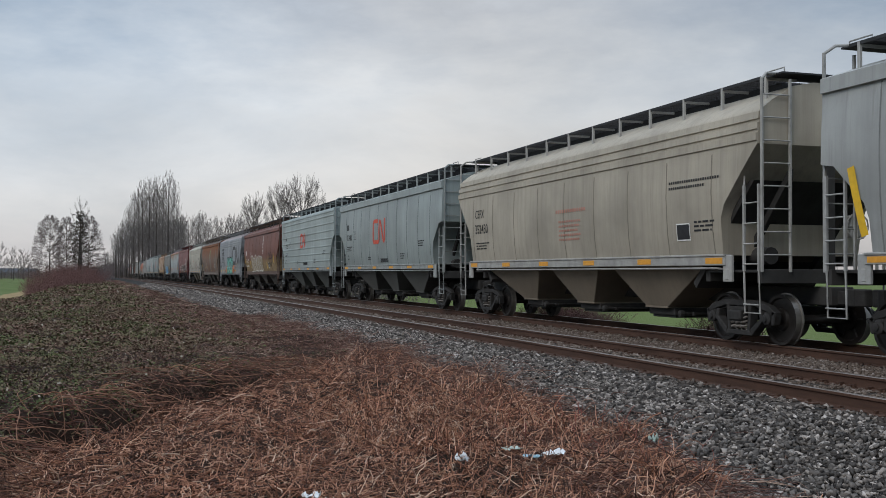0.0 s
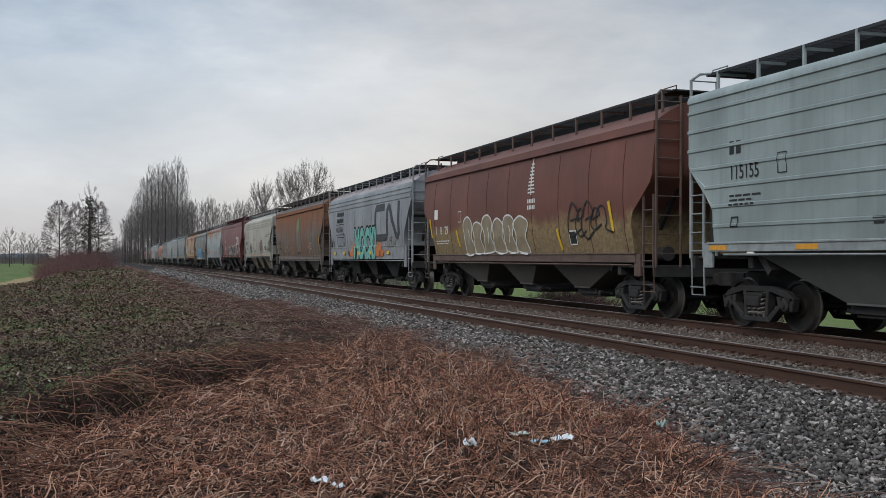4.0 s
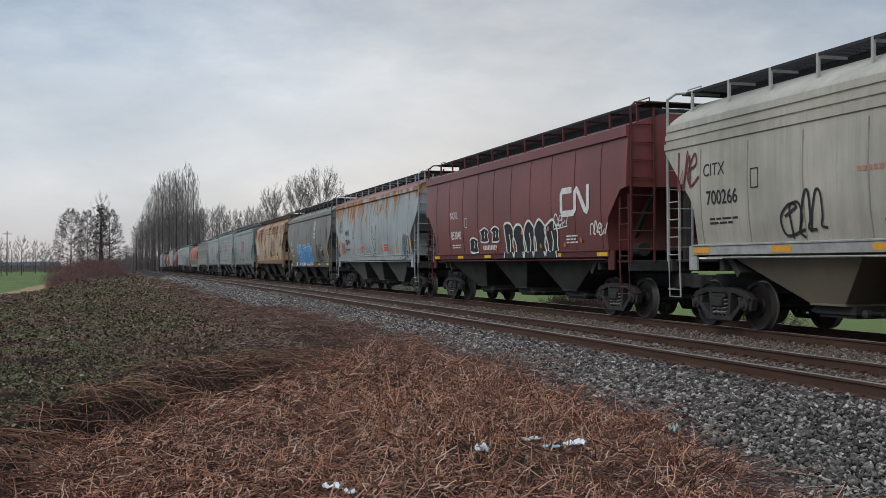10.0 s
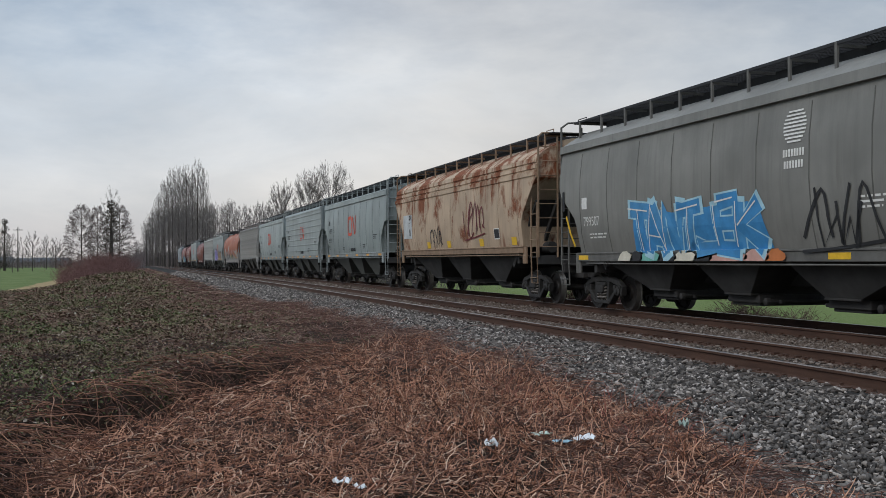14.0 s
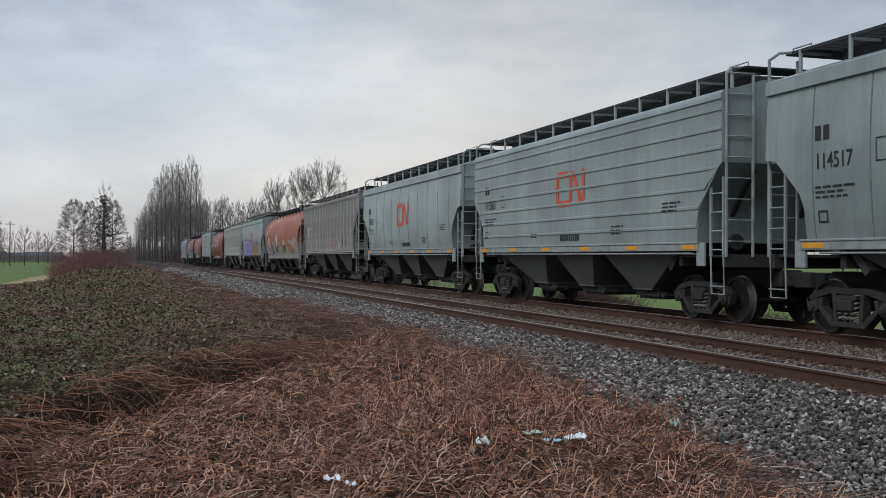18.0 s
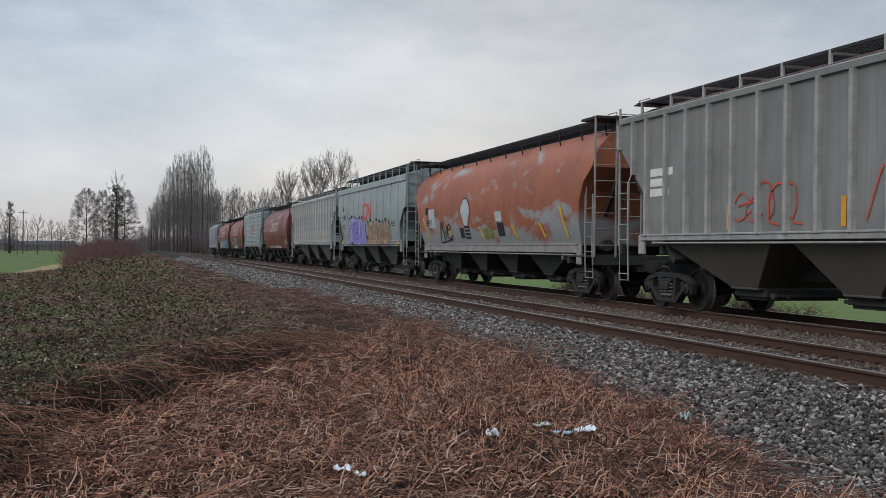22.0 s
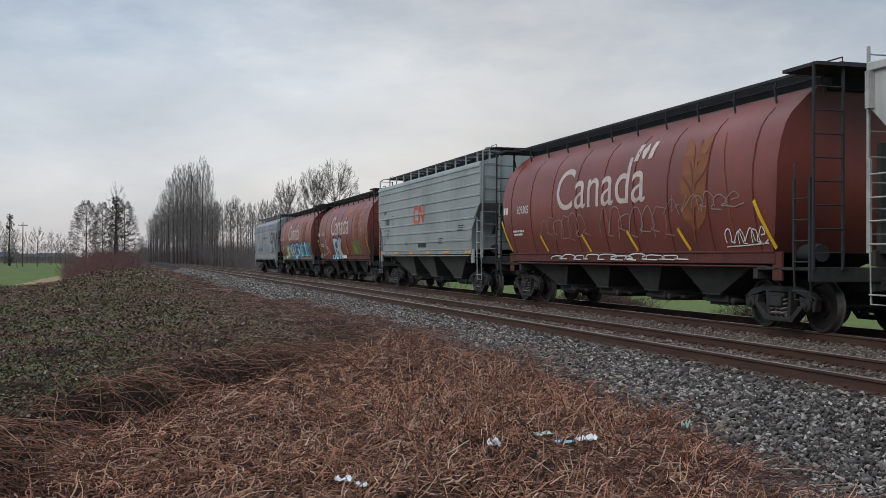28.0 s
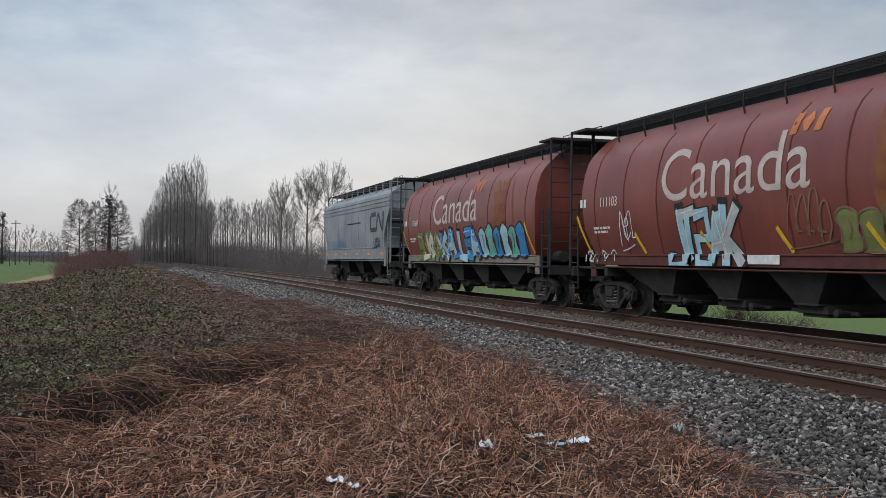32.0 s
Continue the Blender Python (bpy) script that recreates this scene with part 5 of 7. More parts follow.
for q, lay, dx, mt in ((0.105, 1, -0.02, M_BLACK), (0.055, 2, 0.0, P_TEAL)):
    letter(C[5], K[5], "MOCK!", -1.62 + dx, 1.30, 1.24, mt, lay, squeeze=0.70, label="teal block-letter tag with black edge", weight=q)
mark(C[5], K[5], "painted_halo", [curve_pts([(2.3, 1.36), (2.55, 2.25), (2.85, 2.2), (3.0, 1.86), (3.3, 1.95), (3.45, 1.66), (3.85, 1.6), (3.6, 1.36), (2.3, 1.36)], 4)[:-1]], P_ORANGE)
mark(C[5], K[5], "painted_halo", [curve_pts([(-2.75, 1.36), (-2.5, 1.62), (-2.2, 1.6), (-1.95, 1.95), (-1.3, 1.8), (-1.3, 1.36), (-2.75, 1.36)], 4)[:-1]], P_ORANGE)
scrawl(C[5], K[5], 4.3, 1.7, 0.9, 0.55, 3, 4, P_BROWN, 0.03)
scrawl(C[5], K[5], 5.1, 1.65, 0.6, 0.5, 2, 8, P_OLIVE, 0.03)
ring = [(-6.35 + 0.17 * math.cos(a * 0.5236), 2.02 + 0.19 * math.sin(a * 0.5236)) for a in range(12)]
mark(C[5], K[5], "drawn_ring", stroke_polys(ring, 0.03, True), M_BLACK, 2, "ring with three spokes drawn in black")
mark(C[5], K[5], "drawn_ring", stroke_polys([(-6.35, 2.2), (-6.35, 2.02), (-6.35, 1.84)], 0.028) + stroke_polys([(-6.35, 2.04), (-6.23, 1.9)], 0.028), M_BLACK, 3)
mark(C[5], K[5], "drawn_ring", stroke_polys([(-3.95 + 0.24 * math.cos(a * 0.5236), 2.2 + 0.27 * math.sin(a * 0.5236)) for a in range(12)], 0.045, True), dye("faded_black_spray_paint", (0.10, 0.10, 0.10)), 2)
for x, z, r_ in ((-2.9, 1.85, 0.09), (-2.65, 2.05, 0.06), (-3.0, 1.58, 0.10), (-2.8, 2.2, 0.04), (-2.45, 1.95, 0.05), (3.9, 1.85, 0.06), (4.1, 1.6, 0.08)):
    mark(C[5], K[5], "painted_dot", [[(x + r_ * math.cos(a * 0.6283), z + r_ * math.sin(a * 0.6283)) for a in range(10)]], P_ORANGE, 1)
letter(C[5], K[5], "NR", -2.75, 1.36, 0.22, M_BLACK, 2, squeeze=0.8)
letter(C[5], K[5], "3S", 3.05, 1.36, 0.24, M_BLACK, 2, squeeze=0.9)
for x in (-6.0, -3.9, -0.7, 1.4, 4.4):
    mark(C[5], K[5], "reflective_strip", [[(x, 1.44), (x + 0.42, 1.44), (x + 0.42, 1.58), (x, 1.58)]], M_YELLOW, 5)
# rust-brown car with a green emblem
mark(C[6], K[6], "emblem", [[(0.72 + 0.40 * math.cos(a * 0.3927), 3.22 + 0.46 * math.sin(a * 0.3927)) for a in range(16)]], dye("dull_green_paint", (0.12, 0.27, 0.075)), 1, "green oval emblem")
mark(C[6], K[6], "emblem_wear", [curve_pts([(0.33, 3.2), (0.45, 3.5), (0.62, 3.42), (0.70, 3.26), (0.92, 3.2), (0.70, 3.08), (0.55, 2.86), (0.40, 2.95), (0.33, 3.2)], 3)[:-1]], dye("scraped_tan_paint", (0.30, 0.22, 0.15)), 2, "scraped bare patch")
blocks(C[6], K[6], 0.38, 3.14, 0.36, 0.15, 4, M_BLACK)
frame_box(C[6], K[6], 4.4, 1.8, 0.45, 0.35, M_WHITE, 0.03)
bands(C[6], K[6], [(-7.4, 2.35, -7.2, 1.55), (-4.35, 2.0, -4.22, 1.48), (-1.73, 2.0, -1.6, 1.48), (1.2, 2.02, 1.33, 1.48), (4.1, 2.02, 4.23, 1.48), (7.2, 2.5, 7.35, 1.7)], M_YELLOW, 0.065)
letter(C[6], K[6], "3146", -6.55, 2.16, 0.24, M_BLACK, squeeze=0.9, weight=0.01)
blocks(C[6], K[6], -6.6, 2.55, 0.9, 0.16, 5, P_BROWN)
bars(C[6], K[6], -6.5, 1.92, 0.9, 2, M_BLACK)
scrawl(C[6], K[6], -3.6, 1.75, 1.3, 0.75, 4, 97, P_TAN_LINE, 0.022)
bars(C[6], K[6], 0.2, 1.62, 0.9, 2, M_BLACK)
# pale car with dark tags
letter(C[7], K[7], "CITX", -6.3, 2.95, 0.24, M_BLACK, squeeze=0.95)
letter(C[7], K[7], "700266", -6.2, 2.40, 0.26, M_BLACK, squeeze=0.95, weight=0.012)
bars(C[7], K[7], -6.1, 2.1, 1.0, 2, M_BLACK)
frame_box(C[7], K[7], -4.7, 2.62, 0.24, 0.36, M_BLACK, 0.02)
scrawl(C[7], K[7], -3.8, 1.7, 1.1, 0.8, 4, 2, M_BLACK, 0.05)
scrawl(C[7], K[7], 1.85, 1.7, 1.35, 0.9, 5, 6, P_MAROON, 0.06)
scrawl(C[7], K[7], 6.25, 1.75, 0.75, 0.7, 2, 11, M_BLACK, 0.06)
scrawl(C[7], K[7], -7.2, 2.7, 0.6, 0.9, 3, 12, P_MAROON, 0.05)
blocks(C[7], K[7], -1.85, 2.68, 1.75, 0.08, 14, P_OLDRED)
bars(C[7], K[7], -1.3, 1.9, 1.1, 2, M_BLACK)
for i in range(2):
    blocks(C[7], K[7], 4.9, 2.95 - 0.11 * i, 1.7 - 0.5 * i, 0.05, 22 - 6 * i, M_BLACK)
frame_box(C[7], K[7], 4.3, 1.84, 0.5, 0.38, M_WHITE, 0.025, M_BLACK)
scrawl(C[7], K[7], 5.35, 2.1, 0.3, 0.45, 2, 14, M_WHITE, 0.04)
bars(C[7], K[7], 5.2, 2.0, 1.2, 3, M_BLACK)
# maroon car
rail_logo(C[8], K[8], 4.3, 2.46, 1.75, 0.74, M_WHITE, 0.16)
letter(C[8], K[8], "NOKL", -5.05, 2.78, 0.24, M_WHITE, squeeze=0.85)
letter(C[8], K[8], "853040", -5.0, 2.10, 0.26, M_WHITE, squeeze=0.95, weight=0.008)
bars(C[8], K[8], -4.9, 1.88, 0.9, 2, M_WHITE)
blocks(C[8], K[8], -1.8, 1.7, 1.25, 0.14, 9, M_WHITE)
frame_box(C[8], K[8], -3.5, 2.45, 0.25, 0.32, M_WHITE, 0.018)
tag_piece(C[8], K[8], 0.2, 4.1, 1.26, 2.5, 5, 13, [M_BLACK], M_WHITE, 0.07, True, "black bubble tag with white edge")
tag_piece(C[8], K[8], -3.0, -2.2, 1.65, 2.15, 1, 14, [M_BLACK], M_WHITE, 0.05, True)
tag_piece(C[8], K[8], -1.95, -1.2, 1.95, 2.4, 1, 15, [M_BLACK], M_WHITE, 0.05, True)
tag_piece(C[8], K[8], -0.9, -0.25, 1.95, 2.4, 1, 16, [M_BLACK], M_WHITE, 0.05, True)
for x, z in ((0.9, 1.65), (1.6, 2.15), (2.9, 1.75), (3.5, 2.2), (-0.6, 1.7), (4.5, 1.75), (5.5, 1.85)):
    mark(C[8], K[8], "painted_dot", [[(x + 0.07 * math.cos(a * 0.7854), z + 0.07 * math.sin(a * 0.7854)) for a in range(8)]], P_ORANGE, 5)
scrawl(C[8], K[8], 3.9, 2.2, 0.8, 0.35, 3, 17, M_WHITE, 0.035)
scrawl(C[8], K[8], 6.1, 1.95, 0.8, 0.32, 4, 18, M_WHITE, 0.04)
bars(C[8], K[8], 4.6, 1.95, 0.7, 3, M_WHITE)
# grey car with rust runs
letter(C[9], K[9], "NAHX", -5.4, 2.70, 0.25, M_BLACK, squeeze=0.9, weight=0.01)
letter(C[9], K[9], "508149", -5.3, 2.24, 0.25, M_BLACK, squeeze=0.9, weight=0.012)
bars(C[9], K[9], -5.25, 2.0, 1.0, 2, M_BLACK)
frame_box(C[9], K[9], -3.6, 2.5, 0.26, 0.34, M_BLACK, 0.02)
scrawl(C[9], K[9], -6.3, 1.85, 0.85, 0.55, 4, 21, M_RED, 0.045)
scrawl(C[9], K[9], -6.9, 2.7, 0.9, 1.0, 4, 22, P_BROWN, 0.035)
scrawl(C[9], K[9], -3.6, 1.75, 4.6, 0.45, 12, 23, P_SILVER, 0.022, False)
mark(C[9], K[9], "drawn_bulb", stroke_polys(curve_pts([(0.72, 2.0), (0.42, 2.5), (0.52, 3.0), (0.62, 2.5), (0.86, 2.35), (1.1, 2.5), (1.2, 3.0), (1.3, 2.5), (1.02, 2.0)], 5), 0.035), M_BLACK, 2, "light bulb drawn in thin black line")
for j in range(4):
    mark(C[9], K[9], "drawn_bulb", stroke_polys([(0.70, 1.96 - 0.09 * j), (0.86, 1.92 - 0.09 * j), (1.03, 1.96 - 0.09 * j)], 0.03), M_BLACK, 2)
scrawl(C[9], K[9], 5.6, 1.5, 1.1, 1.0, 4, 25, M_BLACK, 0.04)
bands(C[9], K[9], [(-7.1, 2.6, -6.85, 1.75), (-3.85, 2.2, -3.7, 1.78), (-0.95, 2.2, -0.8, 1.75), (2.0, 2.2, 2.1, 1.75), (4.6, 2.2, 4.7, 1.75), (6.9, 2.5, 7.0, 1.75)], M_AMBER, 0.12)
for x in (-2.0, 2.6):
    bars(C[9], K[9], x, 2.05, 0.8, 3, M_RED, 0.05)
# dark grey car with a blue tag
oval = [(2.68 + 0.33 * math.cos(a * 0.3927), 3.52 + 0.33 * math.sin(a * 0.3927) * 0.95) for a in range(16)]
for i in range(9):
    z = 3.24 + i * 0.065
    w = 0.32 * math.sqrt(max(0.05, 1 - ((z + 0.015 - 3.52) / 0.33) ** 2))
    mark(C[10], K[10], "emblem", [[(2.68 - w, z), (2.68 + w, z), (2.68 + w, z + 0.032), (2.68 - w, z + 0.032)]], M_WHITE, 1, "striped oval emblem")
blocks(C[10], K[10], 2.37, 3.0, 0.62, 0.13, 8, M_WHITE)
blocks(C[10], K[10], 2.40, 2.80, 0.56, 0.13, 7, M_WHITE)
bars(C[10], K[10], -6.05, 2.5, 0.3, 1, M_WHITE, 0.2)
letter(C[10], K[10], "799507", -6.0, 2.08, 0.22, M_WHITE, squeeze=0.95)
bars(C[10], K[10], -5.7, 1.85, 1.0, 2, M_WHITE)
tag_piece(C[10], K[10], -3.3, 1.6, 1.44, 2.42, 7, 33, [dye("mid_blue_spray_paint", (0.07, 0.27, 0.52)), P_BLUE], P_SKY, 0.06, False, "blue painted tag with pale edge", P_BLUE)
P_PINK = dye("pink_spray_paint", (0.55, 0.32, 0.27))
for q, wide, mt in ((-4.2, 0.7, P_CREAM), (-3.6, 0.6, M_BLACK), (-3.1, 0.9, P_TEAL), (-2.3, 0.8, M_BLACK), (-1.6, 0.9, P_CREAM), (-0.8, 0.7, M_BLACK), (-0.2, 1.3, P_PINK), (1.0, 0.8, P_PINK), (1.7, 0.6, P_ORANGE)):
    mark(C[10], K[10], "sill_patch", [curve_pts([(q, 1.22), (q + 0.12, 1.36), (q + wide * 0.5, 1.44), (q + wide, 1.34), (q + wide * 0.9, 1.22), (q, 1.22)], 3)[:-1]], mt, 1, "patch of spray paint on the sill")
scrawl(C[10], K[10], 2.9, 1.45, 1.8, 1.0, 4, 35, M_BLACK, 0.07)
bars(C[10], K[10], 4.3, 2.2, 0.7, 3, M_WHITE)
bands(C[10], K[10], [(-7.03, 2.36, -6.7, 1.58), (6.3, 2.4, 6.75, 1.55)], M_YELLOW, 0.10)
bands(C[10], K[10], [(6.35, 3.3, 6.4, 2.6), (-7.2, 3.0, -7.15, 2.5)], M_BLACK, 0.13)
frame_box(C[10], K[10], 4.9, 1.75, 0.4, 0.35, M_BLACK, 0.02, M_BLACK)
# cream rusty car
frame_box(C[11], K[11], -6.6, 2.1, 1.3, 0.95, P_SILVER, 0.02, P_SILVER)
letter(C[11], K[11], "8", -5.7, 2.2, 0.28, M_BLACK, 3)
bars(C[11], K[11], -5.75, 2.72, 0.3, 1, M_BLACK, 0.24)
frame_box(C[11], K[11], 4.5, 1.88, 0.5, 0.34, M_WHITE, 0.03, M_BLACK)
for x in (6.0, 3.0, -0.6, -3.2):
    mark(C[11], K[11], "reflective_strip", [[(x, 1.68), (x + 0.42, 1.68), (x + 0.42, 1.92), (x, 1.92)]], M_YELLOW, 1)
scrawl(C[11], K[11], -2.6, 1.7, 1.4, 0.8, 4, 41, M_BLACK, 0.05)
scrawl(C[11], K[11], 1.6, 2.0, 2.0, 1.2, 5, 42, P_MAROON, 0.06)
# grey-brown car with posts
scrawl(C[15], K[15], -3.0, 1.72, 2.0, 0.85, 5, 51, M_RED, 0.035)
scrawl(C[15], K[15], 0.9, 1.7, 1.5, 0.95, 4, 52, M_RED, 0.04)
scrawl(C[15], K[15], 2.6, 1.68, 0.75, 0.4, 4, 53, M_WHITE, 0.05)
for x, w, h in ((3.65, 0.4, 0.36), (4.5, 0.4, 0.36)):
    frame_box(C[15], K[15], x, 1.9, w, h, M_BLACK, 0.03, M_BLACK)
for i in range(12):
    mark(C[15], K[15], "small_print", [[(5.32, 3.05 - 0.055 * i), (5.6, 3.05 - 0.055 * i), (5.6, 3.08 - 0.055 * i), (5.32, 3.08 - 0.055 * i)]], M_BLACK, 1)
bands(C[15], K[15], [(6.35, 2.7, 6.35, 1.68), (3.2, 2.2, 3.2, 1.7), (0.2, 2.2, 0.2, 1.7), (-3.2, 2.2, -3.2, 1.7)], M_AMBER, 0.13)
bars(C[15], K[15], -6.4, 2.9, 1.0, 3, M_WHITE, 0.12, 0.1)
# off-white car with posts
letter(C[18], K[18], "FC TX", -6.6, 2.76, 0.26, M_BLACK, squeeze=1.1)
letter(C[18], K[18], "89  8", -6.6, 2.26, 0.26, M_BLACK, squeeze=1.1, weight=0.01)
bars(C[18], K[18], -6.6, 1.95, 1.1, 2, M_BLACK)
frame_box(C[18], K[18], -4.1, 2.8, 0.26, 0.36, M_BLACK, 0.02)
bands(C[18], K[18], [(-7.5, 2.6, -7.5, 1.7), (-4.6, 2.1, -4.6, 1.65), (-3.6, 2.2, -3.6, 1.7), (0, 2.2, 0, 1.7), (3.6, 2.2, 3.6, 1.7)], M_AMBER, 0.12)
# orange round-sided car
mark(C[16], K[16], "patch", [[(-6.3, 2.05), (-5.5, 2.05), (-5.5, 2.75), (-6.3, 2.75)]], P_SILVER)
bars(C[16], K[16], -6.75, 2.55, 0.4, 1, M_BLACK, 0.2)
letter(C[16], K[16], "383457", -6.75, 2.14, 0.22, M_BLACK, 2, squeeze=0.95)
mark(C[16], K[16], "painted_bulb", [curve_pts([(-1.95, 2.1), (-2.25, 2.6), (-1.95, 2.95), (-1.5, 2.95), (-1.2, 2.6), (-1.5, 2.1), (-1.95, 2.1)], 4)[:-1]], P_SILVER, 1, "painted light bulb")
mark(C[16], K[16], "painted_bulb", stroke_polys(curve_pts([(-1.95, 2.1), (-2.25, 2.6), (-1.95, 2.95), (-1.5, 2.95), (-1.2, 2.6), (-1.5, 2.1)], 4), 0.04)
     + [[(-1.95, 2.05 - 0.12 * i), (-1.35, 2.05 - 0.12 * i), (-1.4, 1.98 - 0.12 * i), (-1.9, 1.98 - 0.12 * i)] for i in range(4)], M_BLACK, 2)
bands(C[16], K[16], [(6.57, 2.5, 6.92, 1.6), (5.02, 2.04, 5.32, 1.6), (2.77, 1.99, 3.1, 1.58), (-0.35, 2.03, 0.02, 1.6), (-3.81, 2.07, -3.52, 1.63), (-7.09, 2.45, -6.5, 1.6)], M_YELLOW, 0.11)
mark(C[16], K[16], "placard", [[(1.45, 1.68), (2.05, 1.68), (2.05, 2.1), (1.45, 2.1)]], M_BLACK)
mark(C[16], K[16], "placard", [[(1.35, 2.15), (1.95, 2.15), (1.9, 2.45), (1.3, 2.45)]], P_SILVER)
mark(C[16], K[16], "placard", [[(0.05, 1.6), (0.95, 1.6), (0.95, 1.95), (0.05, 1.95)]], P_OLIVE)
mark(C[16], K[16], "placard", [[(-2.5, 1.65), (-2.05, 1.65), (-2.05, 2.0), (-2.5, 2.0)]], M_BLACK)
scrawl(C[16], K[16], -5.0, 1.55, 1.4, 0.75, 3, 61, M_BLACK, 0.06)
# red cars with the white word
M_WORD = dye("faded_pinkish_white_paint", (0.58, 0.48, 0.44))
for i, num in ((19, "109305"), (21, "111103"), (22, "110647")):
    car, kd = C[i], K[i]
    letter(car, kd, "Canada", -2.95, 2.56, 1.06, M_WORD, squeeze=1.12, label="white country word")
    mark(car, kd, "flag", [[(1.45, 3.50), (1.64, 3.50), (1.70, 3.88), (1.51, 3.88)], [(2.12, 3.50), (2.31, 3.50), (2.37, 3.88), (2.18, 3.88)],
                           [(1.83, 3.54), (1.93, 3.52), (2.06, 3.72), (1.93, 3.88), (1.75, 3.72)]], P_ORANGE if i != 19 else M_WORD, 1, "small white flag")
    blocks(car, kd, -7.0, 2.6, 0.42, 0.2, 2, M_WHITE)
    letter(car, kd, num, -5.9, 2.58, 0.22, M_WHITE, squeeze=1.0)
    bars(car, kd, -6.3, 2.05, 0.9, 2, M_WHITE, 0.04)
    bands(car, kd, [(6.4, 2.36, 6.85, 1.48), (3.5, 1.92, 3.85, 1.47), (1.15, 1.92, 1.5, 1.47), (-1.4, 1.9, -1.05, 1.46), (-4.2, 1.92, -3.85, 1.47), (-7.2, 2.4, -6.7, 1.5)], M_YELLOW, 0.10)
    # faded wheat ear
    ear = stroke_polys(curve_pts([(4.1, 1.6), (4.3, 2.6), (4.35, 3.7)], 4), 0.05)
    ear += stroke_polys(curve_pts([(5.6, 1.7), (5.5, 2.6), (5.2, 3.75)], 4), 0.04)
    mark(car, kd, "wheat_emblem", ear, P_FADE, 1)
    for sx, zz in ((-1, 3.0), (1, 3.0), (-1, 2.55), (1, 2.55), (-1, 2.1), (1, 2.1), (-1, 3.4), (1, 3.4)):
        mark(car, kd, "wheat_emblem", [curve_pts([(4.25, zz - 0.25), (4.25 + sx * 0.42, zz), (4.25 + sx * 0.5, zz + 0.4), (4.25 + sx * 0.12, zz + 0.15), (4.25, zz - 0.25)], 4)[:-1]], P_FADE, 0, "faded wheat emblem")
scrawl(C[19], K[19], -4.0, 1.7, 2.9, 0.85, 6, 71, P_DULL, 0.025, False)
scrawl(C[19], K[19], -0.2, 1.75, 3.3, 0.72, 6, 72, P_DULL, 0.025, False)
scrawl(C[19], K[19], 5.3, 1.55, 1.3, 0.35, 6, 73, M_WHITE, 0.028)
scrawl(C[19], K[19], 3.0, 2.2, 2.9, 0.45, 7, 74, P_DULL, 0.022)
scrawl(C[19], K[19], -3.5, 1.25, 7.0, 0.14, 9, 75, M_WHITE, 0.026, False)
tag_piece(C[21], K[21], -2.65, -0.05, 1.25, 2.4, 5, 77, [P_SKY, P_SILVER], M_BLACK, 0.05, False, "pale blue painted tag")
P_STRAW = dye("straw_line_paint", (0.50, 0.27, 0.16))
for stem in ([(5.35, 1.5), (5.5, 2.4), (5.45, 3.7)], [(6.15, 1.7), (5.95, 2.5), (6.2, 3.6)], [(5.9, 1.6), (5.75, 2.2), (5.2, 2.9), (5.05, 3.5)]):
    mark(C[21], K[21], "wheat_drawing", stroke_polys(curve_pts(stem, 5), 0.035), P_STRAW, 2, "wheat ears drawn in thin line")
for cx, cz, sx in ((5.5, 2.5, 1), (5.5, 2.5, -1), (5.48, 2.9, 1), (5.48, 2.9, -1), (5.46, 3.3, 1), (5.46, 3.3, -1), (6.0, 2.7, 1), (6.05, 3.1, 1), (6.0, 2.7, -1), (5.3, 2.05, -1)):
    mark(C[21], K[21], "wheat_drawing", stroke_polys(curve_pts([(cx, cz - 0.25), (cx + sx * 0.22, cz - 0.02), (cx + sx * 0.20, cz + 0.28), (cx, cz + 0.08)], 4), 0.028), P_STRAW, 2)
bars(C[21], K[21], 0.15, 1.26, 1.0, 1, M_WHITE, 0.12)
scrawl(C[21], K[21], -4.9, 1.6, 0.6, 0.9, 3, 78, M_WHITE, 0.035)
scrawl(C[21], K[21], -6.9, 1.25, 1.4, 0.35, 4, 79, M_WHITE, 0.04)
scrawl(C[21], K[21], 1.5, 1.6, 1.2, 0.9, 4, 80, P_BROWN, 0.035, False)
scrawl(C[21], K[21], 4.6, 1.5, 1.8, 1.0, 5, 84, P_BROWN, 0.03, False)
tag_piece(C[21], K[21], 2.8, 5.0, 1.5, 2.2, 4, 85, [P_OLIVE], P_BROWN, 0.04, True, "dull gold painted tag")
tag_piece(C[22], K[22], -5.0, -2.0, 1.42, 2.2, 5, 81, [P_OLIVE, P_CREAM], P_GREEN, 0.04, False, "green and cream painted tag")
tag_piece(C[22], K[22], -2.0, 2.2, 1.42, 2.35, 6, 82, [P_BLUE, P_SKY], M_BLACK, 0.05, False, "blue painted tag")
tag_piece(C[22], K[22], 2.3, 6.4, 1.42, 2.4, 6, 83, [P_SKY, P_TEAL, P_BLUE], M_BLACK, 0.05, True, "pale blue painted tag")
# last car
rail_logo(C[23], K[23], 4.3, 2.5, 2.7, 0.9, dye("charcoal_logo_paint", (0.055, 0.056, 0.06)), 0.2)
bars(C[23], K[23], -1.0, 2.98, 3.2, 1, M_BLACK, 0.05)
scrawl(C[23], K[23], -6.5, 1.75, 5.0, 0.5, 9, 91, P_BLUE, 0.04)
scrawl(C[23], K[23], 5.0, 1.8, 1.2, 0.5, 4, 92, M_BLACK, 0.05)


# ---- loose stone, brambles and cut canes of the verge ----
rng = np.random.default_rng(7)


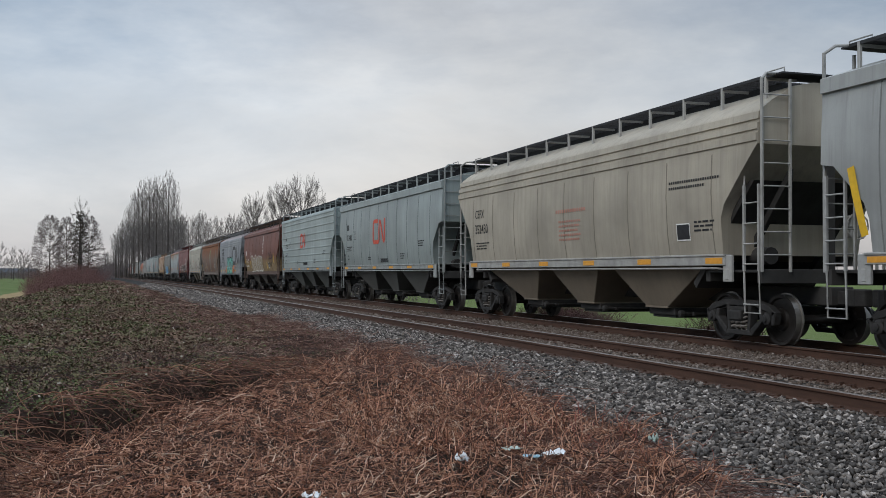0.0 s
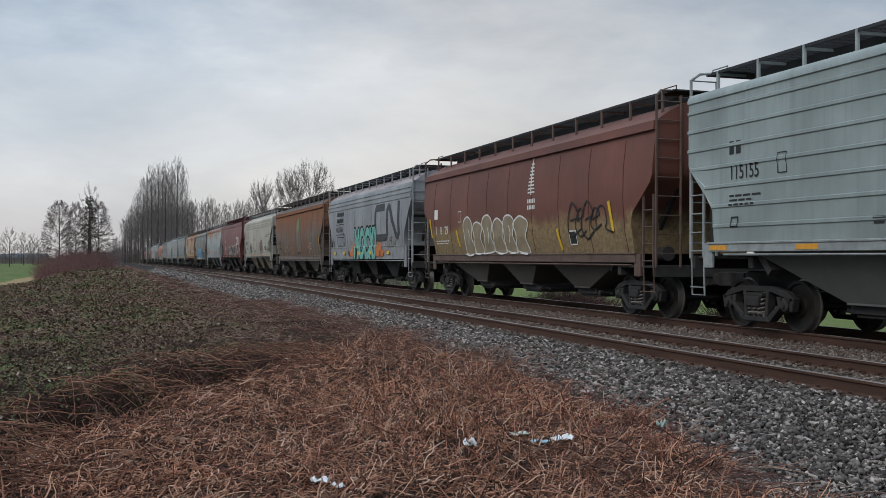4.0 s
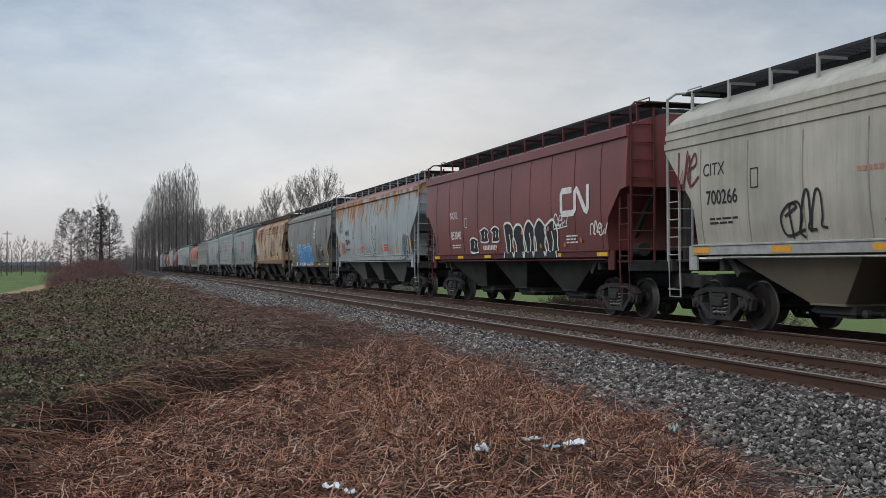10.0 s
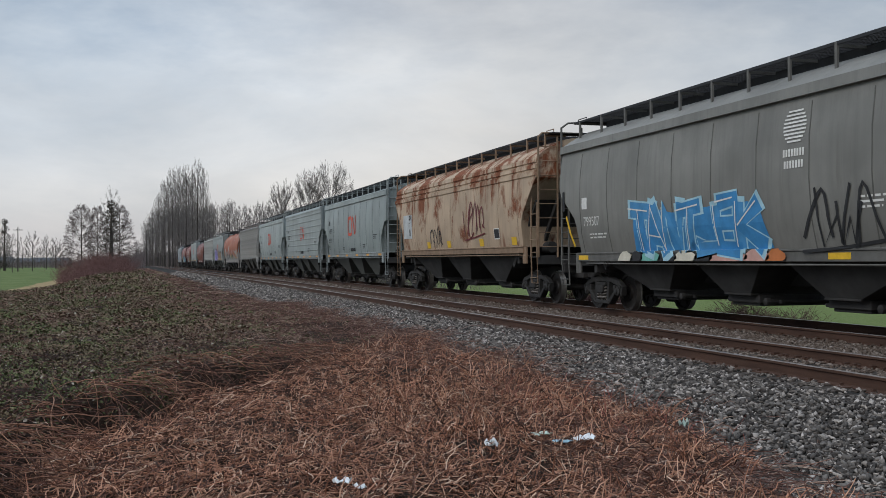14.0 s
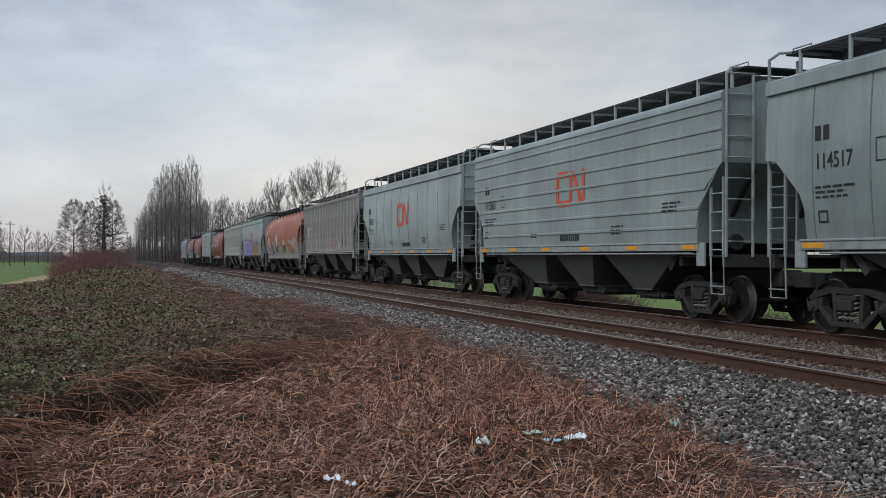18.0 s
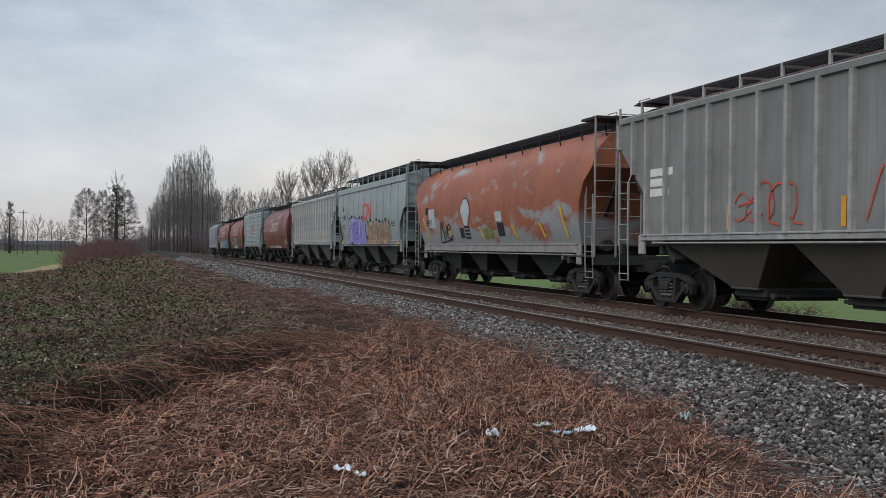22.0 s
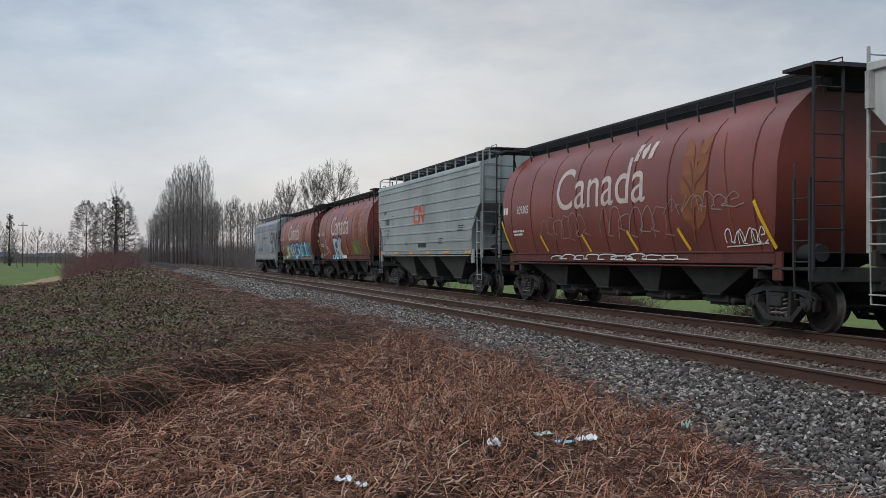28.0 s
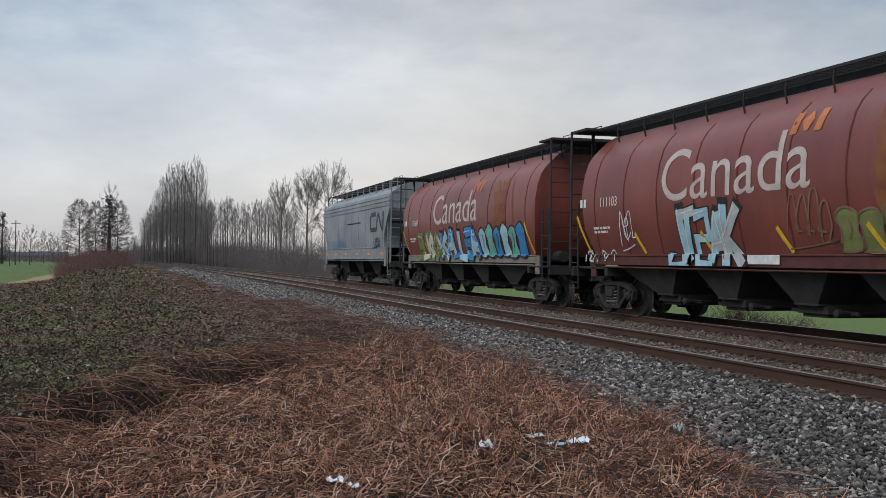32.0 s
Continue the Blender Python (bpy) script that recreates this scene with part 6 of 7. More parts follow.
def bed_z(x, y):
    v = y - bends(x)
    return np.interp(v, [4.4, 5.2, 5.52, 6.92, 7.3, 13.5, 14.0], [-0.55, -0.56, -0.545, -0.20, -0.172, -0.172, -0.2]) + grade(x)


CUBE = np.array([(x, y, z) for x in (-1, 1) for y in (-1, 1) for z in (-1, 1)], dtype=float)
CUBE_F = np.array([(0, 1, 3, 2), (4, 6, 7, 5), (0, 4, 5, 1), (2, 3, 7, 6), (0, 2, 6, 4), (1, 5, 7, 3)])


def turns(n, tilt=3.14):
    """Random turn matrices."""
    a, b, c = rng.uniform(0, 6.28, n), rng.uniform(-tilt, tilt, n), rng.uniform(-tilt, tilt, n)
    ca, sa, cb, sb, cc, sc = np.cos(a), np.sin(a), np.cos(b), np.sin(b), np.cos(c), np.sin(c)
    o, z = np.ones(n), np.zeros(n)
    rz = np.stack([ca, -sa, z, sa, ca, z, z, z, o], -1).reshape(n, 3, 3)
    ry = np.stack([cb, z, sb, z, o, z, -sb, z, cb], -1).reshape(n, 3, 3)
    rx = np.stack([o, z, z, z, cc, -sc, z, sc, cc], -1).reshape(n, 3, 3)
    return rz @ ry @ rx


def stones(x, y, size):
    n = len(x)
    half = size[:, None] * rng.uniform([0.45, 0.28, 0.13], [0.85, 0.55, 0.30], (n, 3))
    v = CUBE[None] * half[:, None, :] * rng.uniform(0.62, 1.08, (n, 8, 3))
    v = v @ np.transpose(turns(n, 0.75), (0, 2, 1))
    z = bed_z(x, y) + size * rng.uniform(-0.02, 0.3, n)
    return v + np.stack([x, y, z], -1)[:, None, :]


def scatter(x0, x1, y0, y1, density, sz0, sz1):
    n = int(abs(x1 - x0) * (y1 - y0) * density)
    x, y = rng.uniform(min(x0, x1), max(x0, x1), n), rng.uniform(y0, y1, n)
    y = y + bends(x)
    return x, y, rng.uniform(sz0, sz1, n) * rng.choice([0.75, 1.0, 1.0, 1.25], n)


parts_ = [scatter(-3, -20, 4.7, 7.15, 1100, 0.028, 0.055), scatter(-3, -24, 7.15, 9.75, 330, 0.032, 0.055), scatter(-5, -26, 9.7, 11.3, 480, 0.034, 0.056),
          scatter(-5, -30, 11.3, 13.9, 80, 0.045, 0.07), scatter(-20, -42, 5.25, 7.15, 720, 0.034, 0.054), scatter(-24, -50, 7.15, 11.3, 150, 0.045, 0.07),
          scatter(-42, -85, 5.4, 7.15, 210, 0.06, 0.09), scatter(-50, -110, 7.2, 11.3, 20, 0.09, 0.13), scatter(-85, -160, 5.4, 7.1, 36, 0.12, 0.18),
          scatter(-3, -20, 4.4, 5.3, 90, 0.035, 0.065)]
x = np.concatenate([q[0] for q in parts_])
y = np.concatenate([q[1] for q in parts_])
sz = np.concatenate([q[2] for q in parts_])
off = np.minimum(np.abs(y - bends(x) - NEAR_Y + 0.7525), np.minimum(np.abs(y - bends(x) - NEAR_Y - 0.7525), np.minimum(np.abs(y - bends(x) - FAR_Y + 0.7525), np.abs(y - bends(x) - FAR_Y - 0.7525))))
keep = off > 0.11
in_track = (np.abs(y - bends(x) - NEAR_Y) < 1.3) & (np.abs((x + 4.0) / 0.53 - np.round((x + 4.0) / 0.53)) < 0.24)
keep &= ~(in_track & (rng.random(len(x)) < 0.8))
toe = (y - bends(x) < toe_y(x) - 0.25) & (rng.random(len(x)) < 0.45)
keep &= ~toe
x, y, sz = x[keep], y[keep], sz[keep]
v = stones(x, y, sz)
f = (np.arange(len(x))[:, None, None] * 8 + CUBE_F[None]).reshape(-1, 4)
ob = part("loose_ballast", quick("loose_ballast", v.reshape(-1, 3), f, M_STONE), bed, "grey angular crushed stones")
tagged(ob, kind="stuff")
# the nearest stones, one by one
stone_meshes = []
for i in range(14):
    half = np.array([rng.uniform(0.018, 0.033), rng.uniform(0.013, 0.024), rng.uniform(0.009, 0.018)])
    stone_meshes.append(quick("stone", CUBE * half * rng.uniform(0.55, 1.12, (8, 3)), CUBE_F, M_STONE1))
for i in range(300):
    x, y = rng.uniform(-10.4, -7.0), rng.uniform(5.5, 6.9)
    part("stone", stone_meshes[i % 14], bed, at=(x, y, float(bed_z(x, y)) + rng.uniform(0.025, 0.05)), turn=rng.uniform(0, 360, 3))


def ribbons(p, r, sides=3):
    """Tubes round many polylines at once; p: n x k x 3, r: n x k."""
    n, k_, _ = p.shape
    d = np.gradient(p, axis=1)
    d /= np.linalg.norm(d, axis=2, keepdims=True) + 1e-9
    ref = np.where(np.abs(d[..., 2:3]) < 0.9, np.array([0.0, 0, 1]), np.array([1.0, 0, 0]))
    s = np.cross(d, ref)
    s /= np.linalg.norm(s, axis=2, keepdims=True) + 1e-9
    u = np.cross(s, d)
    a = np.arange(sides) * 2 * np.pi / sides
    v = p[:, :, None, :] + r[:, :, None, None] * (s[:, :, None, :] * np.cos(a)[None, None, :, None] + u[:, :, None, :] * np.sin(a)[None, None, :, None])
    i = np.arange(n)[:, None, None] * (k_ * sides)
    j = np.arange(k_ - 1)[None, :, None] * sides
    q = np.arange(sides)[None, None, :]
    nx = (q + 1) % sides
    f = np.stack([i + j + q, i + j + nx, i + j + sides + nx, i + j + sides + q], -1).reshape(-1, 4)
    return v.reshape(-1, 3), f


def canes(x, y, z, length, rise, radius, droop=0.6, heading_=None, k_=6, wave=0.12):
    """Bent canes that start at a place, rise and droop."""
    n = len(x)
    a = rng.uniform(0, 2 * np.pi, n) if heading_ is None else heading_
    t = np.linspace(0, 1, k_)[None, :]
    side = rng.normal(0, wave, (n, 1)) * t * t + rng.normal(0, wave * 0.5, (n, 1)) * np.sin(t * 5)
    run = length[:, None] * t
    px = x[:, None] + np.cos(a)[:, None] * run - np.sin(a)[:, None] * side * length[:, None]
    py = y[:, None] + np.sin(a)[:, None] * run + np.cos(a)[:, None] * side * length[:, None]
    pz = z[:, None] + rise[:, None] * (t - droop * t * t) + rng.normal(0, 0.012, (n, k_))
    r = radius[:, None] * (1 - 0.5 * t)
    return np.stack([px, py, pz], -1), r


def cane_mat(name, stops, rough=0.75, soil=0.0):
    """Canes each of their own tone; soil: how much mud and rot dulls them in stretches."""
    k = Nodes(name, rough, 0, 0.25)
    tone = k.ramp(k.island(), *stops)
    n = k.noise(25, 4, 0.6)
    tone = k.mix(k.math("MULTIPLY", n, 0.5), tone, (0.05, 0.03, 0.02))
    if soil:
        rot = k.span(k.noise(0.8, 4, 0.6), 0.42, 0.62)
        tone = k.mix(k.math("MULTIPLY", rot, soil), tone, (0.085, 0.058, 0.045))
    return k.done(tone, n, 0.3, 0.004)


M_DRY = cane_mat("dry_cut_canes", [(0.0, (0.022, 0.009, 0.007)), (0.28, (0.15, 0.058, 0.036)), (0.60, (0.47, 0.205, 0.125)), (0.90, (0.76, 0.42, 0.275)), (1.0, (0.84, 0.62, 0.47))], soil=0.22)
M_REDCANE = cane_mat("red_brown_canes", [(0.0, (0.055, 0.026, 0.022)), (0.45, (0.165, 0.078, 0.062)), (0.82, (0.29, 0.165, 0.125)), (1.0, (0.58, 0.42, 0.33))])
M_ARCH = cane_mat("arching_bramble_canes", [(0.0, (0.06, 0.022, 0.014)), (0.5, (0.18, 0.070, 0.042)), (1.0, (0.44, 0.23, 0.14))], 0.6)
M_STUB = cane_mat("dark_cut_stems", [(0.0, (0.035, 0.022, 0.018)), (1.0, (0.11, 0.065, 0.05))])
k = Nodes("bramble_leaves", 0.8, 0, 0.12)
green = k.ramp(k.island(), (0.0, (0.055, 0.066, 0.028)), (0.40, (0.098, 0.118, 0.048)), (0.74, (0.155, 0.170, 0.074)), (0.84, (0.15, 0.098, 0.068)), (0.975, (0.22, 0.165, 0.12)), (1.0, (0.40, 0.38, 0.32)))
brown = k.ramp(k.island(), (0.0, (0.075, 0.044, 0.034)), (0.40, (0.145, 0.088, 0.064)), (0.76, (0.215, 0.140, 0.104)), (0.87, (0.115, 0.122, 0.058)), (0.975, (0.24, 0.18, 0.14)), (1.0, (0.40, 0.38, 0.32)))
tone = k.mix(k.span(k.noise(0.42, 4, 0.62), 0.43, 0.55), green, brown)
n = k.noise(30, 4, 0.6)
M_LEAF = k.done(k.mix(k.math("MULTIPLY", n, 0.35), tone, (0.03, 0.032, 0.018)), n, 0.3, 0.004)
# litter colour is sunk towards black for the shade under leaves and canes
k = Nodes("bramble_litter_and_shade", 0.95, 0, 0.1)
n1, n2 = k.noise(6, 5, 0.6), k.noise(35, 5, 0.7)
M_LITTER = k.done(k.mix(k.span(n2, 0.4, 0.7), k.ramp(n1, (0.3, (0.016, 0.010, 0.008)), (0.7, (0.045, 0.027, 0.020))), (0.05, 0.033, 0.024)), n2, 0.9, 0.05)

# the bank itself
xs = np.concatenate([np.linspace(-4, -30, 150), np.linspace(-30.5, -90, 120), np.linspace(-93, -330, 80)])
q = np.linspace(0, 1, 90)
gx = np.repeat(xs[:, None], 90, 1)
gy = (left_y(xs) - 0.2 + bends(xs))[:, None] + (edge_y(xs) + 0.55 - left_y(xs) - bends(xs))[:, None] * q[None, :]
h = brush_z(gx, gy)
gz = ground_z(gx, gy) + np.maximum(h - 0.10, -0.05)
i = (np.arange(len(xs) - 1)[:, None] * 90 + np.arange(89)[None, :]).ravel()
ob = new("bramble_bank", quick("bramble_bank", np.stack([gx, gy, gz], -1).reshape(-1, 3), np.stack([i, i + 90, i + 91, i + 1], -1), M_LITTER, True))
tagged(ob, "tangled litter under the bramble bank, darkened for shade", "bramble thicket", kind="stuff")


def on_bank(n, x0, x1, v1=5.6):
    """Places on the bank, at random."""
    x = rng.uniform(min(x0, x1), max(x0, x1), n)
    low = np.maximum(left_y(x), -4.0 + 0.17 * x) + 0.25
    y = low + (v1 - low) * rng.random(n) + bends(x)
    ok = y < edge_y(x) - 0.1
    return x[ok], y[ok]


LEAF = np.array([(-0.5, 0, 0), (-0.1, -0.34, 0.05), (0.5, 0, -0.04), (-0.1, 0.34, 0.05)])
leaf_v = []
for n, x0, x1, s0, s1 in ((125000, -5, -20, 0.026, 0.056), (105000, -20, -40, 0.040, 0.085), (52000, -40, -80, 0.07, 0.14), (20000, -80, -190, 0.14, 0.26)):
    x, y = on_bank(n, x0, x1)
    w = y - bends(x)
    clump = 0.5 + 0.5 * lumps(x * 1.6 + 3, y * 1.7)
    ok = rng.random(len(x)) < (0.10 + 0.90 * (1 - smooth(0.6, 4.6, w + 1.1 * lumps(x, y)))) * (0.3 + 0.7 * clump)
    x, y = x[ok], y[ok]
    n = len(x)
    z = ground_z(x, y) + brush_z(x, y) + rng.uniform(-0.10, 0.05, n)
    v = LEAF[None] * rng.uniform(s0, s1, n)[:, None, None] * rng.uniform(0.7, 1.3, (n, 1, 3))
    v = v @ np.transpose(turns(n, 0.9), (0, 2, 1)) + np.stack([x, y, z], -1)[:, None, :]
    leaf_v.append(v)
v = np.concatenate(leaf_v)
ob = new("bramble_leaves", quick("bramble_leaves", v.reshape(-1, 3), np.arange(len(v) * 4).reshape(-1, 4), M_LEAF))
tagged(ob, "dull green and brown bramble leaves covering the bank", "bramble leaves", kind="stuff")

# canes standing through the bank, thicker towards the stone
pv, pf, base_i = [], [], 0
for n, x0, x1, rad, lo, hi in ((15000, -5, -24, 0.0042, 0.2, 0.6), (26000, -24, -50, 0.006, 0.2, 0.6), (9000, -50, -110, 0.014, 0.4, 1.0), (3500, -110, -300, 0.03, 0.5, 1.2)):
    x, y = on_bank(n, x0, x1)
    w = y - bends(x)
    ok = rng.random(len(x)) < 0.36 + 0.64 * smooth(0.2, 3.0, w + 0.8 * lumps(x, y))
    x, y = x[ok], y[ok]
    n = len(x)
    z = ground_z(x, y) + brush_z(x, y) - 0.12
    p, r = canes(x, y, z, rng.uniform(lo, hi, n), rng.uniform(0.1, 0.45, n), rng.uniform(0.7, 1.3, n) * rad, 0.75, k_=5)
    a, b = ribbons(p, r)
    pv.append(a)
    pf.append(b + base_i)
    base_i += len(a)
ob = new("bramble_canes", quick("bramble_canes", np.concatenate(pv), np.concatenate(pf), M_REDCANE))
tagged(ob, "red-brown bare bramble canes along the bank", "bramble canes", kind="stuff")

# long canes that arch over the cut edge of the bank, down to the ground
n = 1500
x = np.where(np.arange(n) < 180, rng.uniform(-10, -6.0, n), rng.uniform(-21.5, -6.2, n))
y = edge_y(x) - rng.uniform(-0.15, 0.7, n)
z = ground_z(x, y) + brush_z(x, y) - rng.uniform(-0.06, 0.10, n)
slope = np.gradient(edge_y(np.linspace(-22, -6, 100)), np.linspace(-22, -6, 100))
ang = np.arctan(np.interp(x, np.linspace(-22, -6, 100), slope)) + np.pi / 2 + rng.normal(0, 1.5, n)
p, r = canes(x, y, z, rng.uniform(0.2, 1.0, n), rng.uniform(0.0, 0.36, n), rng.uniform(0.003, 0.007, n), rng.uniform(1.4, 3.2, (n, 1)), ang, 8, 0.3)
p[..., 2] = np.maximum(p[..., 2], ground_z(p[..., 0], p[..., 1]) + 0.02)
a, b = ribbons(p, r, 4)
ob = new("arching_canes", quick("arching_canes", a, b, M_ARCH, True))
tagged(ob, "long reddish canes arching down from the bank's cut edge", "bramble canes", kind="stuff")

# a few living red shoots among the dry canes
n = 60
x, y = rng.uniform(-13, -8.2, n), rng.uniform(4.3, 5.7, n)
p, r = canes(x, y, ground_z(x, y), rng.uniform(0.05, 0.3, n), rng.uniform(0.25, 0.55, n), rng.uniform(0.003, 0.005, n), 0.3, k_=6, wave=0.25)
a, b = ribbons(p, r, 4)
k = Nodes("living_red_stem", 0.5, 0, 0.4)
ob = new("red_shoots", quick("red_shoots", a, b, k.done(k.ramp(k.island(), (0.0, (0.16, 0.03, 0.025)), (1.0, (0.34, 0.09, 0.06)))), True))
tagged(ob, "thin living red bramble shoots standing in dry canes", "bramble shoots", kind="stuff")

# mat of cut canes
def on_verge(n, x0, x1, pad=0.0):
    x = rng.uniform(min(x0, x1), max(x0, x1), n)
    y = rng.uniform(-4.5, 6.2, n)
    ok = (y > edge_y(x) - 0.25) & (y < toe_y(x) + pad + rng.normal(0, 0.16, n))
    return x[ok], y[ok]


pv, pf, base_i = [], [], 0
for n, x0, x1, rad, lo, hi in ((66000, -4.5, -14, 0.0060, 0.14, 0.58), (22000, -14, -22, 0.0070, 0.16, 0.6)):
    x, y = on_verge(n, x0, x1)
    ok = rng.random(len(x)) < 0.62 + 0.45 * lumps(x * 1.3 + 2, y * 1.4) + 0.35 * lumps(x * 3.4, y * 3.1 + 1)
    x, y = x[ok], y[ok]
    n = len(x)
    floor_z = np.where(y > 5.0, np.maximum(ground_z(x, y), bed_z(x, y)), ground_z(x, y))
    z = floor_z + rng.uniform(0.0, 0.15, n)
    # most of them lie swept one way, aslant down the verge; towards the stone they stand steeper and in a tangle
    tangle = smooth(1.0, 4.2, y - bends(x) + 0.6 * lumps(x * 0.8, y * 0.7))
    ang = np.where(rng.random(n) < 0.78 - 0.4 * tangle, 2.62 + 0.35 * np.sin(x * 0.5 + y * 0.4) + rng.normal(0, 0.34, n) + np.pi * (rng.random(n) < 0.3), rng.uniform(0, 2 * np.pi, n))
    rise = rng.uniform(-0.05, 0.11, n) + tangle * rng.uniform(0.0, 0.12, n)
    p, r = canes(x, y, z, rng.uniform(lo, hi, n) * rng.uniform(0.5, 1.0, n) * (1 - 0.3 * tangle), rise, rng.uniform(0.5, 1.4, n) * rad, rng.uniform(0.5, 1.2, (n, 1)), ang, 5, 0.14)
    up = rng.random(n) < 0.07 + 0.22 * tangle
    p[up, :, 2] += np.linspace(0, 1, 5)[None, :] * rng.uniform(0.04, 0.20, (up.sum(), 1))
    p[..., 2] = np.maximum(p[..., 2], floor_z[:, None] + 0.003)
    a, b = ribbons(p, r)
    pv.append(a)
    pf.append(b + base_i)
    base_i += len(a)
ob = new("cut_canes", quick("cut_canes", np.concatenate(pv), np.concatenate(pf), M_DRY))
tagged(ob, "matted dry brown cut canes covering the verge", "dry canes", kind="stuff")

# dark short stems left standing, and red canes along the stone's edge
x, y = on_verge(2400, -4.5, -24)
n = len(x)
p, r = canes(x, y, ground_z(x, y), rng.uniform(0.0, 0.07, n), rng.uniform(0.06, 0.30, n), rng.uniform(0.003, 0.0065, n), 0.1, k_=4)
a, b = ribbons(p, r)
ob = new("cut_stems", quick("cut_stems", a, b, M_STUB))
tagged(ob, "short dark cut stems standing in the dry canes", "cut stems", kind="stuff")
x = rng.uniform(-42, -5, 24000)
y = toe_y(x) - 0.35 + rng.normal(0, 0.42, 24000)
ok = y > edge_y(x) - 0.6
x, y = x[ok], y[ok]
n = len(x)
p, r = canes(x, y, np.maximum(ground_z(x, y), bed_z(x, y)) + 0.01, rng.uniform(0.1, 0.7, n), rng.uniform(0.03, 0.34, n) * np.where(x < -15, 1.3, 0.8), rng.uniform(0.0028, 0.0065, n), 0.8, k_=4)
a, b = ribbons(p, r)
ob = new("edge_canes", quick("edge_canes", a, b, M_REDCANE))
tagged(ob, "thin red-brown canes straggling onto the stone", "bramble canes", kind="stuff")


# ---- litter ----
M_PLASTIC = plain("dirty_white_plastic", (0.74, 0.76, 0.78), 0.45, 0, 0.2, 12)
M_BLUE = plain("pale_blue_plastic", (0.34, 0.52, 0.62), 0.45, 0, 0.25, 12)
M_GREENISH = plain("pale_green_paper", (0.50, 0.60, 0.54), 0.7, 0, 0.25, 12)


def crumpled(name, x, y, w, d, h, mat, label, spin, seed):
    r = np.random.default_rng(seed)
    s = Shape()
    nx, ny = 9, 6
    v = []
    for i in range(nx):
        for j in range(ny):
            a, b = i / (nx - 1) - 0.5, j / (ny - 1) - 0.5
            v.append((a * w * (1 - 0.5 * abs(b)) + r.normal(0, w * 0.04), b * d * (1 - 0.6 * a * a) + r.normal(0, d * 0.08), abs(r.normal(0, h * 0.32)) + h * 0.3))
    f = [(i * ny + j, (i + 1) * ny + j, (i + 1) * ny + j + 1, i * ny + j + 1) for i in range(nx - 1) for j in range(ny - 1)]
    n = len(v)
    v += [(p[0], p[1], p[2] - 0.004) for p in v]
    f += [tuple(n + q for q in reversed(g)) for g in f]
    s.add(v, f)
    ob = new(name, s.mesh(name, mat, True))
    ob.location = (x, y, float(ground_z(x, y)) + 0.13)
    ob.rotation_euler = (0, 0, radians(spin))
    return tagged(ob, label, "litter", "litter in the canes")


crumpled("plastic_bag", -9.15, 4.12, 0.23, 0.13, 0.07, M_PLASTIC, "crumpled dirty white plastic bag lying in dry canes", 75, 1)
crumpled("plastic_sheet", -9.2, 3.93, 0.22, 0.10, 0.04, M_BLUE, "pale blue plastic sheet lying in dry canes", 80, 2)
crumpled("plastic_rag", -9.2, 3.22, 0.14, 0.10, 0.11, M_PLASTIC, "torn white plastic rag caught upright on stems", 40, 3)
crumpled("paper_scrap", -9.45, 5.36, 0.11, 0.10, 0.10, M_GREENISH, "stiff pale paper scrap standing in the canes", 60, 4)
crumpled("paper_sheet", -9.65, 3.9, 0.22, 0.12, 0.05, M_GREENISH, "pale green paper sheet half hidden in canes", 85, 5)
crumpled("plastic_wrapper", -7.95, 1.56, 0.17, 0.12, 0.05, M_PLASTIC, "crushed white plastic wrapper on the cane mat", 70, 6)
crumpled("plastic_shred", -7.75, 1.66, 0.12, 0.08, 0.04, M_PLASTIC, "small white plastic shred on the cane mat", 20, 7)


# ---- trees and the distance ----
k = Nodes("grey_brown_bark", 0.9, 0, 0.15)
n1, n2 = k.noise(2.5, 5, 0.6, (3, 3, 0.5)), k.noise(14, 4, 0.7)
M_BARK = k.done(k.mix(k.span(n2, 0.4, 0.7), k.ramp(n1, (0.3, (0.062, 0.054, 0.050)), (0.7, (0.12, 0.104, 0.096))), (0.045, 0.038, 0.034)), n2, 0.5, 0.03)
# twig tone is lightened: distance haze is painted into it
k = Nodes("hazed_bare_twigs", 0.9, 0, 0.1)
M_TWIG = k.done(k.ramp(k.noise(0.8, 4, 0.6), (0.3, (0.13, 0.118, 0.116)), (0.7, (0.22, 0.198, 0.192))))
# brush, likewise paled by about a quarter in place of aerial haze
k = Nodes("hazed_brown_brush", 0.9, 0, 0.1)
M_BRUSH = k.done(k.ramp(k.noise(0.5, 4, 0.6), (0.3, (0.112, 0.093, 0.092)), (0.7, (0.20, 0.165, 0.162))))
k = Nodes("red_twigs", 0.9, 0, 0.1)
M_REDTWIG = k.done(k.ramp(k.noise(0.8, 4, 0.6), (0.3, (0.105, 0.055, 0.052)), (0.7, (0.20, 0.115, 0.105))))
k = Nodes("dark_evergreen", 0.8, 0, 0.2)
M_NEEDLE = k.done(k.ramp(k.island(), (0.0, (0.05, 0.047, 0.040)), (0.6, (0.095, 0.086, 0.074)), (1.0, (0.15, 0.13, 0.115))))


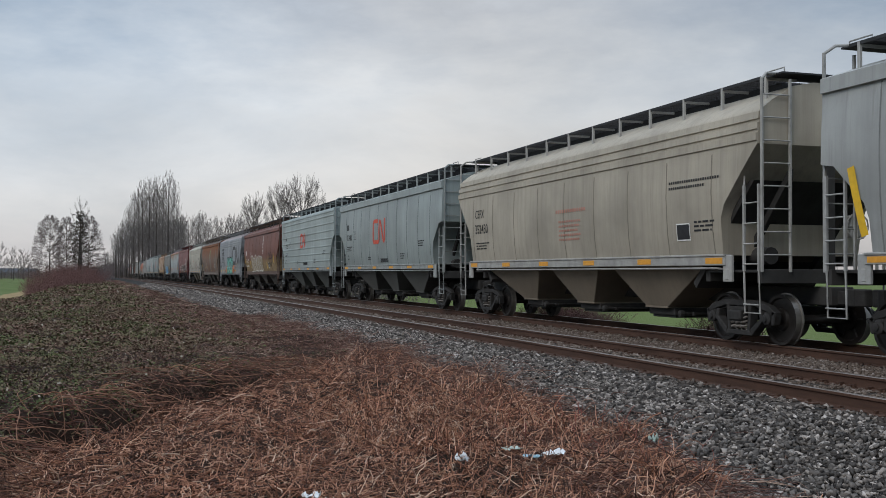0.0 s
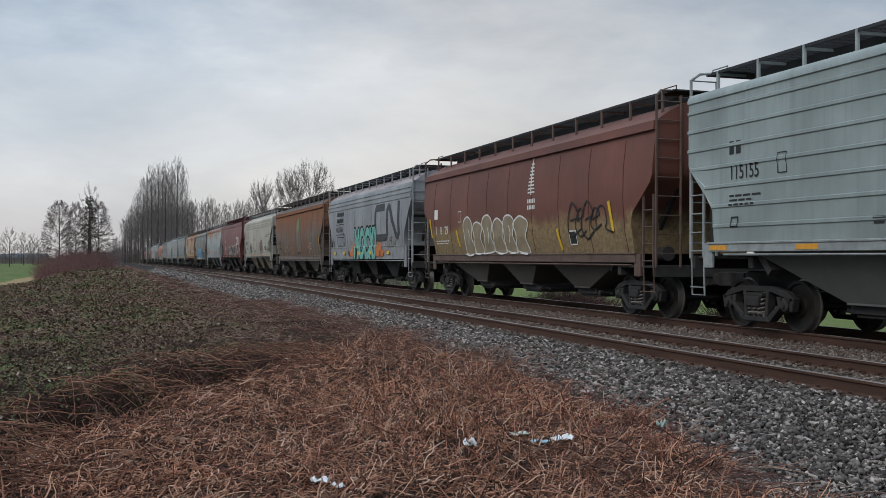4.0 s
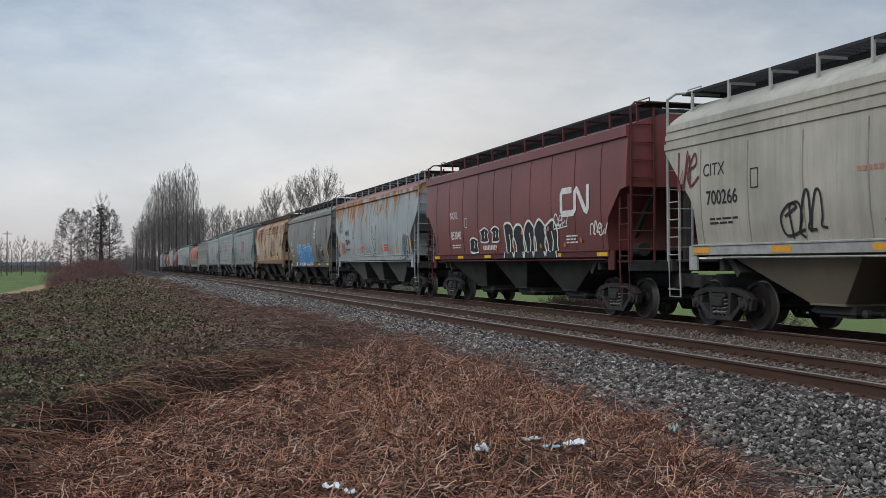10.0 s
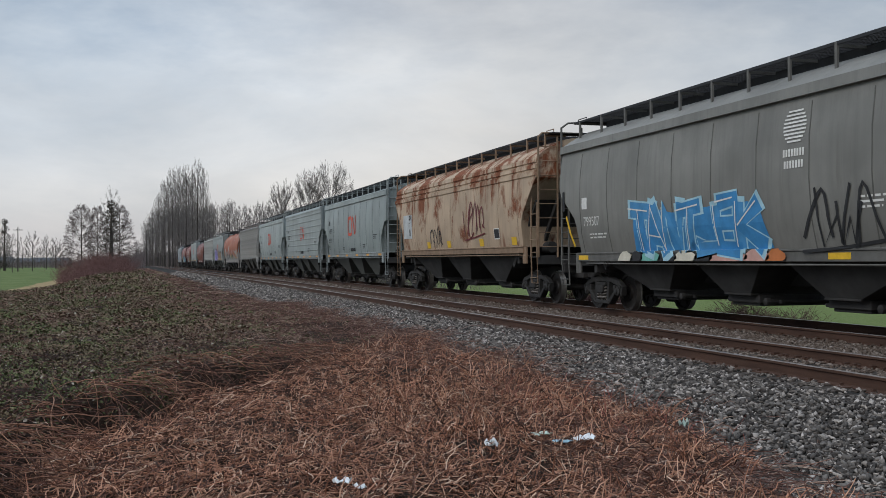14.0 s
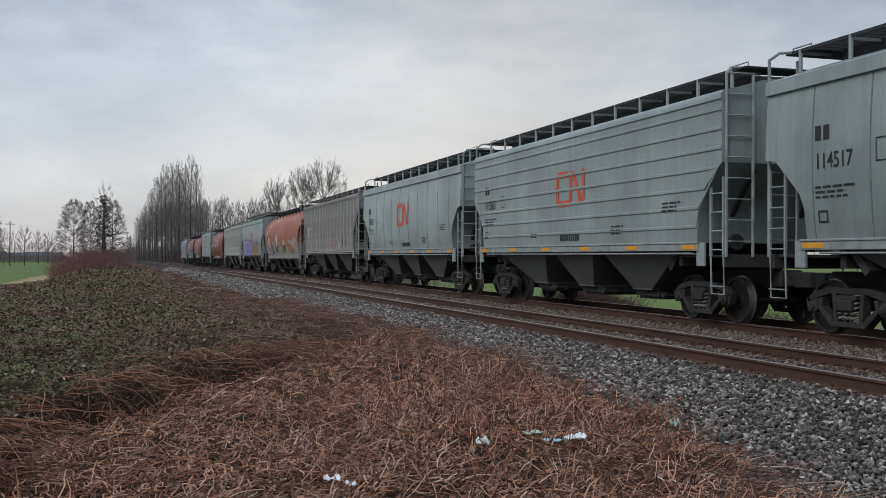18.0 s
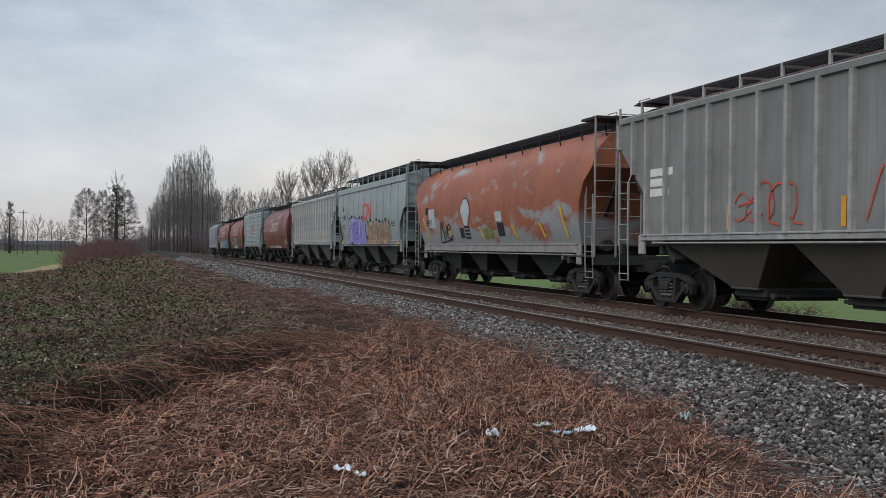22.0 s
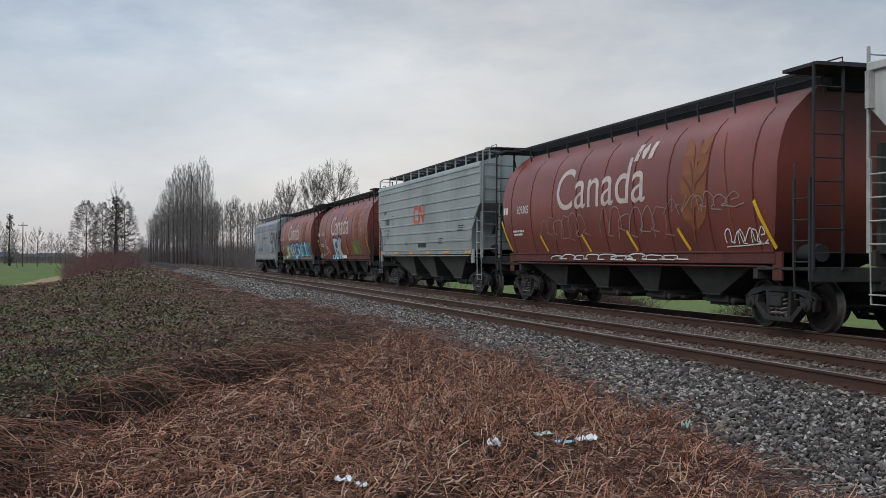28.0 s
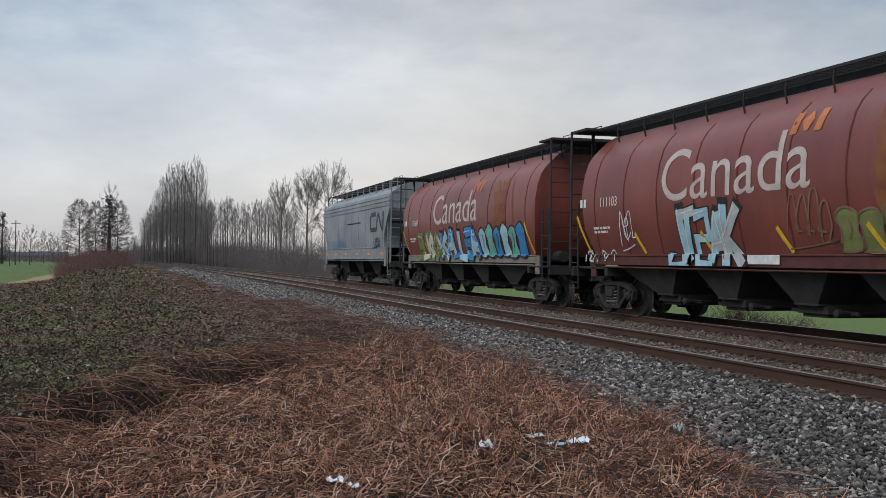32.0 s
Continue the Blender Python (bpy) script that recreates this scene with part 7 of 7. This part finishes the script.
OUTLINES = {                               # half width of a crown from its foot to its tip
    "round": ([0, 0.12, 0.3, 0.55, 0.78, 0.92, 1], [0.30, 0.66, 0.94, 1.0, 0.88, 0.62, 0.30]),
    "column": ([0, 0.15, 0.4, 0.7, 0.9, 1], [0.65, 0.95, 1.0, 0.88, 0.62, 0.28]),
    "tuft": ([0, 0.2, 0.5, 0.75, 0.92, 1], [0.30, 0.55, 0.85, 1.0, 0.62, 0.15]),
    "dome": ([0, 0.12, 0.35, 0.6, 0.85, 1], [0.85, 1.0, 1.0, 0.90, 0.64, 0.26]),
}


def grow(seed, height, width, outline, foot, rise, counts, trunk_r, radii, sag=0.0, stem_top=0.93, fan=0.35):
    """Polylines of a bare tree whose limbs reach for the outline of its crown: (trunk pieces, branch pieces)."""
    r = np.random.default_rng(seed)
    us, ws = OUTLINES[outline]
    z0 = height * foot

    def half(z):
        return 0.5 * width * np.interp((z - z0) / (height - z0), us, ws)

    n = 9
    bend_ = np.cumsum(r.normal(0, 0.010 * height / n, (n, 2)), axis=0)
    tz = np.linspace(-0.3, height * stem_top, n)
    stem = np.column_stack([bend_, tz])
    trunk = [([tuple(p) for p in stem], trunk_r, trunk_r * (0.16 if stem_top > 0.8 else 0.34))]
    limbs = []
    for i in range(counts[0]):
        u = (i + r.uniform(0.1, 0.9)) / counts[0]
        z = z0 + (height - z0) * (0.06 + 0.93 * u ** 0.85)
        a = i * 2.4 + r.normal(0, 0.35)
        rad = half(z) * r.uniform(0.72, 1.04)
        zs = float(np.clip(z - rad * rise * r.uniform(0.8, 1.2), z0 * r.uniform(0.75, 1.15), height * (stem_top - 0.03)))
        p0 = np.array([np.interp(zs, tz, stem[:, 0]), np.interp(zs, tz, stem[:, 1]), zs])
        p2 = np.array([p0[0] + rad * math.cos(a), p0[1] + rad * math.sin(a), z])
        p1 = p0 + (p2 - p0) * np.array([0.58, 0.58, 0.36 if sag == 0 else 0.75])
        t = np.linspace(0, 1, 6)[:, None]
        pts = (1 - t) ** 2 * p0 + 2 * t * (1 - t) * p1 + t * t * p2
        pts[1:-1] += r.normal(0, 0.018 * width, (4, 3))
        pts[:, 2] -= sag * rad * t[:, 0] ** 2
        limbs.append((pts, radii[0] * (0.6 + 0.6 * (1 - u)), radii[1]))
    crown = list(limbs)
    for level in (1, 2):
        kids = []
        for pts, _, _ in limbs:
            seg = np.diff(pts, axis=0)
            long_ = float(np.linalg.norm(seg, axis=1).sum())
            m = len(pts) - 1
            for _ in range(counts[level]):
                t = r.uniform(0.28, 1.0)
                j = min(int(t * m), m - 1)
                b = pts[j] + seg[j] * (t * m - j)
                d = seg[j] / (np.linalg.norm(seg[j]) + 1e-9)
                out = b - np.array([0, 0, z0 + 0.25 * (height - z0)])
                d = d * 0.75 + out / (np.linalg.norm(out) + 1e-9) * fan + r.normal(0, 0.40, 3) + np.array([0, 0, 0.10 * min(rise, 1.6) - sag * 0.25])
                d /= np.linalg.norm(d)
                ln = long_ * r.uniform(0.22, 0.46) * (1.25 - 0.45 * t)
                e = b + d * ln
                if math.hypot(e[0], e[1]) > half(min(e[2], height)) * 1.02 or e[2] > height:
                    ln *= 0.45
                q = b + d * ln * np.linspace(0, 1, 4)[:, None]
                q[1:] += r.normal(0, 0.055 * ln, (3, 3))
                kids.append((q, radii[level], radii[level + 1]))
        crown += kids
        limbs = kids
    return trunk, crown


def tubes(pieces, sides):
    vs, fs, base = [], [], 0
    by = {}
    for pts, r0, r1 in pieces:
        by.setdefault(len(pts), []).append((pts, r0, r1))
    for n, rows in by.items():
        p = np.array([[tuple(q) for q in pts] for pts, _, _ in rows])
        r = np.array([np.linspace(a, b, n) for _, a, b in rows])
        v, f = ribbons(p, r, sides)
        vs.append(v)
        fs.append(f + base)
        base += len(v)
    return np.concatenate(vs), np.concatenate(fs)


def tree_kind(seed, twig=None, **kw):
    t, c = grow(seed, **kw)
    a, b = tubes(t, 7)
    c_, d = tubes(c, 3)
    return quick("trunk", a, b, M_BARK, True), quick("crown", c_, d, twig or M_TWIG)


def plant(kind, x, y, scale, spin, label, name="bare_tree", group="", wide=1.0):
    tree = tagged(new(name), label, "tree", group)
    tree.location = (x, y, float(ground_z(x, y)))
    tree.rotation_euler = (0, 0, radians(spin))
    tree.scale = (scale * wide, scale * wide, scale)
    part("trunk", kind[0], tree)
    part("crown", kind[1], tree)
    return tree


POPLAR = [tree_kind(11 + i, height=24, width=4.4, outline="column", foot=0.12, rise=2.8, counts=(58, 9, 5), trunk_r=0.20, radii=(0.040, 0.016, 0.0095, 0.006), stem_top=0.90, fan=0.25) for i in range(4)]
WOOD = [tree_kind(31 + i, height=16, width=3.8, outline="tuft", foot=0.38, rise=1.7, counts=(16, 7, 4), trunk_r=0.16, radii=(0.042, 0.018, 0.010, 0.006), stem_top=0.82) for i in range(5)]
ROUND = [tree_kind(51 + i, height=17, width=w, outline="round", foot=0.36, rise=1.05, counts=(44, 14, 7), trunk_r=0.21, radii=(0.046, 0.016, 0.009, 0.0055), stem_top=0.66, fan=0.7) for i, w in enumerate((6.2, 7.6, 5.8))]
BROAD = [tree_kind(71 + i, M_BRUSH, height=13, width=7.6, outline="dome", foot=0.08, rise=0.35, counts=(96, 14, 5), trunk_r=0.18, radii=(0.036, 0.018, 0.012, 0.008), sag=0.14, stem_top=0.90, fan=0.5) for i in range(2)]
SMALL = [tree_kind(91 + i, height=10, width=5.0, outline="round", foot=0.22, rise=1.0, counts=(20, 8, 4), trunk_r=0.14, radii=(0.05, 0.028, 0.017, 0.011), stem_top=0.72, fan=0.55) for i in range(3)]


def at_az(d, az):
    """Ground place at a distance and at an angle from the line of the track."""
    return -d * math.cos(radians(az)), d * math.sin(radians(az))


def stand(kind, tall, az, d, el, label, name="bare_tree", group="", wide=1.0):
    """Plants a tree so that its tip stands at an angle el over the level of the eye."""
    x, y = at_az(d, az)
    s_ = (d * math.tan(radians(el)) + 1.27 - float(ground_z(x, y))) / tall
    return plant(kind, x, y, s_, rt.uniform(0, 360), label, name, group, wide)


rt = random.Random(5)
# tall poplars at the mouth of the wood
for az, d, el in ((0.87, 430, 2.12), (1.15, 380, 2.87), (1.43, 340, 3.62), (1.71, 315, 4.31), (1.95, 320, 4.55), (2.13, 292, 4.98), (2.48, 282, 5.08), (2.70, 300, 4.7),
                  (2.86, 272, 5.20), (3.18, 280, 4.95), (3.44, 264, 5.48), (3.74, 268, 5.0), (3.0, 305, 4.5), (2.3, 310, 4.4)):
    stand(POPLAR[rt.randrange(4)], 24.0, az, d, el, "tall bare poplar at the edge of the wood", "bare_poplar", "poplars by the line")
# the thick dark part of the wood, under the poplars
for i in range(72):
    az = 0.75 + 3.5 * i / 71 + rt.uniform(-0.1, 0.1)
    stand(WOOD[rt.randrange(5)], 16.0, az, rt.uniform(275, 400) + (90 if az < 1.4 else 0), min(3.3, 1.0 + 1.45 * az) * rt.uniform(0.62, 1.0), "slender leafless tree of the wood", "bare_tree", "trees of the wood", 1.35)
# its thin part, where the sky shows between the trunks
for i in range(50):
    az = 4.0 + 4.8 * i / 49 + rt.uniform(-0.07, 0.07)
    stand(WOOD[rt.randrange(5)], 16.0, az, rt.uniform(205, 265), 3.22 * rt.choice((0.80, 0.94, 1.0, 1.03)) * rt.uniform(0.95, 1.03) - max(0, az - 7.9) * 0.9, "slender leafless tree of the wood", "bare_tree", "trees of the wood")
for i in range(26):
    az = 8.8 + 7.0 * i / 25 + rt.uniform(-0.1, 0.1)
    stand(WOOD[rt.randrange(5)], 16.0, az, rt.uniform(205, 300), rt.uniform(1.3, 2.1), "low leafless tree behind the line", "bare_tree", "trees of the wood", 1.2)
# the far end of the wood, where the line bends out of sight
for i in range(22):
    stand(WOOD[rt.randrange(5)], 16.0, rt.uniform(0.28, 1.2), rt.uniform(560, 820), rt.uniform(0.5, 1.15), "leafless tree at the far end of the wood", "bare_tree", "trees of the wood", 1.3)
# round-crowned trees standing out
stand(ROUND[0], 17.0, 7.95, 190, 4.36, "round-crowned leafless tree above the thicket", wide=0.92)
stand(ROUND[1], 17.0, 10.5, 175, 5.36, "large leafless tree with a wide fan of limbs")
stand(ROUND[2], 17.0, 9.36, 178, 4.98, "leafless tree with an open spreading crown", wide=0.96)
# left of the line: broad trees, one of them hung with dark ivy
stand(BROAD[0], 13.0, -2.42, 205, 2.95, "broad leafless tree beside the field", wide=0.92)
stand(BROAD[1], 13.0, -1.62, 212, 2.9, "broad leafless tree beside the field", wide=0.62)
stand(BROAD[1], 13.0, -0.52, 207, 2.95, "broad leafless tree beside the line", wide=0.84)
stand(WOOD[2], 16.0, -0.95, 209, 4.0, "tall open leafless tree rising over the ivy", wide=1.0)


def evergreen(x, y, height, width, seed, label):
    r = np.random.default_rng(seed)
    tree = tagged(new("evergreen_tree"), label, "tree")
    tree.location = (x, y, float(ground_z(x, y)))
    part("trunk", Shape().tube([(0, 0, -0.2), (0.05, 0, height * 0.5), (0, 0.03, height)], width * 0.05, 7, 0.03).mesh("trunk", M_BARK, True), tree)
    n = 2400
    t = r.beta(1.0, 1.15, n)
    rad = width * 0.5 * (np.minimum((1 - t) ** 0.75, 0.25 + t * 4) + 0.12 * (np.abs(t - 0.95) < 0.05)) * np.sqrt(r.uniform(0.05, 1, n)) * (0.78 + 0.3 * np.sin(t * 40 + r.uniform(0, 1.5, n)))
    a = r.uniform(0, 6.283, n)
    c = np.stack([rad * np.cos(a), rad * np.sin(a), height * (0.06 + 0.94 * t) - rad * 0.15], -1)
    v = LEAF[None] * r.uniform(0.2, 0.46, n)[:, None, None]
    v = v @ np.transpose(turns(n, 1.0), (0, 2, 1)) + c[:, None, :]
    part("crown", quick("crown", v.reshape(-1, 3), np.arange(n * 4).reshape(-1, 4), M_NEEDLE), tree)
    return tree


x, y = at_az(204, -0.95)
evergreen(x, y, 13.4, 10.5, 3, "bare tree wrapped in dark ivy up to a tuft")
x, y = at_az(330, -6.1)
evergreen(x, y, 15.2, 9.0, 4, "dark evergreen at the far side of the field")
# single trees across the field, and the row behind them
for az, d, el in ((-5.73, 275, 1.42), (-5.26, 410, 1.26), (-4.78, 310, 1.56), (-4.12, 385, 1.35), (-3.68, 400, 1.2), (-3.42, 430, 0.95), (-6.62, 300, 1.8), (-7.2, 340, 1.5), (-6.3, 390, 1.2)):
    stand(SMALL[rt.randrange(3)], 10.0, az, d, el, "small leafless tree standing in the field", "bare_tree", "trees across the field", 0.9 if az > -5 else 0.75)
for i in range(34):
    az = -1.9 - 6.2 * i / 33 + rt.uniform(-0.08, 0.08)
    stand((WOOD[i % 5], SMALL[i % 3])[i % 2], (16.0, 10.0)[i % 2], az, rt.uniform(470, 600), rt.uniform(0.45, 0.95), "small leafless tree across the field", "bare_tree", "trees across the field", 1.1)
for i in range(46):
    az, d = 12 + i * 0.9 + rt.uniform(-0.4, 0.4), rt.uniform(330, 420)
    x, y = at_az(d, az)
    plant(WOOD[rt.randrange(4)], x, y, rt.uniform(0.5, 0.7), rt.uniform(0, 360), "leafless tree beyond the far field", "bare_tree", "trees beyond the field")


def thicket(name, x, y, height, rad, mat, label, lean=0.25):
    """Many thin upright shoots with side twigs."""
    n = len(x)
    z = ground_z(x, y) - 0.05
    p, r = canes(x, y, z, height * lean * rng.uniform(0.2, 1.4, n), height * rng.uniform(0.8, 1.25, n), rad * rng.uniform(0.7, 1.3, n), 0.15, k_=4, wave=0.3)
    i = rng.integers(0, n, n * 3)
    t = rng.uniform(0.3, 0.95, n * 3)
    j = np.minimum((t * 3).astype(int), 2)
    w = (t * 3 - j)[:, None]
    b = p[i, j] * (1 - w) + p[i, j + 1] * w
    p2, r2 = canes(b[:, 0], b[:, 1], b[:, 2], height[i] * rng.uniform(0.12, 0.4, n * 3), height[i] * rng.uniform(0.1, 0.35, n * 3), rad[i] * 0.7, 0.2, k_=4, wave=0.3)
    a1, b1 = ribbons(p, r)
    a2, b2 = ribbons(p2, r2)
    ob = new(name, quick(name, np.concatenate([a1, a2]), np.concatenate([b1, b2 + len(a1)]), mat))
    return tagged(ob, label, "thicket", kind="stuff")


# brush along the far side of the line and under the wood
n = 9500
x = -rng.uniform(75, 330, n)
y = rng.uniform(17.2, 22.5, n) + bends(x) + np.maximum(0, rng.normal(0, 4, n)) + 0.035 * np.maximum(0, -x - 80) * rng.random(n)
thicket("brush_thicket", x, y, (1.5 + 2.4 * rng.random(n) ** 2 + 0.8 * np.sin(x * 0.31) * np.sin(x * 0.13)) * (1 + 0.0042 * (-x - 75)), np.full(n, 0.010) * (1 + 0.006 * (-x - 75)), M_BRUSH, "grey-brown leafless brush along the line", 0.8)
n = 4200
d_, az_ = rng.uniform(255, 400, n), np.radians(rng.uniform(0.55, 4.5, n))
thicket("wood_thicket", -d_ * np.cos(az_), np.maximum(d_ * np.sin(az_), 17.0 + bends(-d_)), rng.uniform(1.5, 6.5, n), np.full(n, 0.022), M_BRUSH, "grey-brown leafless undergrowth of the wood", 0.25)
n = 2200
d_, az_ = rng.uniform(560, 800, n), np.radians(rng.uniform(0.3, 2.2, n))
thicket("bend_thicket", -d_ * np.cos(az_), d_ * np.sin(az_), rng.uniform(3, 9, n), np.full(n, 0.07), M_BRUSH, "grey-brown brush where the line bends away", 0.18)
n = 4200
x = -rng.uniform(230, 480, n)
y = np.where(rng.random(n) < 0.5, rng.uniform(16.5, 30, n), rng.uniform(-9, 3.2, n)) + bends(x)
thicket("far_thicket", x, y, rng.uniform(1.5, 4.6, n), np.full(n, 0.04), M_BRUSH, "dark leafless brush where the line narrows")
# hedge at the far side of the field
n = 1500
d_, az_ = rng.uniform(470, 640, n), np.radians(rng.uniform(-8.0, -1.2, n))
thicket("field_hedge", -d_ * np.cos(az_), d_ * np.sin(az_), rng.uniform(1.5, 4.5, n), np.full(n, 0.06), M_BRUSH, "grey-brown hedge at the far side of the field", 0.3)
# red brush left of the line
n = 2100
x = -rng.uniform(105, 195, n)
y = -np.interp(-x, [105, 125, 150, 195], [6.6, 7.6, 7.6, 6.6]) + np.interp(-x, [105, 125, 150, 195], [0.8, 3.2, 7.6, 7.6]) * rng.random(n) ** 1.2
thicket("red_thicket", x, y, rng.uniform(0.5, 1.7, n) * np.interp(-x, [105, 120, 150, 195], [0.7, 1.3, 2.1, 2.5]) * (1 - 0.45 * smooth(-2.0, 1.0, y)), np.full(n, 0.008) * np.interp(-x, [105, 195], [1.0, 2.2]), M_REDTWIG, "red-brown leafless brush beside the field", 0.7)
# low weeds past the train
n = 15000
x = -rng.uniform(8, 60, n)
y = rng.uniform(15.3, 17.6, n)
clump = 0.5 + 0.5 * np.sin(x * 0.9) * np.sin(x * 0.37 + 1.0)
bush = np.exp(-((x + 34.5) / 2.6) ** 2) + 0.9 * np.exp(-((x + 24.6) / 0.8) ** 2)
ok = rng.random(n) < np.where(x > -26, 0.55 + 0.4 * clump, 0.06 + 0.12 * clump) + bush
x, y, bush = x[ok], y[ok], bush[ok]
n = len(x)
thicket("trackside_weeds", x, y, rng.uniform(0.14, 0.38, n) + (0.25 + 0.75 * rng.random(n)) * bush, np.full(n, 0.007), M_REDTWIG, "dry red-brown weeds past the far track", 0.6)


# ---- far buildings and a pole ----
M_WALL = plain("dull_siding", (0.16, 0.17, 0.18), 0.9, 0, 0.15, 0.5)
M_ROOF = plain("blue_grey_roofing", (0.09, 0.105, 0.13), 0.95, 0, 0.2, 0.4)
M_WIN = plain("dark_window_glass", (0.03, 0.035, 0.04), 0.15, 0, 0.1, 1)


def farm_house(x, y, w, d, h, spin, label):
    house = tagged(new("farm_building"), label, "building", "farm buildings across the field")
    house.location, house.rotation_euler = (x, y, float(ground_z(x, y))), (0, 0, radians(spin))
    wall = part("wall", Shape().slab([(-d / 2, 0), (d / 2, 0), (d / 2, h), (0, h + d * 0.28), (-d / 2, h)], 0, -w / 2, w / 2).mesh("wall", M_WALL), house)
    for side in (-1, 1):
        part("roof", Shape().slab([(0, h + d * 0.28 + 0.15), (side * (d / 2 + 0.5), h - 0.12), (side * (d / 2 + 0.5), h + 0.05), (0, h + d * 0.28 + 0.34)], 0, -w / 2 - 0.5, w / 2 + 0.5).mesh("roof", M_ROOF), house)
    win = Shape().box(-0.6, 0.6, -0.05, 0.05, 1.0, 2.3).mesh("window", M_WIN)
    for i in range(int(w / 4)):
        for side in (-1, 1):
            part("window", win, house, at=(-w / 2 + 2 + 4 * i, side * (d / 2 + 0.02), 0))
    return house


for az, d, w, dd, h, sp in ((-4.1, 840, 22, 10, 2.8, 80), (-5.2, 820, 14, 9, 2.6, 95), (-3.4, 880, 12, 9, 3.0, 70), (-6.4, 840, 20, 12, 3.0, 88)):
    x, y = at_az(d, az)
    farm_house(x, y, w, dd, h, sp, "low pale farm building with blue-grey roof")


def utility_pole(x, y, h):
    pole = tagged(new("utility_pole"), "dark wooden utility pole with crossarm beside the field", "pole")
    pole.location = (x, y, float(ground_z(x, y)))
    part("post", Shape().tube([(0, 0, -0.3), (0, 0, h)], 0.16, 8, 0.11).mesh("post", M_BARK, True), pole)
    part("crossarm", Shape().box(-0.06, 0.06, -1.2, 1.2, h - 0.9, h - 0.75).mesh("crossarm", M_BARK), pole)
    for q in (-1.0, -0.4, 0.4, 1.0):
        part("insulator", Shape().lathe([(h - 0.75, 0.05), (h - 0.6, 0.06), (h - 0.55, 0.02)], 2, (0, q, 0), 6).mesh("insulator", M_WALL), pole)


for az, h in ((-5.47, 11.9), (-6.98, 13.2)):
    x, y = at_az(300, az)
    utility_pole(x, y, h)


def motions():
    times = [0.5 * i for i in range(65)]
    for car, x16 in TRAIN:
        rows = []
        for t in times:
            x = x16 + train_s(t)
            rows.append((t, pose(x, FAR_Y + bend(x), float(grade(x)), 0, -0.103 if x < -50 else 0, heading(x))))
        walk(car, rows)
    for bag in (WHEELS_A, WHEELS_B):
        first = bag[0]
        q = first.location.copy()
        walk(first, [(i / 30, pose(q.x, q.y, q.z, 0, math.degrees((train_s(i / 30) - train_s(0)) / WHEEL_R), 0)) for i in range(961)])
        keys = first.animation_data
        for w in bag[1:]:                    # every wheel of the train rolls alike
            w.rotation_mode = "QUATERNION"
            w.animation_data_create()
            w.animation_data.action = keys.action
            w.animation_data.action_slot = keys.action_slot


motions()
